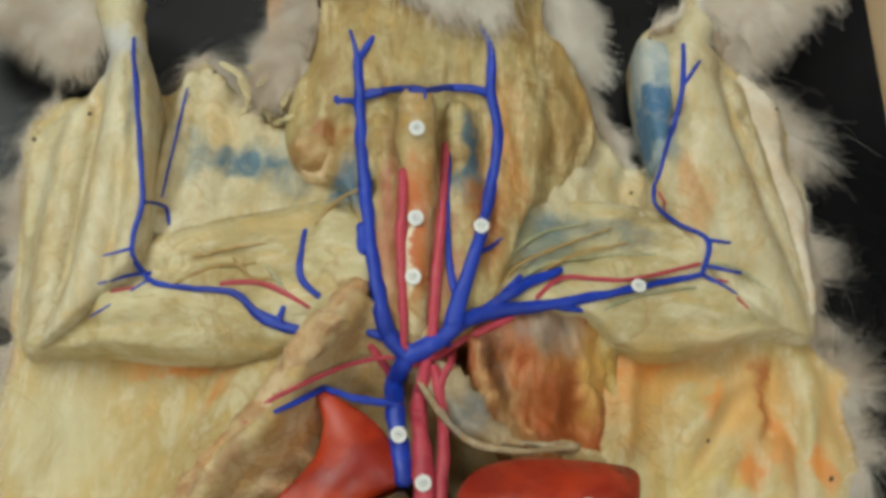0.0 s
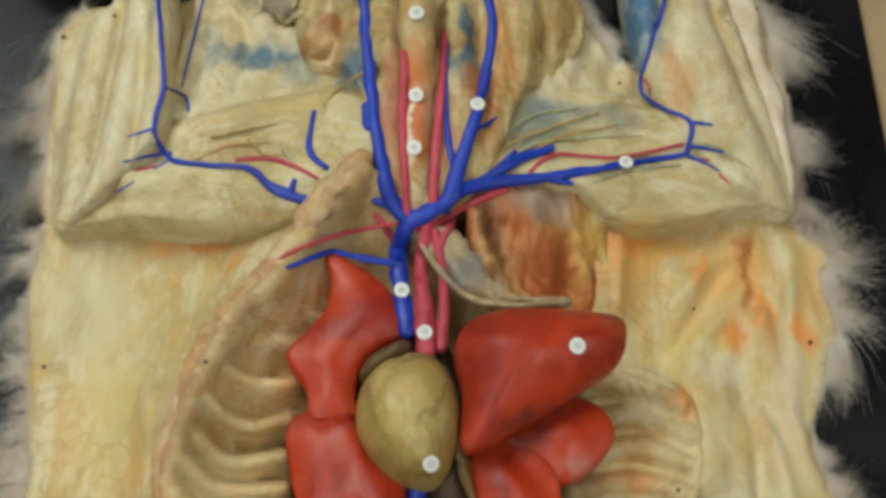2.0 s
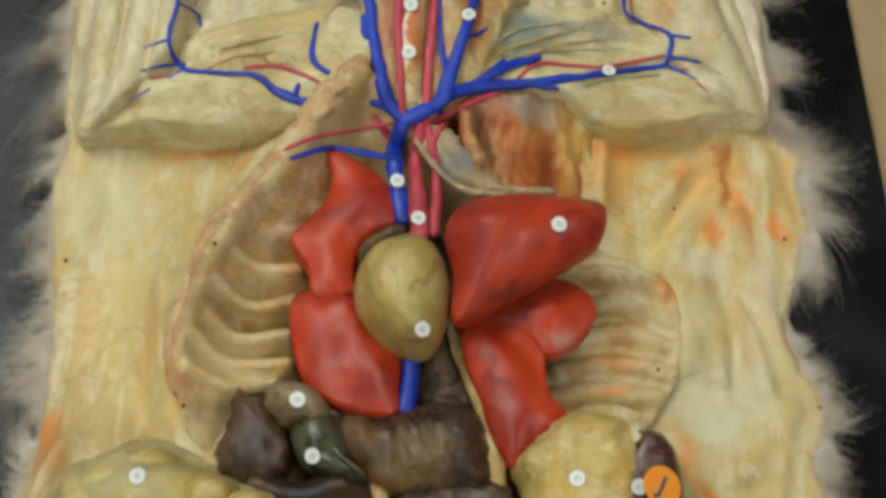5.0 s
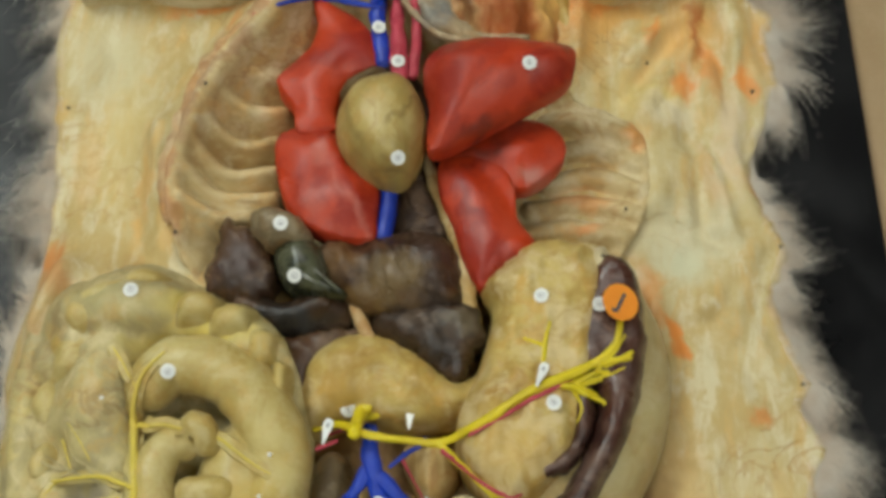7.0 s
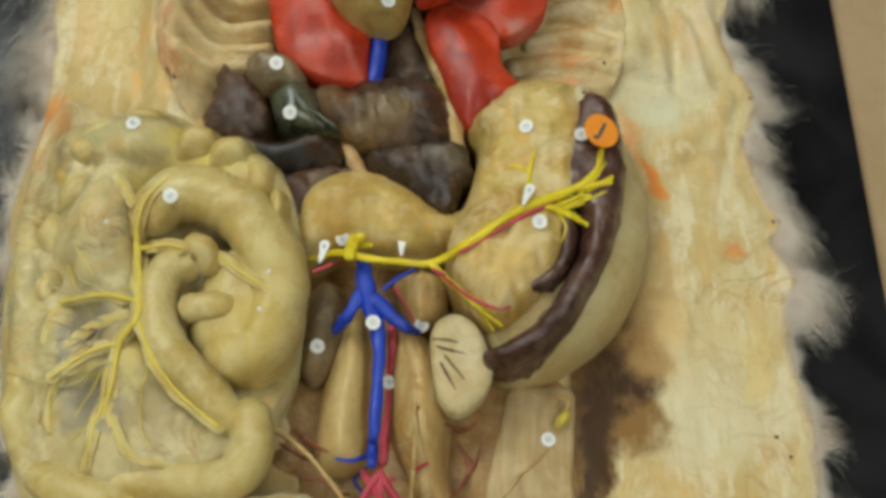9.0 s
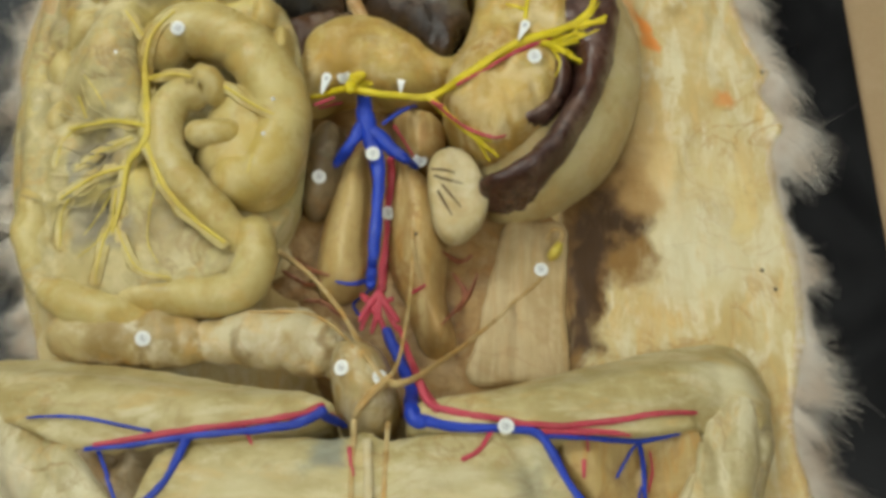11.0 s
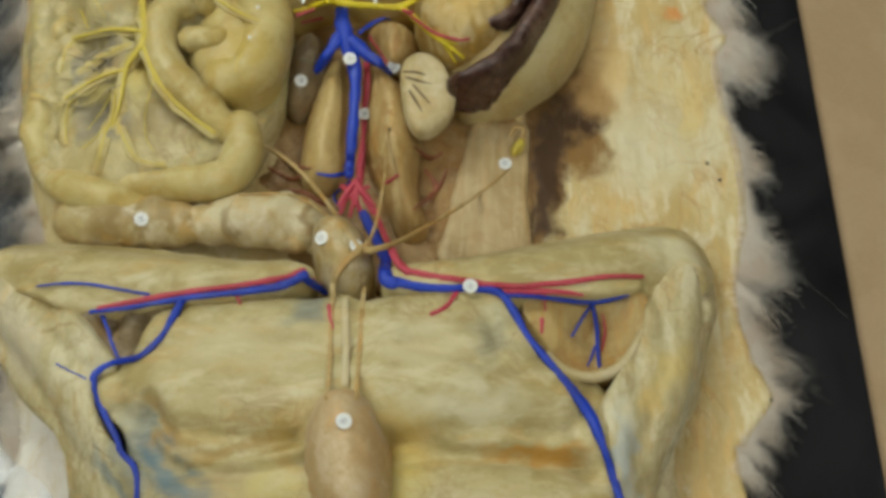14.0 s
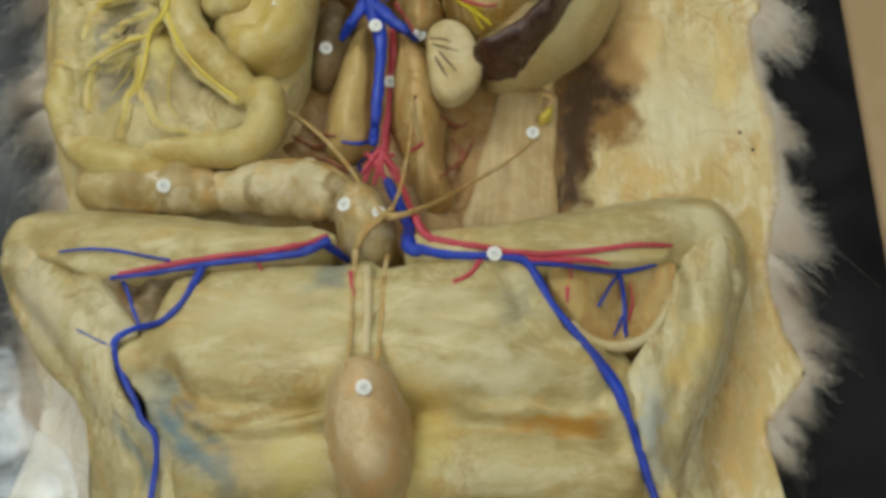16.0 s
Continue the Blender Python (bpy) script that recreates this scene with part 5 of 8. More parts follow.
relief("lobe", [(11.7, 85.5, 35), (21.8, 88.6, 35), (33.7, 85.8, 35), (40.5, 75.8, 35), (41.8, 61.6, 35), (48.3, 50.9, 35), (38.0, 41.9, 35), (28.6, 33.1, 35), (21.5, 43.7, 35), (17.0, 58.9, 35), (11.7, 72.0, 35)], 24, 42, 16, M_LUNG, lung_r, soften=4, step=1.5, rough=1.2, grain=0.05, flatness=1.25, wrinkle=0.6, stretch=(0.6, 0.6), shape=crease(*[(18.6, 91.1, 0), (43.1, 63.5, 0)], 2.5, 4))
def laid_pts(pts):
    bed = Laid(GROUND)
    return [tuple(bed.put(p)[0]) for p in smooth_line(pts, 4)]


root = thing("lung_root", "hollow between heart and lungs with its shade painted dark brown", "tissue")
# dark sheet in the gap: shade between the lobes painted with the liver's colour
relief("hollow", [(-14.0, 137.2, 22), (2.0, 129.9, 22), (11.2, 112.8, 22), (33.4, 104.4, 20), (33.2, 90.4, 20), (11.3, 88.8, 20), (9.2, 76.2, 20), (-1.7, 76.0, 20), (2.3, 103.1, 22)], 0, 26, 10, M_LIVER_AND_SHADE, root, step=2, rough=2.0)
heart = thing("heart", "glossy olive-brown heart between the lungs", "heart")
relief("ventricle", [(-24.0, 110.5, 44), (-15.5, 115.9, 44), (-4.5, 116.8, 44), (2.7, 110.2, 44), (6.4, 96.2, 44), (4.2, 81.7, 44), (-1.3, 71.8, 44), (-10.1, 71.6, 44), (-20.8, 78.1, 44), (-28.1, 89.3, 44), (-28.3, 101.4, 44)], 37, 63, 16, M_HEART, heart, step=1.5, rough=0.5, shape=crease(*[(-2.6, 133.1, 0), (-13.8, 112.5, 0)], 1.2, 2))
relief("auricle", [(-27.9, 109.1, 45), (-24.2, 116.3, 45), (-13.4, 122.1, 45), (-10.1, 119.0, 45), (-15.4, 114.1, 45), (-22.9, 109.2, 45)], 30, 52, 5, M_SLOT, heart, "dark wrinkled auricle", step=1.5, rough=1.2, grain=0.2)
for s, pts in ((1, [(-3.2, 107.9, 54), (-7.7, 96.7, 56), (-11.9, 85.3, 57), (-18.0, 80.4, 53)]), (2, [(-7.7, 96.3, 57), (-2.8, 85.8, 56), (-0.7, 76.7, 52)])):
    tube("surface_vessel", laid_pts(pts), [0.3, 0.25, 0.2], M_HEART, heart, sides=6)

# ---- liver, gall bladder ----
liver = thing("liver", "dark brown lobed liver with a wet gloss", "liver")
relief("lobe", [(-77.2, 37.8, 30), (-74.1, 49.4, 30), (-72.6, 61.3, 30), (-63.0, 59.2, 30), (-55.2, 51.9, 30), (-50.7, 44.5, 30), (-52.1, 34.0, 30), (-59.8, 28.7, 30), (-69.9, 28.6, 30)], 10, 38, 9, M_LIVER2, liver, step=1.5, ragged=2.4, soften=1, rough=2.5, grain=0.08, wrinkle=1.5, flatness=1.4)
relief("lobe", [(-76.9, 36.9, 26), (-62.7, 33.6, 26), (-46.0, 30.1, 26), (-32.0, 35.6, 26), (-21.1, 30.6, 26), (-24.3, 21.3, 26), (-37.3, 17.6, 26), (-49.4, 17.9, 26), (-63.8, 22.1, 26)], 8, 36, 9, M_LIVER_AND_SHADE, liver, step=1.5, ragged=2.4, soften=1, rough=2.8, grain=0.09, wrinkle=1.3, flatness=1.4)
relief("lobe", [(-60.9, 59.4, 37), (-49.6, 63.0, 37), (-40.0, 59.1, 37), (-36.1, 49.9, 37), (-46.7, 47.2, 37), (-55.4, 49.2, 37)], 16, 47, 8, M_ORGAN_AND_SHADE, liver, "olive-brown small lobe", step=1.6, ragged=2.4, soften=1, rough=2.0)
relief("lobe", [(-35.4, 50.0, 30), (-22.2, 54.9, 30), (-5.5, 57.4, 30), (11.2, 56.1, 30), (19.1, 48.9, 30), (20.7, 38.4, 30), (18.9, 27.2, 30), (3.1, 24.9, 30), (-13.1, 24.6, 30), (-24.4, 31.5, 30), (-31.8, 37.5, 30)], 8, 41, 12, M_LIVER2, liver, step=1.5, ragged=2.4, soften=1, rough=2.8, grain=0.08, wrinkle=1.5, flatness=1.5, shape=crease(*[(-20.4, 62.3, 0), (-16.2, 35.8, 0)], 4, 4))
relief("lobe", [(-12.7, 24.6, 26), (-3.3, 29.7, 26), (12.4, 31.6, 26), (24.8, 30.4, 26), (29.5, 18.9, 26), (25.6, 10.3, 26), (20.0, -1.2, 26), (9.0, 4.8, 26), (-1.0, 11.9, 26), (-9.9, 16.0, 26)], 4, 34, 8, M_LIVER_AND_SHADE, liver, step=1.5, ragged=2.4, soften=1, rough=3.1, grain=0.09, wrinkle=1.1, flatness=1.4)
relief("lobe", [(-48.4, 14.8, 20), (-37.1, 20.4, 20), (-19.2, 22.0, 20), (-14.6, 17.6, 20), (-27.8, 10.1, 20), (-35.0, -3.2, 20), (-42.5, -5.7, 20), (-47.0, 5.0, 20)], 2, 28, 8, M_LIVER2, liver, step=1.6, ragged=2.4, soften=1, rough=2.8)
gall = thing("gall_bladder", "shiny dark green gall bladder set in the liver", "gall bladder")
relief("bladder", [(-50.4, 47.4, 34), (-44.5, 52.4, 34), (-36.3, 51.9, 34), (-31.5, 44.7, 34), (-28.4, 35.3, 34), (-22.2, 29.9, 34), (-31.1, 28.2, 34), (-41.4, 31.1, 34), (-48.1, 37.1, 34)], 20, 42, 8, M_GALL, gall, step=1.4, rough=1.4, grain=0.16)
tube("duct", [(-40.7, 46.7, 40), (-36.3, 39.6, 40), (-31.1, 34.3, 41), (-23.8, 28.7, 40)], [0.8, 1.1, 0.8, 1.0], M_GALL, gall)
ligament = thing("fat_strand", "orange-tan strand of fat beside the liver", "fat strand")
relief("strand", [(-22.0, 27.9, 28), (-19.3, 29.0, 28), (-15.2, 23.5, 28), (-11.6, 15.0, 28), (-14.1, 13.3, 28), (-18.8, 19.8, 28)], 10, 30, 3, M_GLAND, ligament, step=1.5, rough=1.4)
midriff = thing("diaphragm", "tan cut edge of the diaphragm", "diaphragm")
tube("band", [(5.7, 92.0, 26), (10.0, 77.7, 28), (16.4, 62.4, 28), (21.2, 47.4, 28), (22.6, 32.9, 28), (25.6, 21.8, 24)], [2, 3, 3.4, 3.6, 4, 3], M_CORD, midriff, wobble=0.2)
relief("membrane", [(-6.1, 80.1, 24), (5.8, 88.3, 24), (11.2, 74.7, 24), (17.6, 60.5, 24), (7.0, 54.9, 24), (-6.0, 56.8, 24)], 8, 27, 6, M_LIVER2, midriff, step=2, rough=1.6)

# ---- stomach and spleen ----
stomach = thing("stomach", "pale tan stomach with a yellowish folded front", "stomach")
relief("fundus", [(83.1, 50.9, 12), (93.9, 35.4, 12), (100.6, 15.5, 12), (100.8, -3.8, 12), (95.9, -24.7, 12), (86.2, -43.1, 12), (72.6, -55.5, 12), (57.3, -63.7, 12), (42.3, -64.5, 12), (34.4, -56.7, 12), (32.1, -37.1, 12), (43.9, -7.0, 12), (63.3, 25.0, 12)], -4, 34, 22, M_FUNDUS, stomach, "smooth pale belly of the stomach", step=2, rough=0.8)
relief("body", [(36.7, 44.2, 30), (49.9, 53.7, 30), (64.7, 52.8, 30), (75.8, 46.3, 30), (79.7, 33.3, 30), (73.9, 9.0, 30), (65.7, -18.9, 30), (54.2, -39.9, 30), (39.2, -49.6, 30), (28.9, -43.4, 30), (20.6, -30.7, 30), (19.7, -15.0, 30), (27.5, 3.7, 30), (32.4, 25.5, 30), (28.0, 34.0, 30)], 4, 48, 14, M_STOMACH, stomach, "yellowish folded front", step=1.5, rough=3.4, grain=0.075, wrinkle=2.4, stretch=(1.2, 0.5), soften=1)
relief("pylorus", [(-40.2, -8.7, 16), (-39.4, 4.5, 16), (-32.7, 15.0, 16), (-18.2, 20.1, 16), (-3.3, 17.3, 16), (9.0, 8.8, 16), (21.4, 2.4, 16), (32.7, 10.4, 16), (44.2, 15.4, 16), (50.8, 8.1, 16), (39.1, -4.0, 16), (21.2, -14.9, 16), (-0.8, -16.9, 16), (-18.4, -14.3, 16), (-31.3, -19.1, 16), (-38.0, -17.0, 16)], 2, 34, 14, M_STOMACH, stomach, step=1.5, rough=3.2, grain=0.075, wrinkle=2.2, stretch=(0.6, 1.0), soften=1)
spleen = thing("spleen", "long dark maroon spleen with a notched tail", "spleen")
relief("body", [(69.3, 45.1, 34), (78.5, 46.2, 34), (85.9, 39.9, 34), (88.6, 21.3, 34), (87.2, 1.2, 34), (81.1, -20.7, 34), (71.6, -39.5, 34), (60.4, -55.5, 34), (49.7, -64.0, 34), (37.2, -66.0, 34), (32.3, -60.5, 34), (40.5, -56.2, 34), (51.2, -48.7, 34), (60.0, -37.3, 34), (66.3, -24.4, 34), (69.7, -11.2, 34), (65.0, -2.7, 34), (59.2, 5.9, 34), (62.4, 26.2, 34)], 16, 46, 7, M_SPLEEN, spleen, step=1.5, rough=1.8, grain=0.09, wrinkle=0.6, ragged=1.2)
relief("tail", [(59.0, 6.1, 36), (66.7, -0.0, 36), (69.4, -13.4, 36), (65.6, -26.5, 36), (57.7, -36.3, 36), (46.0, -41.9, 36), (40.9, -41.0, 36), (49.4, -32.4, 36), (57.4, -27.7, 36), (59.6, -14.6, 36)], 20, 45, 5, M_SPLEEN, spleen, step=1.5, rough=1.6, grain=0.09, wrinkle=0.6, ragged=1.2)
knob = thing("tissue_tip", "small whitish tip of tissue above the spleen", "tissue")
relief("tip", [(68.1, 45.1, 40), (73.5, 48.8, 40), (76.1, 42.6, 40), (74.0, 37.6, 40), (68.5, 38.1, 40)], 20, 45, 4, M_KIDNEY, knob, step=1.3, rough=1.0)

# ---- gut ----
meso = thing("mesentery", "thin yellowish mesentery spread beside the gut", "mesentery")
flesh("sheet", [(-150.1, -38.5, 6), (-147.3, -13.0, 8), (-143.4, 10.9, 10), (-140.4, 29.3, 9), (-131.7, 45.9, 10), (-108.6, 50.3, 12), (-86.6, 40.3, 14), (-62.4, 28.1, 18), (-43.7, 10.0, 20), (-35.2, -17.8, 24), (-34.1, -42.5, 24), (-37.0, -63.9, 24), (-44.3, -83.5, 20), (-51.7, -95.3, 16), (-76.4, -105.3, 18), (-106.1, -110.7, 16), (-134.0, -102.4, 10), (-144.8, -74.0, 8), (-149.5, -34.7, 6)], -6, [
    ([(-121.1, 21.2, 42), (-107.0, 22.3, 48), (-92.7, 23.5, 46), (-81.2, 22.5, 38)], 9, 8), ([(-129.6, 4.7, 34), (-122.3, 9.0, 40), (-115.4, 10.1, 38)], 7, 6), ([(-107.9, 2.5, 44), (-110.1, -14.5, 46), (-108.3, -26.3, 42)], 11, 8), ([(-80.6, 18.6, 40), (-60.3, 11.3, 44), (-49.5, 4.1, 42), (-42.1, -8.1, 36)], 8, 7),
    ([(-142.2, 27.7, 24), (-141.2, -6.2, 26), (-138.2, -37.4, 27), (-134.5, -72.2, 28), (-130.4, -96.2, 28), (-124.0, -107.7, 28)], 7, 10), ([(-125.2, -106.5, 28), (-113.2, -112.4, 33), (-99.3, -116.7, 34), (-87.2, -117.9, 33)], 8, 9), ([(-129.1, -24.0, 30), (-120.7, -47.6, 34), (-113.8, -64.9, 36)], 7, 3), ([(-103.0, -32.0, 40), (-99.0, -49.2, 40)], 8, 4), ([(-96.5, -89.0, 38), (-76.8, -92.4, 38), (-61.1, -93.9, 38)], 14, 5),
    ([(-93.6, -65.1, 38), (-86.3, -77.0, 38)], 8, 3), ([(-112.2, -80.5, 34), (-99.8, -99.7, 34)], 8, 4)],
    M_MESO, meso, step=1.7, rough=1.4, grain=0.06, wrinkle=1.0, stretch=(1.0, 0.5), blend=1.2, pits=[((-107.6, -73.9, 32), 8, 5), ((-111.2, -46.7, 32), 8, 4), ((-84.8, -82.4, 32), 8, 3), ((-123.7, -29.3, 32), 5, 4)])
for out, top in (([(-124.5, 24.2, 34), (-115.6, 32.9, 34), (-102.6, 34.8, 34), (-92.3, 28.9, 34), (-97.0, 21.6, 34), (-112.0, 18.9, 34)], 47), ([(-133.2, 7.5, 28), (-130.4, 16.1, 28), (-122.0, 18.6, 28), (-116.5, 12.6, 28), (-117.9, 1.6, 28), (-124.9, -2.5, 28)], 39), ([(-118.1, -15.4, 32), (-119.1, 1.0, 32), (-111.5, 10.2, 32), (-103.5, 6.0, 32), (-100.3, -10.5, 32), (-102.2, -26.6, 32), (-111.3, -28.6, 32)], 45), ([(-84.9, 24.7, 30), (-69.5, 23.9, 30), (-56.0, 18.4, 30), (-45.4, 5.2, 30), (-41.6, -7.8, 30), (-45.8, -8.9, 30), (-57.4, 5.0, 30), (-73.2, 14.5, 30)], 43)):
    relief("fat_lobe", out, 10, top, 11, M_GUT, meso, step=1.7, rough=1.2, grain=0.06)
for x, y, rx, ry, top in ((-121.0, 4.0, 9, 9, 37), (-63.7, 16.0, 9, 6.5, 45), (-51.5, 7.0, 7, 7, 44), (-44.5, -5.0, 5, 7.5, 41), (-76.0, 21.0, 9, 6, 45), (-130.0, -12.0, 6, 10, 30), (-129.5, -34.0, 5.5, 9, 30), (-119.0, 19.0, 8, 7, 40), (-97.0, 33.0, 9, 5, 40)):
    rx, ry, top = rx * 1.2, ry * 1.2, top + 4
    ring = [(x + rx * math.cos(k * math.pi / 4) * (1 + 0.18 * math.sin(3 * k + x)), y + ry * math.sin(k * math.pi / 4) * (1 + 0.15 * math.cos(2 * k + y)), top - 12) for k in range(8)]
    relief("fat_lobule", ring, top - 24, top, min(rx, ry), M_GUT, meso, step=1.5, rough=1.0, grain=0.08)
gut = thing("gut", "smooth cream coil of gut on the mesentery", "gut")
tube("loop", [(-93.4, -8.8, 36), (-81.5, 0.5, 38), (-62.2, -3.9, 38), (-47.8, -20.7, 36), (-43.4, -39.7, 34), (-48.0, -56.4, 33), (-60.7, -62.6, 32)], [9, 11, 11.5, 11.5, 12, 12, 11], M_GUT, gut, sides=20, wobble=0.05, steps=10)
relief("loop_inner", [(-69.1, -25.3, 30), (-58.1, -18.4, 30), (-42.8, -24.9, 30), (-35.6, -44.6, 30), (-37.8, -61.5, 30), (-48.1, -72.0, 30), (-62.4, -70.2, 30), (-73.6, -58.1, 30), (-76.3, -50.7, 30)], 16, 43, 16, M_GUT, gut, step=2, rough=0.8)
tube("loop", [(-72.5, -26.0, 40), (-82.7, -30.6, 40), (-86.6, -42.7, 40), (-82.0, -58.3, 40), (-71.8, -71.3, 40), (-61.3, -81.4, 38), (-53.1, -88.5, 36)], [6, 7, 7.5, 7.5, 7.5, 7, 6], M_GUT, gut, sides=18, wobble=0.05, steps=10, seed=2)
tube("loop", [(-50.2, -84.7, 38), (-49.1, -97.0, 38), (-56.8, -106.8, 34), (-74.2, -107.2, 30), (-91.5, -106.6, 28), (-100.5, -110.6, 26)], [7.5, 8, 8, 8, 7, 5], M_GUT, gut, sides=18, wobble=0.06, steps=10, seed=3)
tube("border_loop", [(-141.4, 22.9, 18), (-141.1, -7.8, 20), (-139.2, -30.1, 21), (-137.1, -50.9, 21), (-136.1, -68.5, 22), (-134.8, -82.1, 22), (-131.8, -94.2, 22)], [4, 5, 5.5, 5, 6.5, 7.5, 6], M_GUT, gut, sides=16, wobble=0.14, seed=5)
tube("border_loop", [(-126.3, -103.4, 23), (-115.4, -108.8, 26), (-101.1, -113.6, 27), (-89.4, -116.2, 26)], [6, 8, 8.5, 6], M_GUT, gut, sides=16, wobble=0.08, seed=4)
tube("loop", [(-74.2, -45.6, 40), (-61.1, -45.4, 40)], [5.5, 5.5], M_GUT, gut, sides=16, seed=6)
tube("loop", [(-76.9, -30.8, 38), (-72.7, -23.6, 42), (-68.0, -29.4, 40)], [5, 7, 5], M_GUT, gut, sides=14, seed=11)
colon = thing("colon", "wide cream colon crossing above the thigh", "colon")
tube("colon_end", [(-118.9, -119.4, 19), (-102.6, -119.1, 22), (-86.9, -120.1, 22), (-72.5, -123.2, 26), (-65.9, -122.7, 25)], [9, 11.5, 11.5, 8.5, 6.5], M_COLON, colon, "olive-tan rounded end", sides=22, wobble=0.1, steps=8)
tube("colon_middle", [(-70.4, -123.2, 25), (-61.3, -122.8, 26), (-48.8, -121.7, 27), (-35.2, -122.8, 28), (-23.9, -125.2, 28)], [6.5, 8.5, 10.5, 12, 11], M_CECUM, colon, "whitish wide middle with brown creases", sides=22, wobble=0.12, steps=8, seed=2)
tube("colon_tail", [(-24.5, -125.0, 27), (-18.4, -127.5, 27), (-13.7, -133.0, 26)], [9.5, 8.5, 7], M_COLON, colon, sides=18, wobble=0.12, seed=4)
bladder = thing("bladder", "olive-brown rounded bladder with cords over it", "bladder")
relief("bladder_body", [(-20.7, -128.3, 34), (-12.4, -124.7, 34), (-3.5, -128.3, 34), (2.2, -139.0, 34), (3.1, -150.8, 34), (-2.9, -157.7, 34), (-11.4, -157.7, 34), (-18.7, -148.4, 34)], 4, 52, 12, M_COLON, bladder, step=1.6, rough=1.0)

# ---- kidneys and loins ----
kid_r = thing("kidney", "halved cream kidney with dark slots on the cut face", "kidney", "kidneys")
relief("cut_half", [(13.1, -52.3, 27), (16.4, -45.2, 27), (23.2, -43.0, 27), (30.0, -47.1, 27), (34.6, -57.1, 27), (36.2, -65.6, 27), (32.9, -74.4, 27), (26.3, -80.5, 27), (20.6, -80.9, 27), (16.2, -75.4, 27), (14.0, -65.7, 27)], 20, 29, 3, M_KIDNEY, kid_r, step=1.4, rough=0.4, shape=crease(*[(24.9, -42.2, 0), (25.9, -66.4, 0)], 1.4, 5))
for s, pts in ((1, [(15.4, -56.8, 30), (20.5, -59.0, 31), (26.2, -60.5, 31)]), (2, [(18.4, -61.1, 31), (21.4, -65.1, 31), (25.5, -70.3, 31)]), (3, [(16.8, -63.8, 31), (19.4, -68.8, 31), (22.1, -73.7, 31)]), (4, [(14.3, -54.6, 31), (19.4, -54.9, 31), (23.5, -56.1, 31)])):
    tube("slot", laid_pts(pts), [0.45, 0.6, 0.2], M_SLOT, kid_r, sides=8, flat=0.5)
kid_l = thing("kidney", "dark olive whole kidney beside the gut", "kidney", "kidneys")
relief("whole", [(-33.9, -29.6, 10), (-27.1, -23.8, 10), (-19.9, -30.1, 10), (-20.3, -44.1, 10), (-24.0, -59.5, 10), (-31.3, -65.7, 10), (-36.4, -58.7, 10), (-36.4, -42.2, 10)], 0, 22, 10, M_ORGAN_AND_SHADE, kid_l, step=1.6, rough=1.0)
gland = thing("gland", "brown fatty lump above the halved kidney", "gland")
relief("gland_body", [(-0.7, -24.8, 14), (9.1, -20.1, 14), (17.9, -24.6, 14), (20.0, -35.8, 14), (12.5, -44.7, 14), (4.9, -40.6, 14)], 0, 24, 9, M_PSOAS, gland, step=1.6, rough=1.6)
loin = thing("loin_muscle", "two long tan loin muscles along the spine", "muscle")
relief("muscle", [(-21.2, -42.8, 6), (-12.7, -33.5, 6), (-8.1, -53.7, 6), (-8.1, -79.3, 6), (-8.8, -94.2, 6), (-17.1, -100.2, 6), (-27.8, -96.8, 6), (-29.1, -79.8, 6), (-25.9, -58.4, 6)], -2, 21, 12, M_PSOAS, loin, step=1.6, rough=1.4, wrinkle=0.8, stretch=(1.4, 0.2), soften=1, flatness=1.6)
relief("muscle", [(-2.3, -41.3, 6), (7.1, -41.1, 6), (17.0, -53.1, 6), (21.8, -70.2, 6), (21.1, -86.9, 6), (20.7, -98.3, 6), (24.6, -117.8, 6), (12.9, -120.3, 6), (4.4, -98.2, 6), (-2.6, -79.2, 6)], -2, 24, 13, M_PSOAS, loin, step=1.6, rough=1.4, wrinkle=0.8, stretch=(1.4, 0.2), soften=1, flatness=1.6)
ovary = thing("ovary", "small yellow lump with a tan tube on the flank", "ovary")
relief("lump", [(63.4, -75.4, 10), (66.1, -73.3, 10), (65.9, -78.5, 10), (62.2, -81.6, 10), (60.2, -79.6, 10)], 6, 15, 3, M_YELL_PALE, ovary, step=1.2, rough=0.8)
tube("fold", [(59.9, -75.2, 13), (62.1, -71.1, 13), (65.7, -72.0, 13), (65.1, -76.1, 13)], 0.9, M_CORD, ovary, sides=8)

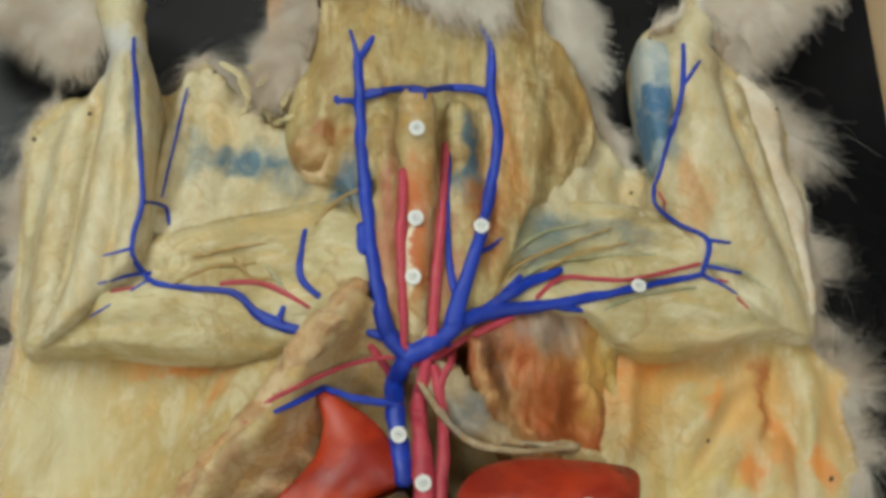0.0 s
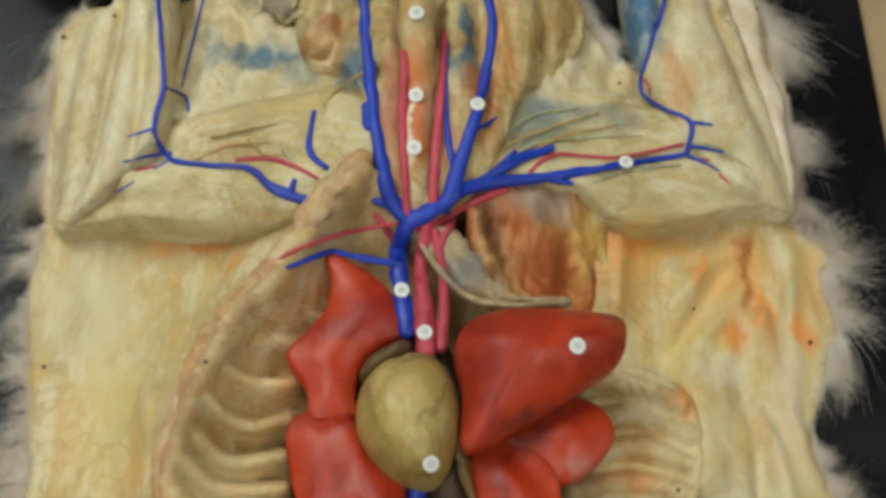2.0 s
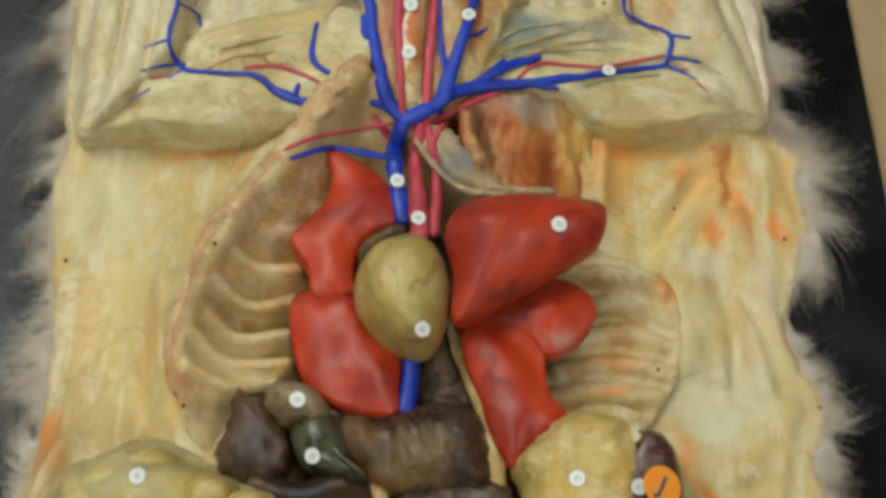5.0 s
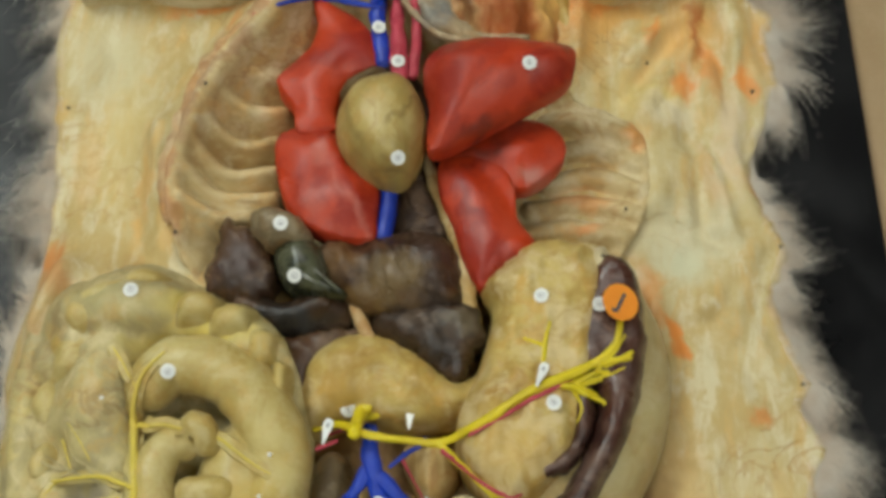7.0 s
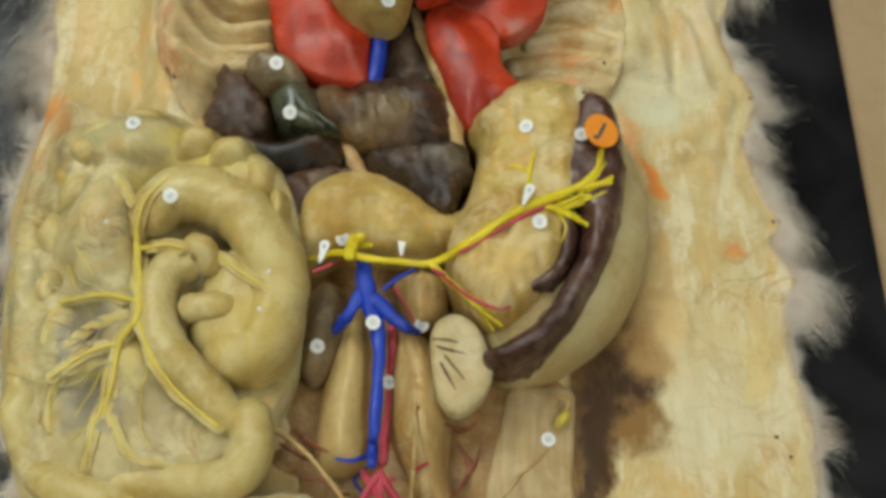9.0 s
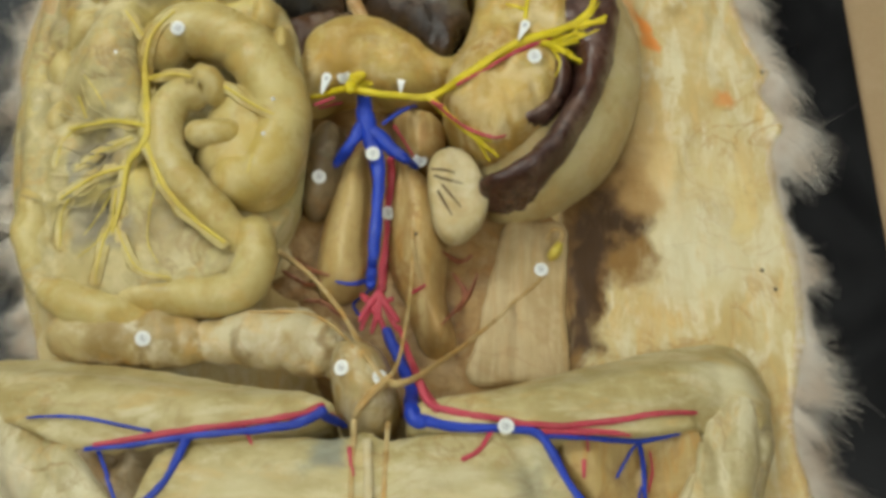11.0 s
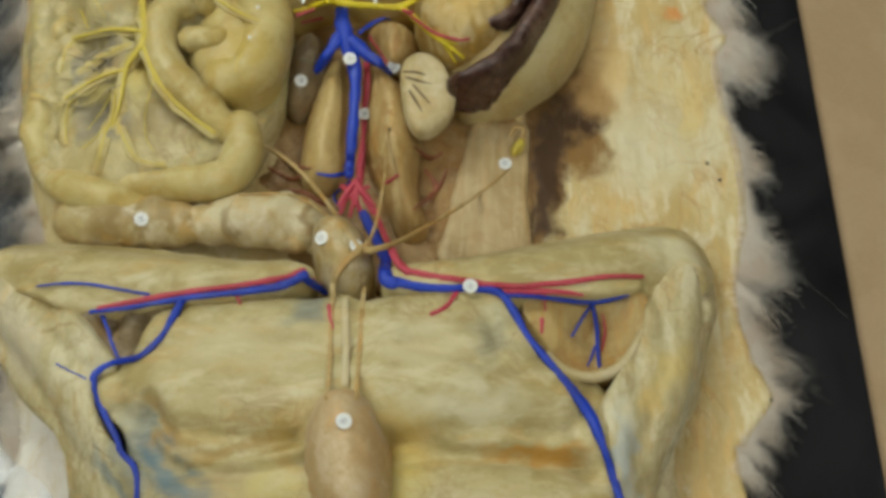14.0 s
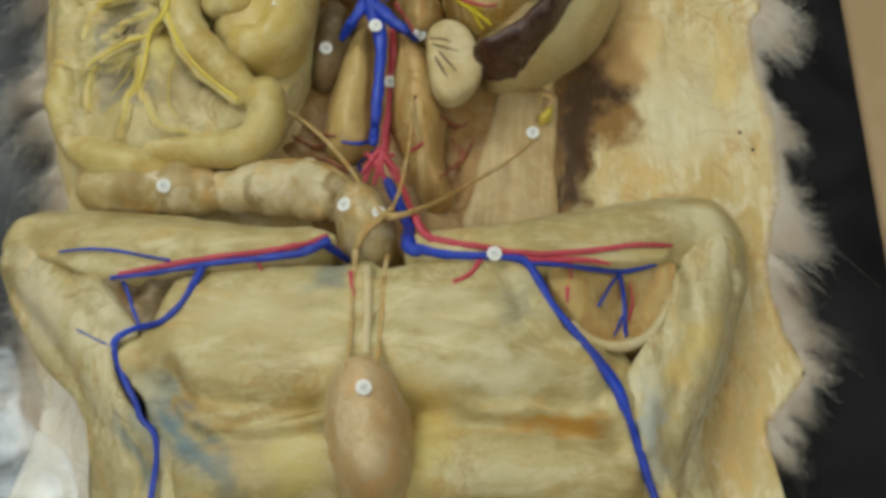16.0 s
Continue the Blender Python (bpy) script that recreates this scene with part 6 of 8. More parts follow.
# ---- pelvis and hind limbs ----
hips = thing("pelvis", "broad skinned olive-cream pelvis and inner thighs", "pelvis")
HIP_BANDS = [([(-71.0, -179.2, 50), (-46.4, -177.1, 53), (-11.8, -175.4, 54)], 13, 9), ([(-69.9, -191.9, 50), (-44.8, -197.8, 55), (-14.8, -200.5, 57)], 19, 15), ([(8.5, -176.4, 54), (30.9, -176.1, 53), (51.6, -179.3, 50)], 14, 9), ([(8.7, -196.5, 57), (36.7, -198.2, 56), (63.0, -200.6, 50)], 19, 15),
    ([(-73.4, -207.4, 46), (-63.9, -217.7, 50), (-43.6, -221.6, 53), (-18.4, -218.9, 54)], 6, 16), ([(14.8, -218.4, 48), (42.5, -216.9, 50), (78.8, -218.0, 46)], 6, 14), ([(9.1, -234.8, 50), (40.3, -233.9, 50), (77.9, -236.7, 44)], 15, 16),
    ([(-59.1, -237.5, 46), (-39.6, -235.1, 48), (-16.2, -233.7, 50)], 14, 14), ([(-82.5, -207.8, 40), (-70.6, -224.7, 42), (-61.6, -238.6, 42)], 9, 9), ([(-89.4, -195.7, 42), (-76.4, -194.8, 46)], 9, 8),
    ([(-10.3, -169.8, 48), (-9.4, -196.5, 51)], 9, 6), ([(-1.0, -169.8, 48), (-1.4, -196.6, 51)], 9, 6), ([(-5.9, -166.5, 48), (-5.2, -204.9, 51)], 7, 6), ([(83.1, -212.0, 46), (84.5, -231.2, 42)], 7, 9)]
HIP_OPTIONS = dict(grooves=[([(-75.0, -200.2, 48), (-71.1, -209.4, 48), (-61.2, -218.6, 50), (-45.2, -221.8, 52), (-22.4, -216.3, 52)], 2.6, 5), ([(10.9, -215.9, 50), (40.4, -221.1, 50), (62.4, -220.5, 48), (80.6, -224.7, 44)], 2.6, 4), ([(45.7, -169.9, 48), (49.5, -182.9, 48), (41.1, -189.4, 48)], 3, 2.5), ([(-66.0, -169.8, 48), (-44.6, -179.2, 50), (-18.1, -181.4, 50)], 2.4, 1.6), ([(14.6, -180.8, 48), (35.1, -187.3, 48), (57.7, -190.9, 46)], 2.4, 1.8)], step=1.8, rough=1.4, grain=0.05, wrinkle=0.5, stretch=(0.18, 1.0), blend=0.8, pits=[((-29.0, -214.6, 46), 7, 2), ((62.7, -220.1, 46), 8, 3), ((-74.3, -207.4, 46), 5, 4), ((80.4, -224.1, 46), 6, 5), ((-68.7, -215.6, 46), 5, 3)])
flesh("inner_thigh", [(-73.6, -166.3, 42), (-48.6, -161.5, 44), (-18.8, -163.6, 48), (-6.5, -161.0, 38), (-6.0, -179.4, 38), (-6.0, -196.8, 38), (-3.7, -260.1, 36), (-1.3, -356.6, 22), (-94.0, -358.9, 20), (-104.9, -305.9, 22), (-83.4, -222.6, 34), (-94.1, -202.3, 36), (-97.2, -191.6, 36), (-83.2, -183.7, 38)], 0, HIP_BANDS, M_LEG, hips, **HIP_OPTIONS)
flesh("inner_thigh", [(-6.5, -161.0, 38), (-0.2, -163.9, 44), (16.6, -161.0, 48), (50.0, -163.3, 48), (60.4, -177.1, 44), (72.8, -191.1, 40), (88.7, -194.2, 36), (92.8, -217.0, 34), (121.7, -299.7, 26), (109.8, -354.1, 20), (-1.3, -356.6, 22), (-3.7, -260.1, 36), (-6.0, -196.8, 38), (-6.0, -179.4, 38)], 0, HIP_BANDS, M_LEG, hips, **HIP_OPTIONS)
leg_l = thing("hind_limb", "skinned cream hind limb bent at the knee", "hind limb", "hind limbs")
flesh("thigh", [(-153.9, -133.1, 10), (-141.1, -126.9, 14), (-114.9, -129.2, 18), (-79.5, -134.9, 24), (-44.8, -142.4, 32), (-23.0, -149.0, 42), (-20.5, -154.9, 44), (-44.3, -162.0, 44), (-67.5, -164.1, 42), (-86.9, -165.9, 38), (-106.4, -165.2, 36), (-128.3, -155.9, 30), (-146.6, -154.2, 20)], 0, [
    ([(-137.1, -145.4, 34), (-110.5, -149.7, 44), (-77.7, -154.7, 48), (-43.9, -157.3, 50), (-23.2, -155.5, 50)], 12, 13), ([(-126.0, -155.6, 38), (-98.7, -160.4, 44), (-69.1, -161.9, 46)], 6, 5), ([(-123.9, -134.4, 24), (-77.6, -140.9, 32)], 6, 6)],
    M_LEG, leg_l, rough=0.8, wrinkle=0.5, stretch=(0.18, 1.1), blend=0.9)
flesh("shin", [(-153.5, -135.6, 10), (-130.8, -148.7, 24), (-109.5, -160.9, 34), (-97.6, -174.8, 38), (-89.7, -186.5, 40), (-97.7, -192.3, 38), (-92.9, -209.2, 38), (-79.9, -223.2, 36), (-69.1, -236.9, 34), (-76.2, -336.9, 22), (-128.4, -339.1, 8), (-106.6, -228.6, 6), (-129.8, -191.8, 8), (-146.7, -163.9, 8)], 0, [
    ([(-138.2, -152.8, 34), (-119.0, -173.3, 40), (-101.5, -195.6, 42), (-87.5, -218.0, 40), (-74.4, -239.2, 36), (-97.8, -331.6, 30)], 11, 12), ([(-110.0, -170.4, 44), (-99.6, -181.3, 44), (-93.3, -187.1, 42)], 6, 5), ([(-136.4, -168.1, 26), (-117.1, -194.0, 30), (-100.5, -216.9, 28), (-86.7, -237.1, 26)], 10, 9),
    ([(-101.5, -195.6, 42), (-89.6, -212.4, 42), (-76.5, -230.2, 40)], 6, 5)],
    M_SHIN, leg_l, rough=1.0, wrinkle=0.7, stretch=(1.0, 0.4), blend=0.9)
# the knee hollow's shade is put into its colour, with the kidney's brown
flesh("hollow", [(-106.3, -166.7, 40), (-90.4, -164.8, 42), (-71.2, -164.9, 44), (-70.7, -170.8, 42), (-76.9, -179.6, 40), (-89.7, -186.1, 40), (-96.8, -177.8, 40)], 10, [([(-88.5, -166.7, 40), (-86.1, -174.8, 38)], 5, 4)], M_ORGAN_AND_SHADE, leg_l, "hollow behind the knee with its shade painted brown", step=1.5, rough=1.6, wrinkle=1.0, pits=[((-81.7, -174.5, 34), 6, 9), ((-92.8, -167.8, 34), 5, 8)])
leg_r = thing("hind_limb", "skinned cream hind limb bent at the knee with a grey tendon", "hind limb", "hind limbs")
flesh("thigh", [(9.2, -158.8, 48), (11.2, -150.3, 44), (36.0, -144.3, 38), (65.9, -132.6, 26), (97.0, -122.6, 18), (121.8, -117.4, 12), (135.3, -121.3, 8), (139.7, -140.1, 8), (125.7, -159.2, 20), (110.6, -156.1, 30), (91.7, -159.2, 38), (69.6, -160.5, 42), (48.1, -163.6, 46)], -2, [
    ([(10.2, -157.4, 50), (35.4, -155.5, 50), (65.1, -151.3, 49), (96.1, -143.9, 44), (119.8, -138.8, 36)], 12, 13), ([(52.2, -159.9, 48), (77.9, -157.5, 46), (100.0, -154.1, 42)], 6, 5), ([(118.8, -137.6, 36), (125.1, -146.0, 34), (128.3, -156.1, 30)], 9, 9)],
    M_LEG, leg_r, rough=0.8, wrinkle=0.5, stretch=(0.18, 1.1), blend=0.9)
flesh("shin", [(109.3, -154.6, 26), (132.8, -128.7, 16), (139.7, -140.1, 8), (140.0, -153.1, 7), (132.7, -173.4, 7), (126.1, -196.6, 7), (116.0, -223.2, 7), (140.2, -300.5, 8), (136.3, -338.0, 8), (98.4, -338.2, 20), (91.2, -236.0, 36), (89.0, -218.0, 38), (86.9, -201.2, 38), (96.3, -186.1, 38), (105.3, -169.9, 36)], -4, [
    ([(121.3, -146.9, 36), (118.0, -166.0, 38), (110.5, -192.6, 38), (99.6, -217.6, 36), (93.4, -237.5, 34), (117.3, -326.3, 30)], 11, 12), ([(95.6, -187.4, 42), (92.2, -206.6, 42), (91.1, -223.2, 42)], 6, 4), ([(130.2, -158.5, 30), (123.1, -180.6, 28), (114.8, -206.4, 26), (106.0, -229.3, 24)], 6, 7),
    ([(105.8, -166.8, 40), (104.5, -184.6, 40), (96.6, -206.1, 40)], 7, 5)],
    M_SHIN, leg_r, rough=1.0, wrinkle=0.7, stretch=(1.2, 0.25), blend=0.9)
tube("tendon", [(128.9, -166.2, 26), (120.3, -193.3, 26), (110.2, -214.7, 25), (101.5, -233.4, 24)], [3, 4, 4.5, 5], M_TENDON, leg_r, "grey smooth tendon", sides=12)
flesh("hollow", [(59.0, -163.1, 42), (74.0, -160.4, 42), (93.5, -159.6, 40), (107.0, -157.0, 38), (105.1, -172.1, 36), (94.2, -187.2, 38), (81.0, -191.5, 40), (70.1, -181.2, 40)], 10, [([(70.6, -169.1, 40), (73.6, -177.3, 38)], 6, 5)], M_PSOAS, leg_r, "olive hollow of the inner thigh", step=1.5, rough=1.2, wrinkle=0.8, pits=[((87.6, -170.6, 32), 12, 16)])
tube("rim_tendon", [(67.7, -182.6, 42), (74.8, -189.2, 41), (85.1, -191.0, 41), (96.0, -185.7, 40), (104.1, -172.8, 38)], [1.4, 2, 2.2, 2, 1.4], M_KIDNEY, leg_r, "white tendon along the hollow", seed=9)
sac = thing("sac", "smooth tan oval sac between the thighs", "sac")
relief("sac_body", [(-15.2, -200.2, 46), (-19.9, -209.0, 44), (-21.1, -220.6, 42), (-19.5, -231.5, 42), (-16.3, -241.3, 42), (-11.7, -248.9, 42), (-2.2, -252.1, 42), (8.1, -248.4, 42), (12.0, -237.1, 42), (11.6, -224.4, 42), (8.7, -213.8, 44), (4.2, -203.2, 46), (-2.3, -198.1, 48), (-9.8, -198.1, 48)], 20, 71, 17, M_SAC, sac, step=1.8, rough=0.6)

GROUND += [o for t in (gut, colon, windpipe) for o in t.children]

# ---- injected vessels ----


BED = Laid(GROUND)


def laid_line(pts, r, steps=5, sink=0.1):
    """A smooth line through pts, laid on the flesh; it bridges gaps and never jumps."""
    line = smooth_line(pts, steps)
    put = np.array([BED.put(p)[0] for p in line])
    if len(put) > 4:
        z = put[:, 2]
        top = np.array([max(z[max(k - 1, 0):k + 2]) for k in range(len(z))])
        pad = np.r_[top[0], top[0], top, top[-1], top[-1]]
        flat = sum(pad[k:k + len(z)] for k in range(5)) / 5
        lift = np.maximum(flat, z) - z
        put = put + lift[:, None] * np.array((0, -0.47 / 0.88, 1.0)) 
    put[:, 2] += r * sink
    return [tuple(p) for p in put]


def vessels(name, label, mat, runs, group="vessels", laid=True):
    t = thing(name, label, "vessel", group)
    for n, (pts, r) in enumerate(runs):
        mean = sum(r) / len(r) if isinstance(r, list) else r
        if laid:
            full = (0.92 * np.interp(np.linspace(0, 1, 24), np.linspace(0, 1, len(r)), r)).tolist() if isinstance(r, list) else r
            tube("branch" if n else "trunk", laid_line(pts, mean), full, mat, t, sides=12, wobble=0.2, seed=n, steps=2, flat=0.75)
        else:
            tube("branch" if n else "trunk", pts, r, mat, t, sides=10, wobble=0.1, seed=n)
    return t


vessels("vein", "bright blue neck veins joining into one trunk", M_BLUE, [
    ([(-30.6, 280.5, 46), (-29.6, 262.0, 46), (-26.8, 229.3, 45), (-23.2, 200.3, 44), (-19.7, 182.6, 43), (-16.5, 174.7, 42), (-11.4, 168.6, 42)], [1.9, 2.2, 2.5, 2.8, 3.2, 3.6, 3.6]),
    ([(-33.7, 291.1, 48), (-31.9, 284.1, 48), (-30.5, 278.2, 48)], [0.6, 1, 1.4]), ([(-25.4, 288.6, 48), (-27.4, 284.3, 48), (-30.5, 278.2, 48)], [1, 1.6, 1.6]),
    ([(14.5, 296.2, 46), (18.2, 285.3, 46), (18.3, 267.3, 46), (20.7, 253.0, 45), (18.0, 230.8, 45), (14.3, 215.6, 44), (10.2, 201.3, 44), (5.8, 186.2, 43), (4.3, 178.6, 42), (-3.1, 173.1, 42), (-11.4, 168.2, 42)], [1.2, 1.6, 2, 2.2, 2.3, 2.5, 2.6, 3.2, 3.8, 3.6, 3.6]),
    ([(-29.5, 262.3, 50), (-18.5, 265.9, 50), (-6.2, 265.9, 50), (6.0, 267.7, 50), (18.4, 265.4, 50)], [1.8, 1.8, 1.6, 1.6, 1.8]), ([(-38.3, 262.8, 46), (-29.6, 263.0, 46)], [1.2, 1.6]), ([(-38.2, 262.3, 50), (-37.3, 259.7, 50)], 0.9),
    ([(2.6, 242.5, 47), (2.1, 218.7, 47), (3.3, 198.4, 46), (6.5, 186.0, 44)], [0.9, 1.1, 1.4, 1.8]), ([(-24.2, 176.5, 42), (-16.9, 174.7, 42)], [1.6, 2.4]), ([(-6.8, 264.8, 52), (-6.7, 261.6, 52)], [1, 0.6]),
    ([(-10.6, 170.9, 42), (-13.8, 161.0, 41), (-15.1, 152.6, 40), (-13.7, 140.0, 40), (-11.7, 126.6, 40)], [3.2, 3.4, 3.6, 3.6, 3.4]), ([(2.4, 175.5, 42), (2.8, 172.0, 42)], [2, 1.4]),
    ([(-27.3, 214.7, 44), (-26.5, 206.1, 44)], 2.4)])
vessels("vein", "blue vein running along the arm from the neck", M_BLUE, [
    ([(4.4, 179.5, 42), (16.3, 185.3, 40), (36.3, 188.4, 38), (53.2, 193.4, 34), (72.7, 200.2, 28), (88.5, 204.1, 26), (98.1, 206.1, 26)], [3.4, 3, 2.4, 1.9, 1.5, 1.3, 1.1]),
    ([(14.4, 185.1, 39), (28.6, 195.6, 38), (43.5, 202.5, 36)], [2.4, 2.4, 1.6]), ([(20.5, 190.2, 38), (28.4, 200.4, 37)], [1.6, 1.2]), ([(41.7, 189.3, 36), (50.6, 188.6, 34)], [1.6, 1.0]),
    ([(97.8, 205.7, 27), (99.9, 219.6, 27), (87.9, 225.4, 30), (82.8, 235.8, 30), (87.2, 253.5, 32), (92.5, 269.0, 32), (95.3, 286.0, 32), (96.3, 299.8, 32)], [1.1, 1.1, 1, 1, 1, 1.1, 1.2, 1.1]),
    ([(99.0, 218.2, 30), (108.4, 217.2, 30)], [0.9, 0.6]), ([(98.3, 208.9, 28), (111.6, 206.1, 28)], [0.9, 0.6]), ([(97.7, 205.3, 27), (103.8, 202.3, 27), (109.8, 198.3, 27)], [0.9, 0.8, 0.4]), ([(95.1, 281.8, 33), (102.1, 292.1, 33)], [1, 0.6]),
    ([(12.0, 204.7, 46), (17.9, 207.0, 46), (21.9, 210.2, 46)], [1, 0.8, 0.4])])
vessels("vein", "blue vein bending through the elbow of the arm", M_BLUE, [
    ([(-114.2, 287.7, 44), (-111.1, 269.1, 44), (-107.4, 244.6, 44), (-104.7, 223.4, 43), (-107.1, 209.8, 40), (-105.7, 200.2, 38), (-100.4, 194.2, 37), (-87.1, 192.2, 38), (-71.3, 189.8, 40), (-63.0, 181.9, 42), (-55.1, 177.0, 43), (-48.3, 175.1, 44)], [0.7, 1.1, 1.1, 1.1, 1, 1.1, 1.2, 1.2, 1.4, 2, 2.4, 1.9]),
    ([(-104.4, 222.8, 42), (-99.0, 221.4, 38), (-96.9, 217.1, 34)], [0.9, 0.8, 0.6]), ([(-107.5, 206.0, 40), (-117.4, 202.5, 40)], [0.7, 0.4]), ([(-101.8, 196.6, 38), (-110.4, 195.2, 38), (-118.8, 192.5, 38)], [0.9, 0.7, 0.4]),
    ([(-101.9, 194.9, 37), (-107.8, 190.3, 37)], [0.6, 0.4]), ([(-55.4, 176.9, 44), (-53.8, 183.4, 44)], [1.4, 1.1]), ([(-47.3, 211.3, 46), (-48.5, 195.6, 45), (-41.7, 188.6, 44)], [1, 1.5, 1.3]),
    ([(-114.2, 184.8, 38), (-121.3, 179.6, 38)], [0.4, 0.4]), ([(-96.0, 272.7, 34), (-98.5, 249.1, 30), (-100.5, 230.1, 30)], [0.5, 0.5, 0.5])])
vessels("vein", "thin blue vein crossing to the rib edge", M_BLUE, [([(-13.9, 151.4, 42), (-20.6, 152.6, 42), (-35.9, 153.3, 46), (-42.4, 153.1, 46), (-54.0, 147.7, 48)], [1.4, 1.4, 1.3, 1.2, 0.9])])
vessels("artery", "rose-red neck arteries beside the windpipe", M_RED, [
    ([(-13.5, 235.3, 47), (-13.9, 210.2, 46), (-12.8, 182.5, 44), (-11.8, 167.4, 42)], [2.2, 2, 1.6, 1.5]), ([(1.6, 244.8, 49), (0.4, 224.2, 49), (-1.3, 200.2, 46), (-2.6, 176.8, 44), (-3.3, 167.6, 42)], [1.4, 1.7, 1.9, 1.8, 1.6]),
    ([(-4.3, 168.4, 40), (-6.9, 153.3, 39), (-6.0, 138.2, 39), (-4.9, 119.0, 41)], [2, 3, 3.6, 4.2]), ([(-2.0, 165.8, 40), (0.9, 150.9, 39), (1.2, 135.8, 39), (0.2, 120.8, 40)], [1.8, 2, 2.2, 2.6])])
vessels("artery", "rose-red artery branching towards the arm", M_RED, [
    ([(-14.8, 164.9, 40), (-1.4, 167.7, 42), (10.2, 175.3, 41), (25.3, 184.0, 38)], [1.2, 1.8, 1.8, 1.2]), ([(34.4, 191.2, 38), (44.9, 199.2, 37), (68.7, 202.0, 30), (96.7, 209.3, 28)], [0.8, 1, 0.9, 0.7]),
    ([(-23.5, 171.6, 40), (-18.5, 163.9, 40), (-16.2, 158.2, 40)], [1.4, 1.6, 1.4]), ([(-0.3, 158.6, 40), (1.6, 164.4, 40), (5.4, 169.3, 40)], [1.6, 1.6, 1.4]), ([(81.2, 235.2, 34), (84.0, 229.8, 34), (86.8, 225.4, 34)], [0.5, 0.6, 0.4]),
    ([(100.5, 202.9, 28), (106.6, 202.6, 28)], 0.5), ([(109.9, 197.4, 26), (113.8, 193.2, 26)], [0.7, 0.4])])
vessels("artery", "thin rose-red arteries over the shoulder and ribs", M_RED, [
    ([(-12.1, 168.3, 42), (-25.4, 164.1, 44), (-42.3, 156.8, 50), (-55.1, 151.0, 50), (-63.5, 143.3, 48)], [1, 0.9, 0.9, 0.8, 0.6]), ([(-75.9, 191.6, 43), (-65.4, 192.5, 43), (-55.6, 189.8, 44), (-44.8, 183.4, 45)], [0.9, 0.9, 1, 0.6]),
    ([(-58.7, 195.4, 44), (-53.6, 189.4, 44)], [0.5, 0.6]), ([(-114.6, 189.2, 38), (-107.1, 191.0, 38)], [0.9, 0.6])])
vessels("vein", "thick blue vein below the heart", M_BLUE, [([(-7.6, 79.1, 34), (-7.9, 66.3, 34), (-10.0, 53.3, 33)], [3.6, 3.4, 3.6])], laid=False)
vessels("vein", "forked blue vein between the loin muscles", M_BLUE, [
    ([(-12.8, -21.5, 28), (-11.1, -32.2, 27), (-8.4, -42.4, 25), (-6.1, -52.4, 23), (-6.4, -70.9, 22), (-7.4, -88.8, 21), (-8.0, -98.6, 21)], [3.4, 3.6, 3.4, 2.6, 2.5, 2.4, 2]),
    ([(-12.1, -33.3, 27), (-17.6, -42.6, 25), (-23.3, -49.6, 23)], [2.8, 2.6, 2]), ([(-8.8, -36.6, 27), (0.7, -45.5, 27), (8.5, -52.2, 27)], [3, 2.8, 1.6]),
    ([(-4.7, -32.9, 26), (1.6, -28.0, 27), (7.9, -24.4, 26)], [0.7, 1, 0.8]), ([(-8.0, -97.9, 22), (-15.0, -99.3, 22), (-21.2, -97.2, 20)], [1.2, 0.9, 0.6]), ([(-8.1, -101.5, 20), (-14.8, -107.9, 20), (-11.2, -114.3, 20)], [0.8, 0.6, 0.6]),
    ([(-1.8, -116.9, 24), (3.4, -129.2, 28), (7.7, -141.4, 34), (8.4, -150.9, 40), (11.5, -155.7, 46)], [1.8, 2.4, 2.8, 3, 2.8])])
vessels("artery", "rose-red artery forking at the pelvis", M_RED, [
    ([(-1.3, -47.7, 25), (-1.8, -70.8, 22), (-3.3, -90.5, 20), (-4.5, -102.2, 20)], [1.6, 1.9, 2, 2]), ([(-4.5, -101.3, 22), (-9.0, -107.6, 22), (-11.6, -112.7, 22)], [1.6, 1.2, 0.8]), ([(-4.5, -102.6, 22), (-1.0, -107.7, 22), (2.6, -112.7, 22)], [1.6, 1.4, 1]),
    ([(-4.5, -103.9, 22), (-4.3, -112.7, 22)], [1.2, 0.8]), ([(7.1, -103.7, 24), (12.2, -99.9, 24)], [0.6, 0.8]), ([(2.8, -116.0, 26), (9.8, -136.7, 34), (16.5, -150.3, 44)], [1, 1.4, 1.8]),
    ([(-0.5, -34.7, 28), (4.9, -42.9, 27), (8.1, -49.2, 27)], [0.8, 0.7, 0.5]), ([(-30.6, -24.6, 24), (-22.1, -22.2, 24)], [0.9, 0.7]),
    ([(-5.4, -102.9, 21), (-9.3, -110.0, 21), (-11.0, -115.7, 21)], [1.5, 1.2, 0.8]), ([(-5.0, -103.7, 21), (-5.7, -110.6, 21), (-7.2, -117.0, 21)], [1.5, 1.2, 0.8]), ([(-3.8, -103.7, 21), (-0.6, -110.0, 21), (2.1, -115.8, 21)], [1.5, 1.2, 0.8]), ([(-11.1, -103.7, 21), (-5.4, -105.0, 21), (0.3, -103.7, 21)], [1.5, 1.2, 0.8]), ([(-6.8, -107.5, 21), (-3.6, -112.7, 21), (-1.9, -118.2, 21)], [1.5, 1.2, 0.8])])
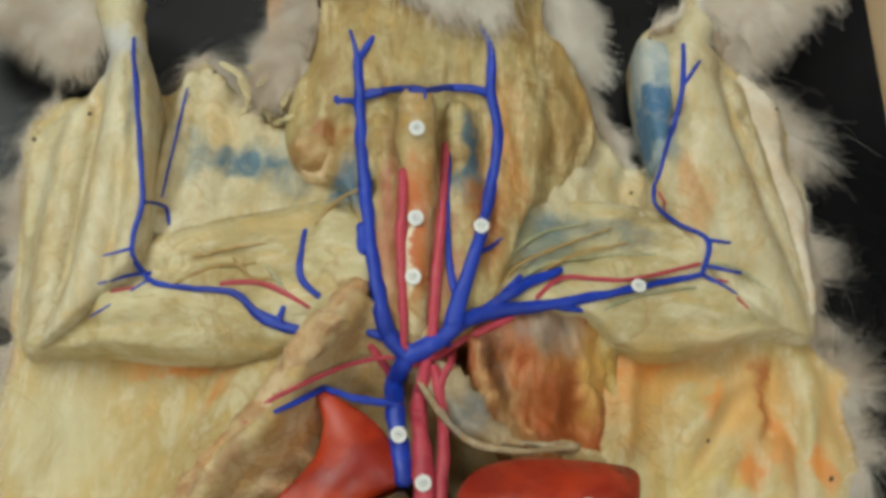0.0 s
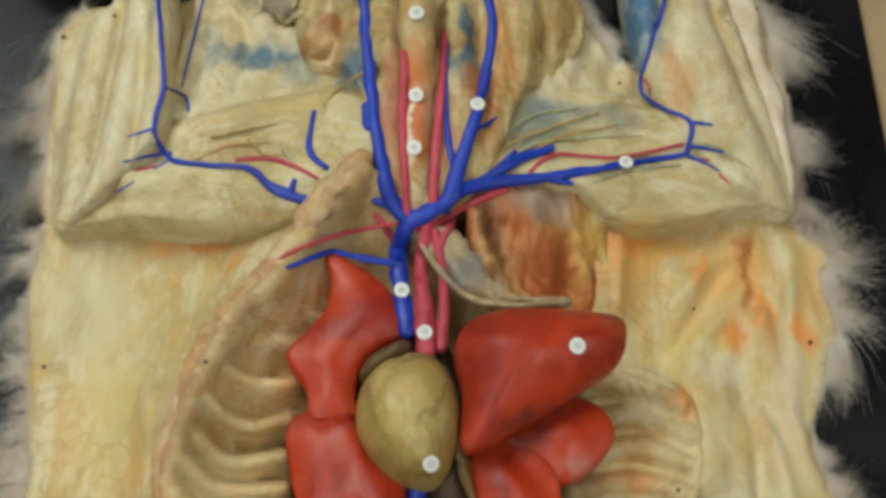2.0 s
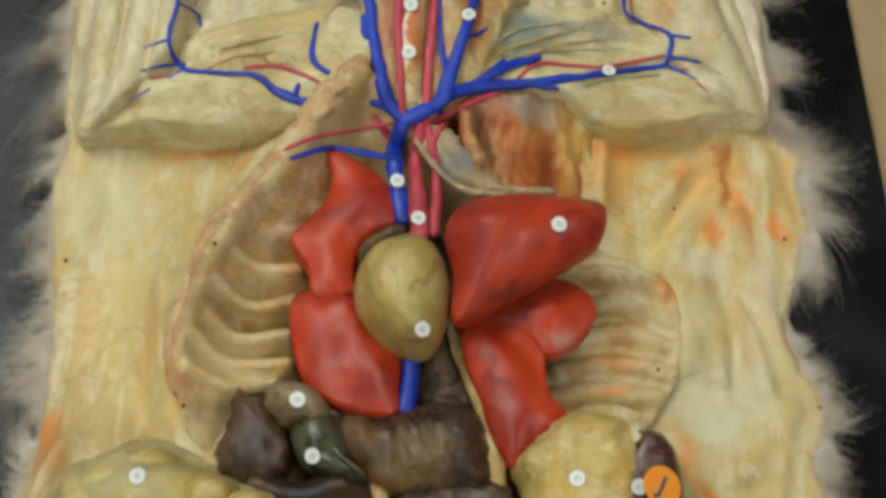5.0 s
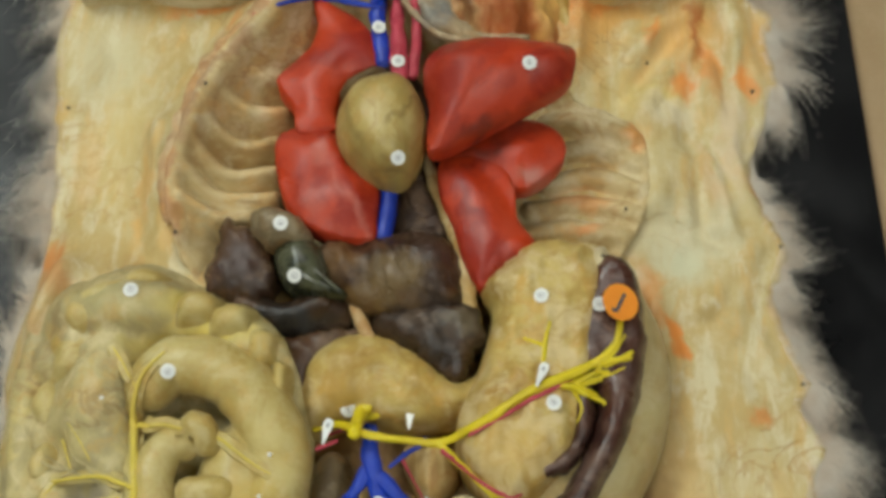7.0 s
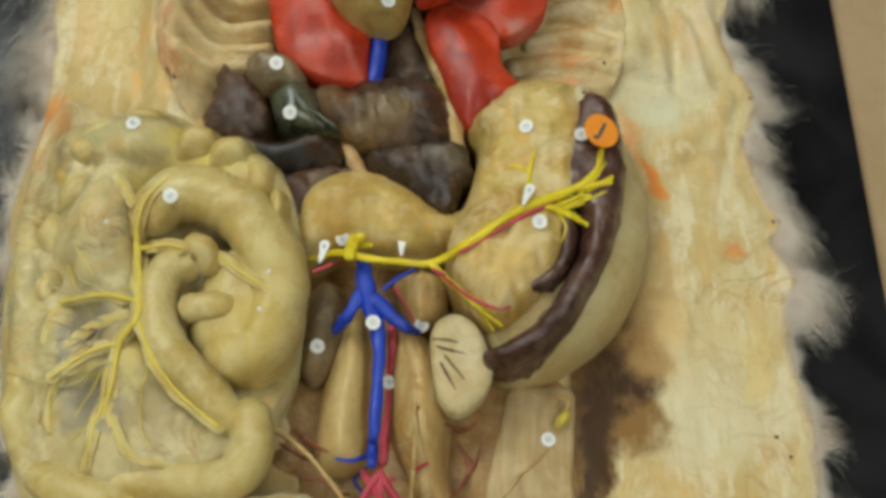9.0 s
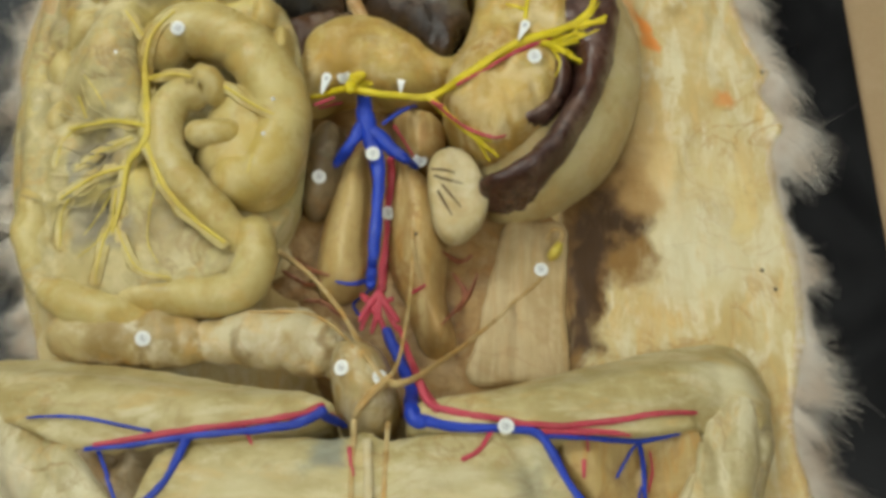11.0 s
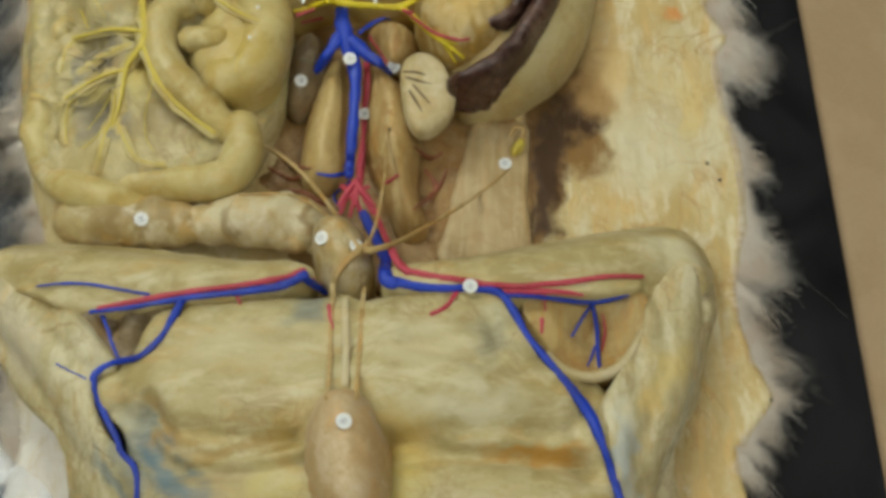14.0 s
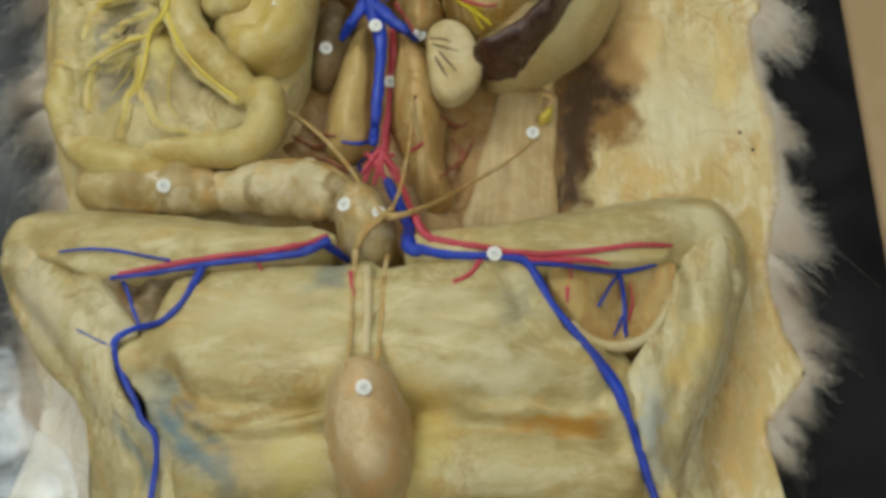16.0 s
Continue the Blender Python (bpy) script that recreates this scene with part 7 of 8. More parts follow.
vessels("vein", "blue thigh vein running down the inner leg", M_BLUE, [
    ([(10.2, -156.9, 50), (22.9, -160.0, 51), (39.5, -161.1, 52), (51.0, -162.7, 50), (60.2, -176.8, 46), (72.2, -191.9, 44), (80.9, -204.4, 43), (86.5, -219.0, 42), (91.4, -236.2, 42), (109.7, -299.0, 40)], [2.1, 1.8, 1.5, 1.8, 1.4, 1.8, 2.4, 1.6, 1.6, 1.6]),
    ([(51.1, -161.4, 48), (65.0, -161.5, 46), (86.3, -163.9, 44), (99.6, -159.5, 42)], [1.3, 1, 0.96, 0.8]), ([(86.4, -163.6, 43), (88.9, -172.1, 36), (87.9, -184.7, 34)], [0.88, 0.96, 0.72]),
    ([(86.5, -163.5, 40), (78.6, -173.2, 34)], [0.72, 0.48]), ([(88.4, -178.1, 34), (83.3, -184.3, 34)], [0.64, 0.4])])
vessels("vein", "blue thigh vein looping at the knee of the leg", M_BLUE, [
    ([(-21.6, -154.6, 50), (-31.3, -159.1, 50), (-47.9, -161.3, 49), (-66.5, -163.1, 48), (-83.3, -165.6, 46), (-101.1, -167.3, 44)], [2.1, 1.8, 1.4, 1.4, 1.2, 0.8]),
    ([(-66.5, -163.6, 48), (-71.2, -174.5, 46), (-79.6, -183.1, 44), (-91.3, -186.1, 42), (-97.5, -191.8, 42), (-95.1, -202.0, 42), (-85.5, -217.6, 42), (-78.3, -235.6, 42), (-87.8, -304.2, 40)], [1.6, 1.4, 1.4, 1.3, 1.4, 1.4, 1.2, 1.1, 1.1]),
    ([(-122.4, -158.3, 46), (-104.7, -157.1, 47), (-79.1, -161.8, 48)], [0.4, 0.64, 0.72]), ([(-97.4, -167.8, 42), (-93.3, -174.9, 38), (-89.3, -184.3, 40)], [0.8, 0.64, 0.56]), ([(-22.3, -154.6, 49), (-15.0, -160.5, 44)], [1.9, 1.3]),
    ([(-111.3, -185.3, 40), (-99.9, -191.8, 42)], [0.32, 0.4])])
vessels("artery", "rose-red thigh arteries beside the blue veins", M_RED, [
    ([(10.1, -143.0, 48), (15.4, -152.4, 50), (31.2, -155.6, 50), (52.3, -158.3, 49), (73.7, -155.7, 46), (91.6, -151.4, 42), (105.9, -150.9, 40)], [1.4, 1.5, 1.3, 1.2, 1.2, 1.1, 0.8]),
    ([(35.2, -160.8, 52), (31.1, -166.6, 51), (24.8, -169.9, 51)], [1, 0.8, 0.9]), ([(52.2, -159.9, 48), (73.5, -159.5, 46), (81.9, -161.1, 46)], [1.3, 1.2, 0.6]), ([(67.1, -160.2, 46), (67.8, -165.4, 42)], [0.5, 0.4]),
    ([(66.4, -167.9, 40), (66.1, -173.5, 40)], [0.9, 0.6]), ([(91.1, -165.3, 36), (92.1, -174.3, 36), (90.7, -181.0, 36)], [0.4, 0.5, 0.5]),
    ([(-22.1, -153.7, 52), (-31.3, -156.6, 51), (-47.9, -159.1, 50), (-66.6, -161.3, 49), (-83.4, -163.4, 46), (-97.9, -165.9, 45)], [1.4, 1.3, 1.2, 1.2, 1.2, 0.7]), ([(-47.9, -159.9, 50), (-44.9, -166.2, 50)], [0.8, 0.5]),
    ([(-66.5, -161.7, 49), (-68.2, -166.8, 49)], [1.2, 0.8]), ([(-12.4, -166.2, 50), (-11.1, -175.0, 50)], [1, 0.7]), ([(-19.5, -153.7, 44), (-17.2, -159.4, 44)], [1.2, 0.8])])
vessels("yellow_vein", "bright yellow vein branching to the spleen", M_YELL, [
    ([(-33.2, -24.9, 33), (-21.6, -22.2, 34), (-11.0, -23.8, 35), (-0.5, -25.0, 35), (14.2, -25.6, 36), (26.6, -20.0, 42), (41.2, -11.4, 46), (50.8, -6.3, 47), (64.6, -1.7, 48), (74.5, 5.9, 48), (77.9, 16.0, 48)], [1.2, 1.7, 2, 1.6, 1.6, 1.9, 1.9, 2, 1.7, 1.5, 1]),
    ([(-17.3, -24.1, 37), (-16.3, -18.9, 37), (-13.2, -17.0, 37)], [2.4, 2.8, 2]), ([(-10.0, -20.2, 36), (-14.2, -20.2, 36)], [1.4, 2.4]),
    ([(60.3, -3.3, 48), (71.0, 0.2, 48), (80.7, 2.2, 48)], [1.5, 1.4, 1]), ([(75.2, 0.7, 48), (81.4, 4.4, 48)], [1, 0.8]), ([(52.8, -7.2, 48), (60.0, -9.4, 48), (66.0, -12.9, 48), (71.7, -15.9, 48)], [1.6, 1.6, 1.3, 0.9]),
    ([(58.9, -8.5, 48), (67.6, -4.3, 48), (72.8, -3.8, 48)], [1.6, 1.2, 0.8]), ([(62.1, -8.9, 48), (70.5, -7.0, 48)], [1.2, 0.8]), ([(49.3, -3.4, 48), (50.2, 6.9, 48), (52.1, 15.8, 48)], [1, 0.9, 0.5]), ([(50.1, 6.4, 48), (42.8, 9.1, 48)], [0.8, 0.5]),
    ([(13.1, -26.5, 36), (22.4, -36.9, 38), (30.3, -44.9, 40), (39.4, -53.4, 40)], [1.6, 1.6, 1.5, 0.6]), ([(30.3, -44.9, 40), (36.3, -55.5, 40)], [1, 0.5]), ([(28.4, -43.9, 40), (36.5, -46.9, 40)], [0.8, 0.5]),
    ([(62.5, -7.8, 48), (71.5, -5.2, 48), (78.6, -1.5, 48)], [0.7, 0.55, 0.35]), ([(68.4, -3.5, 48), (75.2, 4.5, 48), (79.2, 10.7, 48)], [0.7, 0.55, 0.35]), ([(60.8, -8.8, 48), (68.0, -12.3, 48), (71.4, -17.0, 48)], [0.7, 0.55, 0.35]), ([(58.7, -8.8, 48), (63.0, -15.9, 48), (61.3, -22.9, 48)], [0.7, 0.55, 0.35]), ([(71.7, -1.6, 48), (78.3, 2.1, 48), (81.7, 4.6, 48)], [0.7, 0.55, 0.35])])
vessels("artery", "thin rose-red artery under the yellow vein", M_RED, [
    ([(18.1, -33.2, 42), (14.1, -29.5, 38)], 0.7), ([(23.5, -24.1, 42), (41.2, -14.0, 45), (51.9, -8.1, 46), (59.3, -5.1, 47)], [0.7, 0.8, 1.4, 1.1]), ([(14.1, -29.1, 38), (26.4, -40.8, 40), (36.5, -45.6, 41), (41.6, -45.1, 41)], [0.7, 0.7, 0.7, 0.5]),
    ([(-31.0, -28.2, 32), (-23.7, -25.4, 33)], [0.8, 0.6])])
MESO_RUNS = [
    ([(-85.1, 4.6, 44), (-92.2, -4.3, 44), (-94.9, -15.4, 43), (-95.3, -23.9, 42), (-91.9, -37.0, 42), (-91.5, -49.8, 42), (-98.2, -60.3, 42), (-99.9, -73.9, 40), (-101.8, -85.3, 38)], [0.47, 0.86, 1.01, 1.51, 1.51, 1.44, 1.22, 0.86, 0.56]),
    ([(-94.2, -7.1, 40), (-100.9, 2.1, 40), (-104.7, 7.3, 40)], [0.47, 0.47, 0.37]), ([(-93.7, -24.7, 44), (-84.8, -22.8, 44), (-76.9, -23.6, 44)], [1.15, 1.01, 0.72]), ([(-92.4, -43.1, 41), (-105.7, -41.6, 41), (-123.2, -43.7, 38)], [1.15, 0.86, 0.56]),
    ([(-98.5, -60.4, 41), (-110.7, -64.7, 41), (-123.1, -72.8, 38)], [0.94, 0.72, 0.47]), ([(-90.7, -51.8, 42), (-84.6, -66.5, 43), (-73.5, -79.7, 42), (-60.3, -89.5, 40)], [1.22, 1.15, 0.94, 0.66]), ([(-64.4, -27.6, 44), (-53.3, -35.0, 44), (-44.9, -39.2, 44)], [0.72, 0.66, 0.37]),
    ([(-102.6, -69.5, 39), (-102.6, -82.1, 39), (-104.5, -89.2, 39), (-105.6, -98.3, 39), (-106.3, -106.1, 39)], [0.56, 0.52, 0.42, 0.32, 0.24]), ([(-102.2, -80.0, 39), (-96.4, -92.0, 39), (-90.3, -100.7, 39), (-79.4, -103.6, 39)], [0.42, 0.37, 0.32, 0.24]),
    ([(-116.3, -42.2, 38), (-122.1, -44.6, 38), (-125.9, -50.4, 38), (-127.0, -59.2, 38)], [0.47, 0.42, 0.32, 0.24]), ([(-119.9, -72.9, 38), (-122.6, -80.3, 38), (-122.1, -92.6, 38)], [0.42, 0.32, 0.24]), ([(-112.8, -87.2, 38), (-109.8, -80.9, 38), (-105.4, -70.3, 38)], [0.19, 0.28, 0.37]), ([(-114.4, -96.3, 38), (-108.4, -91.1, 38), (-104.3, -85.8, 38)], [0.19, 0.28, 0.37]),
    ([(-118.8, -60.0, 38), (-109.7, -53.2, 38), (-97.4, -46.9, 38)], [0.19, 0.28, 0.42]), ([(-85.8, -64.4, 38), (-89.1, -77.1, 38), (-88.7, -89.4, 38), (-84.2, -97.2, 38)], [0.32, 0.28, 0.24, 0.19]), ([(-109.2, -34.1, 38), (-113.2, -27.2, 38), (-118.2, -20.3, 38)], [0.32, 0.28, 0.19]), ([(-94.6, -23.1, 40), (-94.2, -6.5, 40), (-89.7, 0.9, 40)], [0.42, 0.32, 0.24]),
    ([(-51.9, -55.6, 43), (-53.4, -62.8, 43)], [0.47, 0.37]), ([(-116.6, -40.3, 38), (-122.2, -29.4, 38)], [0.47, 0.37])]
for n, (pts, r) in enumerate(MESO_RUNS):
    if len(pts) > 2 and max(r) > 0.38:
        wide = [2.0 + 0.9 * q for q in r]
        tube("fat_strip", laid_line(pts, 0.2, 5, 0.0), np.interp(np.linspace(0, 1, 20), np.linspace(0, 1, len(wide)), wide).tolist(), M_GUT, meso, sides=10, seed=n, steps=2, wobble=0.3, flat=0.09)
BED = Laid(GROUND + [o for o in meso.children if o.name.startswith("fat_strip")])
vessels("yellow_vein", "pale yellow veins fanning through the mesentery", M_YELL_PALE, MESO_RUNS)
fan = thing("mesentery_fibre", "fine pale fibres fanning out in the mesentery", "fibre")
centre = np.array((-93.2, -55.4, 40))
fibre_rng = random.Random(11)
for k in range(14):
    a = radians(150 + k * 6.0 + fibre_rng.uniform(-6, 6))
    start = centre + np.array((fibre_rng.uniform(-10, 2), fibre_rng.uniform(-12, 14), 0))
    far, near = fibre_rng.uniform(24, 40), fibre_rng.uniform(8, 16)
    ends = [tuple(start + np.array((math.cos(a + w) * q, math.sin(a + w) * q, -4))) for q, w in ((near, 0), ((near + far) / 2, fibre_rng.uniform(-0.2, 0.2)), (far, fibre_rng.uniform(-0.3, 0.3)))]
    tube("fibre", laid_line(ends, 0.4, 4, 0.0), [0.3, 0.45, 0.3], M_MESO, fan, sides=6, seed=k, steps=2, wobble=0.4, flat=0.6)
ureters = thing("ureter", "thin tan cords meeting over the bladder", "cord")
for n, (pts, r) in enumerate((([(-42.1, -86.6, 24), (-29.8, -96.9, 26), (-15.2, -115.4, 30), (-5.3, -133.4, 40), (-1.3, -147.9, 54)], [1.6, 1.2, 1.2, 1.4, 2]), ([(7.5, -66.8, 26), (7.1, -100.5, 30), (3.8, -130.9, 42), (-0.3, -145.6, 54)], [0.7, 0.8, 0.9, 1.2]),
                              ([(59.0, -88.5, 9), (52.0, -97.5, 12), (41.8, -109.3, 20), (18.7, -131.0, 36), (8.0, -142.9, 50), (-0.3, -146.7, 54)], [0.9, 0.9, 0.9, 1.1, 1.6, 2.2]), ([(-0.3, -145.6, 54), (-7.4, -152.8, 55), (-11.3, -160.1, 54), (-11.0, -165.1, 50)], [2.2, 1.8, 1.8, 1.4]),
                              ([(-49.8, -109.5, 26), (-28.8, -111.7, 30), (-12.4, -124.5, 36)], [0.7, 0.7, 0.8]))):
    tube("cord", laid_line(pts, r[0]), np.interp(np.linspace(0, 1, 20), np.linspace(0, 1, len(r)), [q * 0.75 for q in r]).tolist(), M_CORD, ureters, sides=10, seed=n, steps=2)
for n, pts in enumerate(([(-11.1, -162.5, 49), (-11.4, -170.6, 50), (-11.4, -179.2, 50), (-11.3, -187.8, 50), (-11.4, -198.3, 50)], [(-0.1, -160.2, 49), (-0.5, -170.6, 50), (-0.7, -179.3, 50), (-1.1, -187.9, 50), (-1.3, -198.4, 50)], [(-6.7, -163.6, 49), (-6.0, -172.8, 50), (-5.8, -183.5, 50), (-5.8, -195.3, 50)])):
    tube("cord", laid_line(pts, 1.1), 1.5 if n == 2 else 0.9, M_KIDNEY if n == 2 else M_CORD, sac, sides=10, seed=n, steps=2, flat=0.4)

frill = thing("tissue_frill", "curled torn frills of pale tissue by the armpit", "tissue")
for n, pts in enumerate([[(-83.1, 288.4, 26), (-75.7, 283.0, 26), (-71.8, 272.2, 26), (-74.6, 266.1, 26)], [(-68.6, 277.3, 30), (-63.5, 280.4, 30), (-57.8, 274.1, 30), (-59.1, 265.7, 30)], [(-66.6, 267.3, 30), (-60.4, 261.8, 30), (-53.8, 264.7, 30)], [(-72.9, 285.6, 28), (-67.6, 283.9, 28), (-65.6, 277.3, 28)]]):
    tube("curl", laid_line(pts, 1.6), [0.8, 1.8, 2.2, 1.6, 0.6], M_ARM_H, frill, sides=10, seed=n + 30, steps=3, wobble=0.7, flat=0.6)
nerves = thing("nerve", "thin pale green and tan strands over the shoulders", "strand")
for n, pts in enumerate(([(18.5, 188.1, 38), (25.7, 201.7, 38), (42.7, 212.1, 34), (63.5, 221.8, 30)], [(22.5, 193.4, 38), (37.4, 205.5, 34), (58.8, 210.8, 30), (80.7, 213.8, 26)], [(30.9, 198.4, 36), (48.1, 209.8, 32), (70.0, 217.2, 28)], [(25.1, 208.7, 36), (38.1, 219.2, 32), (55.6, 224.6, 28)],
                         [(-72.5, 204.9, 36), (-66.1, 197.1, 38), (-58.0, 195.7, 40)], [(-60.4, 201.5, 38), (-56.0, 194.7, 40), (-51.8, 188.2, 42)], [(-86.3, 204.6, 36), (-74.4, 207.3, 38), (-60.7, 209.1, 40)], [(98.8, 209.3, 28), (109.9, 209.3, 26), (122.6, 201.6, 24)], [(-43.6, 219.6, 36), (-35.6, 226.0, 42), (-27.7, 229.7, 44)],
                         [(59.2, 194.5, 24), (73.5, 198.6, 26), (94.5, 201.2, 26)], [(-94.4, 197.1, 30), (-78.5, 202.3, 34), (-64.4, 202.4, 38)])):
    tube("strand", laid_line(pts, 0.5), [0.5, 0.7, 0.6, 0.4], M_STRAND if n % 2 else M_CORD, nerves, sides=7, seed=n, steps=2, wobble=0.3)
scraps = thing("tissue_scrap", "torn reddish threads on the belly wall", "tissue")
for n, pts in enumerate(([(-38.3, -86.3, 14), (-33.4, -90.3, 14), (-23.9, -91.7, 14)], [(-42.8, -91.6, 14), (-33.1, -97.0, 14), (-27.3, -94.4, 14)], [(-32.9, -102.2, 14), (-25.8, -103.5, 14), (-16.3, -110.0, 14)], [(23.4, -93.1, 16), (28.1, -100.9, 16), (25.7, -108.5, 16)], [(18.8, -81.4, 14), (26.0, -86.6, 14), (30.8, -84.0, 14)], [(33.0, -92.0, 14), (28.2, -102.4, 14), (18.7, -110.1, 14)])):
    tube("thread", laid_line(pts, 0.8), [0.5, 1.1, 0.5], M_SCRAP, scraps, sides=7, seed=n, steps=2, wobble=0.4)

# ---- paper labels, sticker, pins ----


def label_mesh():
    """A punched paper disc with an unreadable ringed mark, 6 mm across."""
    t = thing("paper_label", "small round white paper label with a dark ringed mark", "label", "paper labels")
    n = 24
    verts, faces = [], []
    for r, z in ((2.75, 0.0), (2.75, 0.35), (2.55, 0.45), (0.0, 0.5)):
        for a in range(n if r else 1):
            verts.append((r * math.cos(2 * math.pi * a / n) * 0.001, r * math.sin(2 * math.pi * a / n) * 0.001, z * 0.001))
    for k in range(2):
        for a in range(n):
            b = (a + 1) % n
            faces.append((k * n + a, k * n + b, (k + 1) * n + b, (k + 1) * n + a))
    faces += [(2 * n + a, 2 * n + (a + 1) % n, 3 * n) for a in range(n)]
    disc = mesh_object("disc", verts, faces, M_PAPER, t, smooth=False)
    ring, rf = [], []
    for r in (1.05, 1.35):
        for z in (0.5, 0.58):
            for a in range(n):
                ring.append((r * math.cos(2 * math.pi * a / n) * 0.001, r * math.sin(2 * math.pi * a / n) * 0.001, z * 0.001))
    for a in range(n):
        b = (a + 1) % n
        rf += [(n + a, 3 * n + a, 3 * n + b, n + b), (2 * n + a, 2 * n + b, 3 * n + b, 3 * n + a), (a, n + a, n + b, b)]
    mesh_object("printed_ring", ring, rf, M_INK_SOFT, disc, smooth=False)
    box("printed_bar", (-0.0002, -0.0006, 0.0005), (0.0002, 0.0006, 0.0006), M_INK, disc)
    return t


M_INK_SOFT = tissue("worn_ink", (0.42, 0.43, 0.44), (0.3, 0.31, 0.32), (0.55, 0.55, 0.55), 0.6, 900, 0.0)
LABELS = [(-9.4, 242.4, 65.5), (-9.2, 212.1, 57.5), (-9.8, 191.8, 54.5), (14.0, 214.0, 48), (72.2, 199.5, 30.5), (-13.8, 140.2, 44.5), (-5.6, 123.5, 46.5), (45.2, 116.6, 57.5), (-3.9, 77.2, 54), (-47.2, 54.2, 44.5), (-41.6, 33.0, 43.5), (-99.9, 23.2, 51.5), (-83.1, -6.3, 50), (49.2, 25.8, 47), (70.4, 23.7, 45), (53.0, -10.9, 41), (-20.6, -18.7, 38), (-8.3, -47.5, 28.5), (-29.1, -55.6, 24), (-2.2, -72.0, 25.5), (57.7, -86.3, 8), (10.0, -50.5, 29), (-87.5, -127.6, 39), (-16.1, -141.6, 53), (-3.0, -147.1, 57.5), (39.3, -162.0, 55.5), (-5.0, -216.8, 72)]
TOP = Laid([o for o in scene.objects if o.type == "MESH" and o.name.split(".")[0] in ("trunk", "branch")] + GROUND)


def laid_pose(p, up, turn):
    """A pose on the surface at p (mm), leaning halfway with it."""
    lean = (up + Vector((0, 0, 1))).normalized()
    return Matrix.Translation(Vector(p) * 0.001) @ lean.to_track_quat("Z", "Y").to_matrix().to_4x4() @ pose(0, 0, 0, 0, 0, turn)


first = label_mesh()
for n, (x, y, z) in enumerate(LABELS):
    p, up = TOP.put((x, y, z))
    m = laid_pose(p + np.array((0, 0, 0.7)), up, (n * 47) % 90 - 45)
    if n == 0:
        first.matrix_basis = m
    else:
        copy_thing(first, m)


def flag_label(x, y, z, turn):
    t = thing("flag_label", "narrow folded white paper tab on the vein", "label", "paper tabs")
    prof = [(-1.9, 4.5), (-1.2, 6.0), (0, 6.5), (1.2, 6.0), (1.9, 4.5), (1.2, 1), (0.3, -3), (-0.4, -3), (-1.2, 1)]
    n = len(prof)
    verts = [(px * 0.001, py * 0.001, (0.4 + 0.25 * abs(px) + k) * 0.001) for k in (0, 0.4) for px, py in prof]
    faces = [tuple(range(n))[::-1], tuple(range(n, 2 * n))] + [(a, (a + 1) % n, n + (a + 1) % n, n + a) for a in range(n)]
    tab = mesh_object("tab", verts, faces, M_PAPER, t, smooth=False)
    box("printed_bar", (-0.0006, 0.003, 0.0011), (0.0006, 0.0046, 0.0013), M_INK_SOFT, tab)
    t.matrix_basis = pose(x * 0.001, y * 0.001, z * 0.001, 0, 0, turn)


for (x, y, z), turn in zip([(-27.2, -24.6, 38), (2.0, -23.5, 39), (47.7, -6.6, 50)], (-12.8, -2.4, -22)):
    x, y, z = TOP.put((x, y, z))[0]
    flag_label(x, y - 1.0, z + 2.6, turn)

sx, sy, sz = 77.3, 22.4, 51.0
sticker = thing("sticker", "round orange paper sticker with a handwritten J", "sticker")
sv, sf = [], []
for r, z in ((7.0, 0.0), (7.0, 0.25), (0, 0.3)):
    for a in range(32 if r else 1):
        sv.append((r * math.cos(a * math.pi / 16) * 0.001, r * math.sin(a * math.pi / 16) * 0.001, z * 0.001))
for a in range(32):
    b = (a + 1) % 32
    sf += [(a, b, 32 + b, 32 + a), (32 + a, 32 + b, 64)]
sdisc = mesh_object("disc", sv, sf, M_STICKER, sticker, smooth=False)
letter = bpy.data.curves.new("letter", "FONT")
letter.body, letter.size, letter.extrude, letter.align_x, letter.align_y = "J", 0.009, 0.00005, "CENTER", "CENTER"
letter.offset = 0.00025
lo = new("letter", letter)
lo.data.materials.append(M_INK)
lo.parent = sdisc
lo.matrix_basis = pose(0, 0, 0.0004)
sticker.matrix_basis = pose(sx * 0.001, sy * 0.001, sz * 0.001, -8, 16, -28)

PINS = [(-148.4, 251.9, 30), (-131.2, 260.7, 34), (-86.6, 286.8, 22), (136.2, 282.1, 14), (84.5, 308.8, 20), (147.8, 209.5, 7), (74.2, 246.3, 10), (-146.9, 122.4, 7), (100.1, 148.4, 7), (144.8, 135.2, 7), (-80.8, 116.1, 40), (87.3, 75.7, 14), (144.6, 134.2, 8), (150.4, 63.1, 7), (72.6, 45.3, 40), (-89.3, 56.6, 30), (8.6, -80.6, 28), (153.8, 5.2, 7), (149.8, -92.8, 7), (145.0, -84.8, 7), (159.9, -189.8, 7), (-132.8, 34.8, 10)]
pin = thing("pin", "tiny dark pin head pressed into the specimen", "pin", "pins")
pv, pf = [], []
for r, z in ((0.8, -0.5), (0.8, 0.25), (0.5, 0.5), (0, 0.6)):
    for a in range(10 if r else 1):
        pv.append((r * math.cos(a * math.pi / 5) * 0.001, r * math.sin(a * math.pi / 5) * 0.001, z * 0.001))
for k in range(2):
    for a in range(10):
        b = (a + 1) % 10
        pf.append((k * 10 + a, k * 10 + b, k * 10 + 10 + b, k * 10 + 10 + a))
pf += [(20 + a, 20 + (a + 1) % 10, 30) for a in range(10)]
mesh_object("head", pv, pf, M_PIN, pin)
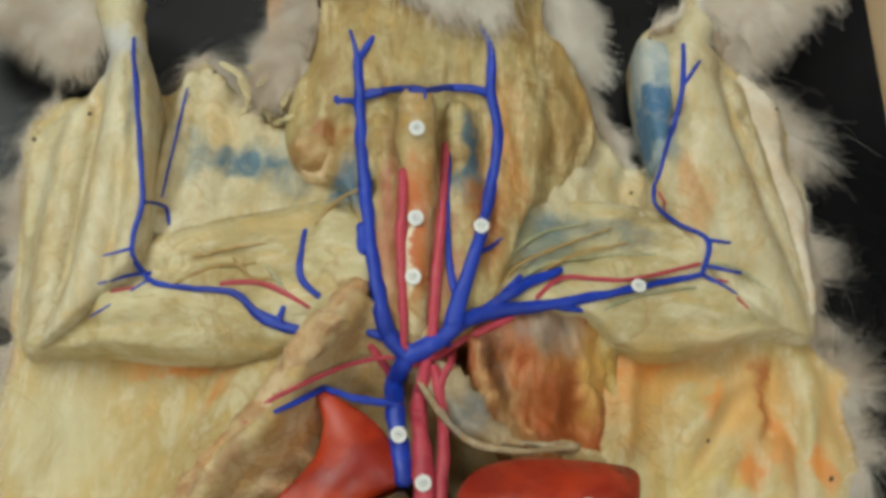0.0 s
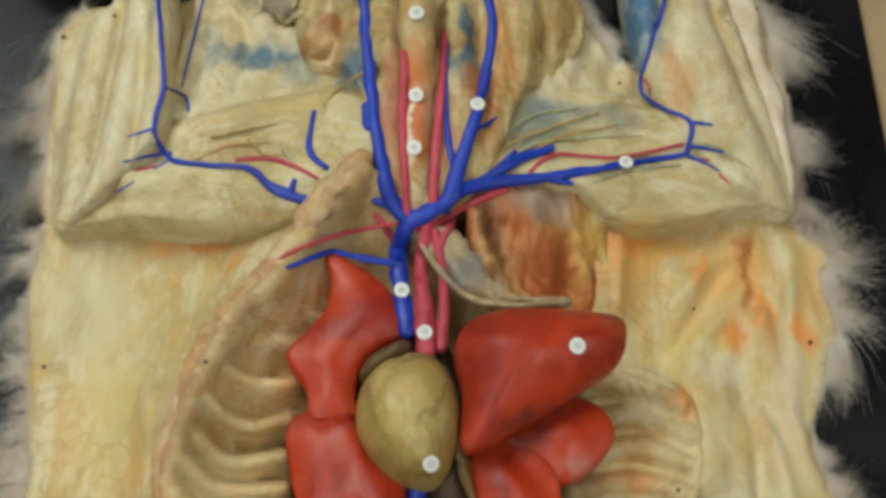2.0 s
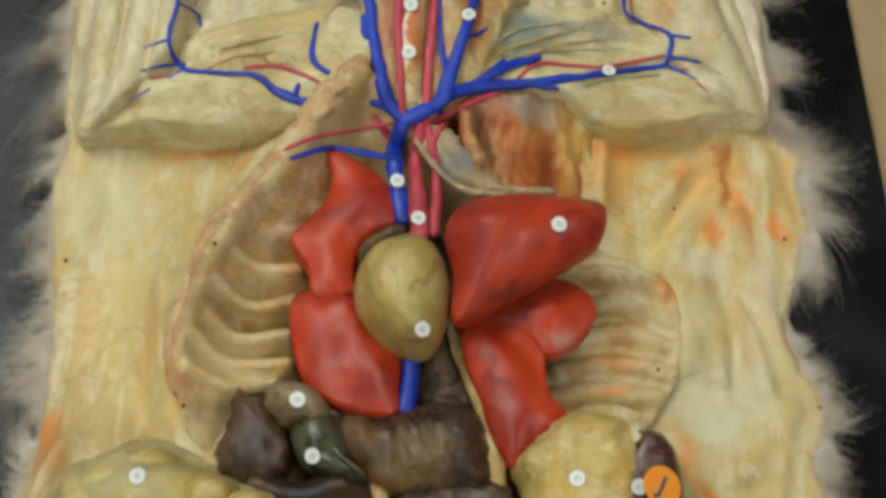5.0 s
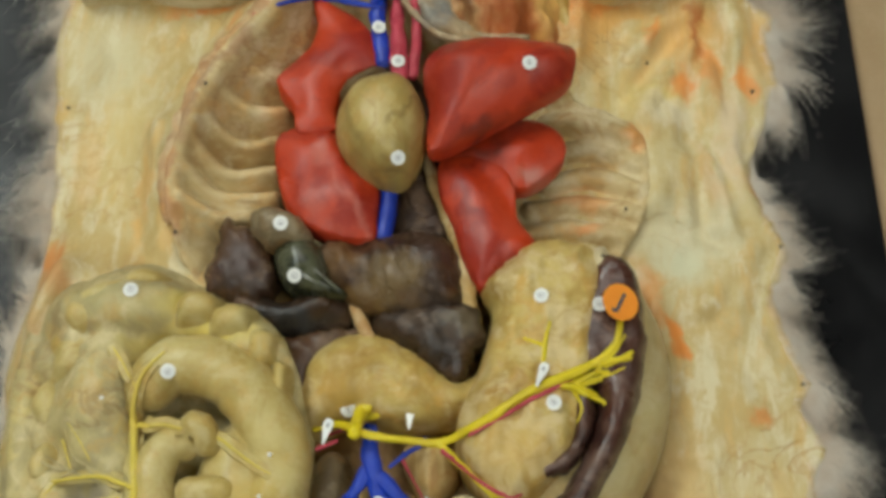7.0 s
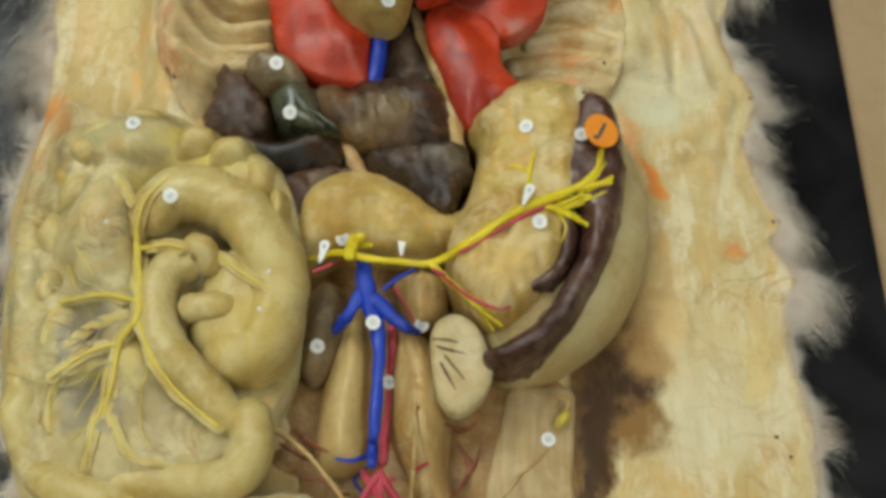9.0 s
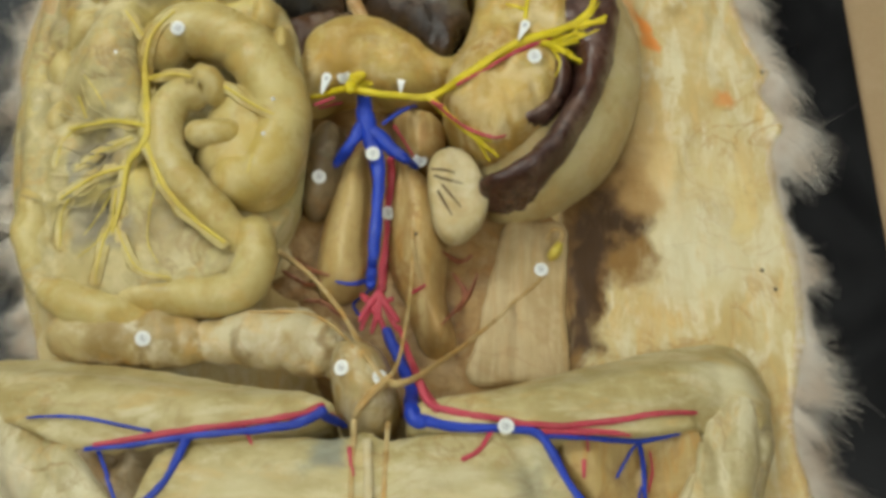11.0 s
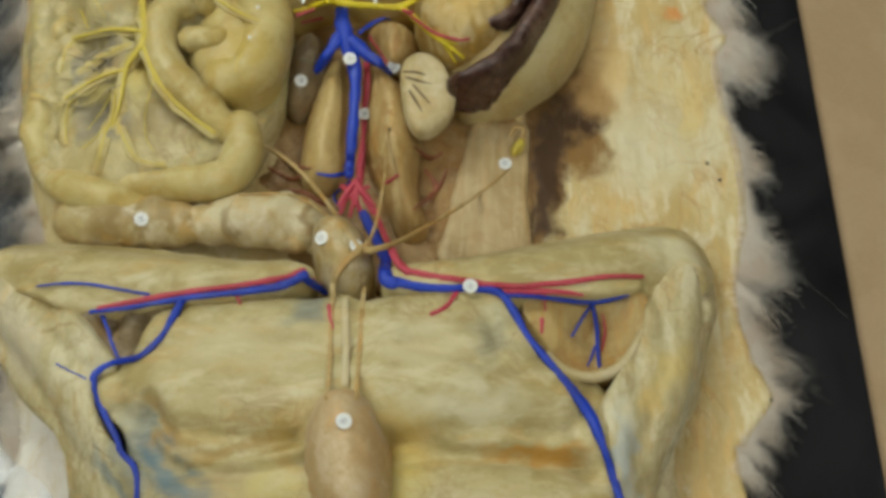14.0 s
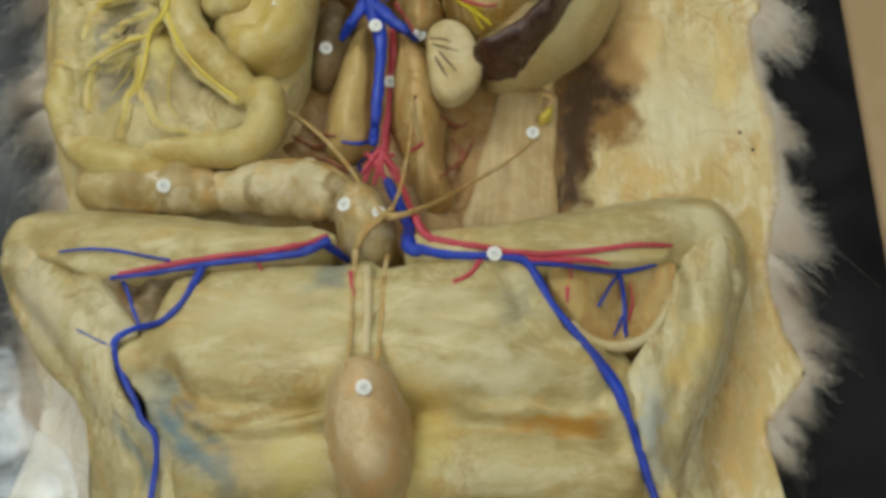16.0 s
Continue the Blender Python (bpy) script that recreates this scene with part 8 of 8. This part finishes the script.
for n, (x, y, z) in enumerate(PINS):
    m = laid_pose(TOP.put((x, y, z))[0], Vector((0, 0, 1)), 0)
    if n == 0:
        pin.matrix_basis = m
    else:
        copy_thing(pin, m)
pale_pin = thing("pin", "tiny pale pin head pressed into the gut", "pin", "pins")
mesh_object("head", pv, pf, M_PAPER, pale_pin)
for n, (x, y, z) in enumerate([(-106.3, -11.4, 40), (-45.6, -32.7, 44), (-48.4, -47.3, 44)]):
    m = laid_pose(TOP.put((x, y, z))[0], Vector((0, 0, 1)), 0)
    if n == 0:
        pale_pin.matrix_basis = m
    else:
        copy_thing(pale_pin, m)

# ---- clear plastic film by the leg ----


def film_material():
    """Clear thin plastic: mostly see-through, with a broken gloss and a faint haze."""
    m = bpy.data.materials.new("clear_film")
    m.use_nodes = True
    nt = m.node_tree
    nt.nodes.remove(nt.nodes["Principled BSDF"])
    at = nt.nodes.new("ShaderNodeNewGeometry").outputs["Position"]
    clear, gloss, haze = nt.nodes.new("ShaderNodeBsdfTransparent"), nt.nodes.new("ShaderNodeBsdfGlossy"), nt.nodes.new("ShaderNodeBsdfDiffuse")
    gloss.inputs["Roughness"].default_value = 0.3
    gloss.inputs["Color"].default_value = (0.9, 0.95, 1.0, 1)
    haze.inputs["Color"].default_value = (0.78, 0.84, 0.92, 1)
    bp = nt.nodes.new("ShaderNodeBump")
    bp.inputs["Strength"].default_value, bp.inputs["Distance"].default_value = 0.35, 0.002
    nt.links.new(noise_of(nt, at, 70, 3, 0.5, 0.6), bp.inputs["Height"])
    nt.links.new(bp.outputs["Normal"], gloss.inputs["Normal"])
    one, two = nt.nodes.new("ShaderNodeMixShader"), nt.nodes.new("ShaderNodeMixShader")
    nt.links.new(ramp(nt, noise_of(nt, at, 60, 4, 0.6, 1.0), 0.4, 0.65, 0.06, 0.22), one.inputs[0])
    nt.links.new(clear.outputs[0], one.inputs[1])
    nt.links.new(haze.outputs[0], one.inputs[2])
    two.inputs[0].default_value = 0.035
    nt.links.new(one.outputs[0], two.inputs[1])
    nt.links.new(gloss.outputs[0], two.inputs[2])
    nt.links.new(two.outputs[0], nt.nodes["Material Output"].inputs["Surface"])
    return m


film_thing = thing("plastic_film", "crumpled clear plastic film lying over the pelt and board", "plastic film")
film = relief("sheet", [(-152, -182, 10), (-141, -190, 14), (-134.0, -210.6, 18), (-124.5, -219.5, 20), (-112.7, -231.8, 20), (-112, -262, 14), (-150, -300, -8), (-205, -300, -10), (-215, -240, -10), (-190, -190, -9)], 8, 19, 30, film_material(), film_thing, step=2.4, rough=1.6, grain=0.05, wrinkle=0.8, stretch=(0.8, 0.8), soften=2)
trim = bmesh.new()
trim.from_mesh(film.data)
bmesh.ops.delete(trim, geom=[f for f in trim.faces if abs(f.normal.z) < 0.08], context="FACES")
trim.to_mesh(film.data)
trim.free()
solid = film.modifiers.new("thickness", "SOLIDIFY")
solid.thickness = 0.0002

# ---- fur ----


def hair_mesh(name, roots, way, size, bend, width, z_of, mat, parent, label):
    """Tapered hair ribbons from arrays of roots and directions (mm)."""
    side = np.c_[-way[:, 1], way[:, 0]]
    cols = []
    for t in (0.0, 0.3, 0.65, 1.0):
        c = roots + way * (size * t)[:, None] + side * (size * bend * t * t)[:, None]
        w = (width * (1 - 0.88 * t) * 0.5)[:, None]
        z = z_of(t)
        cols += [np.c_[c - side * w, z], np.c_[c + side * w, z + 0.08]]
    n = len(roots)
    verts = np.stack(cols, 1).reshape(-1, 3) * 0.001
    k = (np.arange(n) * 8)[:, None]
    faces = np.concatenate([k + np.array((0, 1, 3, 2)), k + np.array((2, 3, 5, 4)), k + np.array((4, 5, 7, 6))])
    ob = mesh_object(name, verts.tolist(), faces.tolist(), mat, parent, label)
    ob["kind"] = "stuff"
    return ob


def fringe(name, line, count, length, mat, parent, label="", spread=32.0, lift=4.0, width=0.3, out=1.0, seed=1, inset=4.0, low=-10.5, clump=0.7):
    """Hair standing outwards from a line (mm), matted into locks that sink to the board."""
    rng = np.random.default_rng(seed)
    pts = smooth_line(line, 8)
    seg = np.hypot(*(np.diff(pts[:, :2], axis=0)).T)
    cum = np.r_[0, np.cumsum(seg)]
    s = rng.random(count) * cum[-1]
    at = np.c_[[np.interp(s, cum, pts[:, a]) for a in range(3)]].T
    ahead = np.c_[[np.interp(s + 5, cum, pts[:, a]) - np.interp(s - 5, cum, pts[:, a]) for a in range(2)]].T
    ahead /= np.maximum(np.hypot(*ahead.T), 1e-6)[:, None]
    nrm = np.c_[ahead[:, 1], -ahead[:, 0]] * out
    locks = int(cum[-1] / 4.0) + 8
    lock = np.clip(np.round(s / 4.0 + rng.normal(0, 0.45, count)).astype(int), 0, locks - 1)
    l_ang, l_len, l_bend, l_z = rng.normal(0, spread, locks), rng.uniform(0.75, 1.05, locks), rng.normal(0, 0.45, locks), rng.random(locks)
    wave = np.array([0.78 + 1.3 * noise.noise(Vector((k * 0.11, seed, 0))) + 0.6 * noise.noise(Vector((k * 0.29, seed, 3))) for k in range(locks)])
    ang = np.radians(clump * 0.8 * l_ang[lock] + (1 - clump) * rng.normal(0, spread, count) + rng.normal(0, 7, count))
    way = np.c_[nrm[:, 0] * np.cos(ang) - nrm[:, 1] * np.sin(ang), nrm[:, 0] * np.sin(ang) + nrm[:, 1] * np.cos(ang)]
    size = length * np.clip(wave[lock], 0.12, 1.7) * l_len[lock] * (0.12 + 0.9 * rng.random(count) ** 2.4)
    z0 = at[:, 2] - rng.random(count) * 6.0
    rise = lift * (0.3 + l_z[lock]) * rng.random(count)
    roots = at[:, :2] - nrm * (inset * rng.random(count))[:, None]
    bend = l_bend[lock] + rng.normal(0, 0.14, count)
    pull = (s - lock * 4.0)[:, None] * ahead
    way = way - pull / np.maximum(size, 4.0)[:, None] * 0.55

    def z_of(t):
        return np.maximum(z0 + rise * math.sin(math.pi * min(t * 1.3, 1)) - (z0 - low) * t * t * 0.85, low)
    return hair_mesh(name, roots, way, size, bend, width * rng.uniform(0.5, 1.3, count), z_of, mat, parent, label)


fringe("fur_fringe", PELT_RIGHT, 60000, 26, M_FUR, pelt, "long pale beige fur", out=-1.0, seed=3, width=0.17, clump=0.75, spread=26.0)
fringe("fur_fringe", PELT_LEFT, 48000, 29, M_FUR, pelt, "long pale beige fur", out=-1.0, seed=5, width=0.17, clump=0.75, spread=26.0)
for wisps, sd in ((PELT_RIGHT, 13), (PELT_LEFT, 15)):
    fringe("loose_fur", wisps, 2200, 30, M_WHITE_FUR, pelt, "long loose hairs", out=-1.0, seed=sd, width=0.1, spread=55.0, clump=0.4, lift=9.0)
fringe("web_fur", [(-97.6, 289.3, 12), (-93.8, 297.6, 12), (-83.3, 289.9, 12), (-72.8, 279.1, 12), (-59.8, 282.1, 12)], 5000, 18, M_FUR, pelt, "wispy pale fur", out=-1.0, seed=7, low=-6, width=0.22)
fringe("web_fur", [(54.3, 296.8, 14), (65.0, 279.4, 14), (72.9, 260.1, 14), (80.2, 250.8, 14)], 5000, 22, M_FUR, pelt, "wispy pale fur", out=-1.0, seed=9, low=-6, width=0.22)


def coat(name, outline, top, roll, base, mat, parent, count, length, heading, label="", seed=1, spread=26.0):
    """A furry mass: a soft lump with hair lying over it towards the heading (degrees)."""
    lumpy = relief("skin", outline, base, top, roll, M_FURSKIN, parent, step=2.4, rough=3.4, grain=0.07)
    rng = np.random.default_rng(seed)
    poly = smooth_line(outline, 5, True)[:, :2]
    lo, hi = poly.min(0), poly.max(0)
    p = lo + rng.random((count * 4, 2)) * (hi - lo)
    p = p[inside(poly, p)][:count]
    tree = Laid([lumpy]).tree
    hits = [tree.ray_cast(Vector((x, y, 200)) * 0.001, Vector((0, 0, -1)))[0] for x, y in p]
    z = np.array([h.z * 1000 if h else top for h in hits])
    swirl = np.array([80 * lump(x, y, 0.05, seed) + 70 * lump(x, y, 0.22, seed + 3) for x, y in p])
    a = np.radians(heading + swirl + rng.normal(0, spread * 0.5, len(p)))
    tall = rng.uniform(2.0, 4.5, len(p))

    def z_of(t):
        return z + tall * math.sin(math.pi * min(t * 1.1, 1)) - 3.0 * t * t
    return hair_mesh(name, p, np.c_[np.cos(a), np.sin(a)], length * rng.uniform(0.35, 1.1, len(p)), rng.normal(0, 0.22, len(p)), 0.28 * rng.uniform(0.5, 1.3, len(p)), z_of, mat, parent, label)


head = thing("head", "back-tilted head with white chin fur and bent ears", "head")
coat("chin_fur", [(-17.2, 316.0, 52), (-10.9, 302.8, 54), (1.7, 297.3, 54), (12.1, 294.7, 54), (22.8, 300.2, 52), (25.1, 313.0, 52), (28.5, 392.1, 50), (-15.9, 391.0, 50)], 58, 12, 20, M_WHITE_FUR, head, 9000, 16, -80, "fluffy white fur", seed=2)
coat("cheek_fur", [(31.1, 324.9, 26), (37.1, 312.2, 26), (45.7, 299.8, 26), (53.3, 296.0, 20), (57.9, 300.0, 20), (52.8, 316.6, 20), (45.3, 332.0, 20)], 32, 8, -4, M_WHITE_FUR, head, 9000, 18, -40, "pale pinkish fur", seed=3)
coat("cheek_fur", [(-47.5, 318.8, 26), (-48.4, 296.0, 26), (-52.5, 281.1, 26), (-62.5, 277.6, 18), (-66.2, 284.9, 18), (-62.5, 300.0, 18), (-54.4, 315.7, 18), (-51.4, 326.2, 18)], 32, 8, -4, M_FUR, head, 9000, 18, -130, "pale grey-pink fur", seed=4)
relief("ear", [(-66.6, 328.2, 18), (-67.0, 310.0, 18), (-63.5, 297.4, 18), (-58.0, 298.9, 18), (-53.0, 310.6, 18), (-50.8, 327.6, 18)], 10, 22, 5, M_PINNA, head, "tan folded ear", step=1.8, rough=1.4, wrinkle=0.6)
coat("paw_fur", [(-181.3, 327.9, 10), (-173.0, 315.2, 10), (-159.1, 309.4, 10), (-143.3, 296.4, 16), (-135.8, 298.0, 16), (-133.1, 310.9, 20), (-132.7, 325.1, 18)], 24, 10, -8, M_FUR, arm_l, 16000, 17, -120, "matted pale fur over the paw", seed=5)
coat("paw_fur", [(87.0, 315.1, 16), (97.4, 318.5, 22), (105.2, 330.8, 22), (130.6, 339.9, 18), (154.3, 338.3, 18), (150.5, 324.6, 18), (139.9, 317.0, 12), (124.9, 308.5, 12), (119.5, 300.4, 12), (109.7, 308.2, 16), (98.5, 313.0, 16)], 30, 10, -8, M_FUR, arm_r, 16000, 17, 20, "matted pale fur over the paw", seed=6)
tube("pad", [(142.5, 321.4, 16), (150.2, 327.1, 16), (154.6, 334.1, 16)], [3, 4, 3], M_PINNA, arm_r, "tan paw pad")
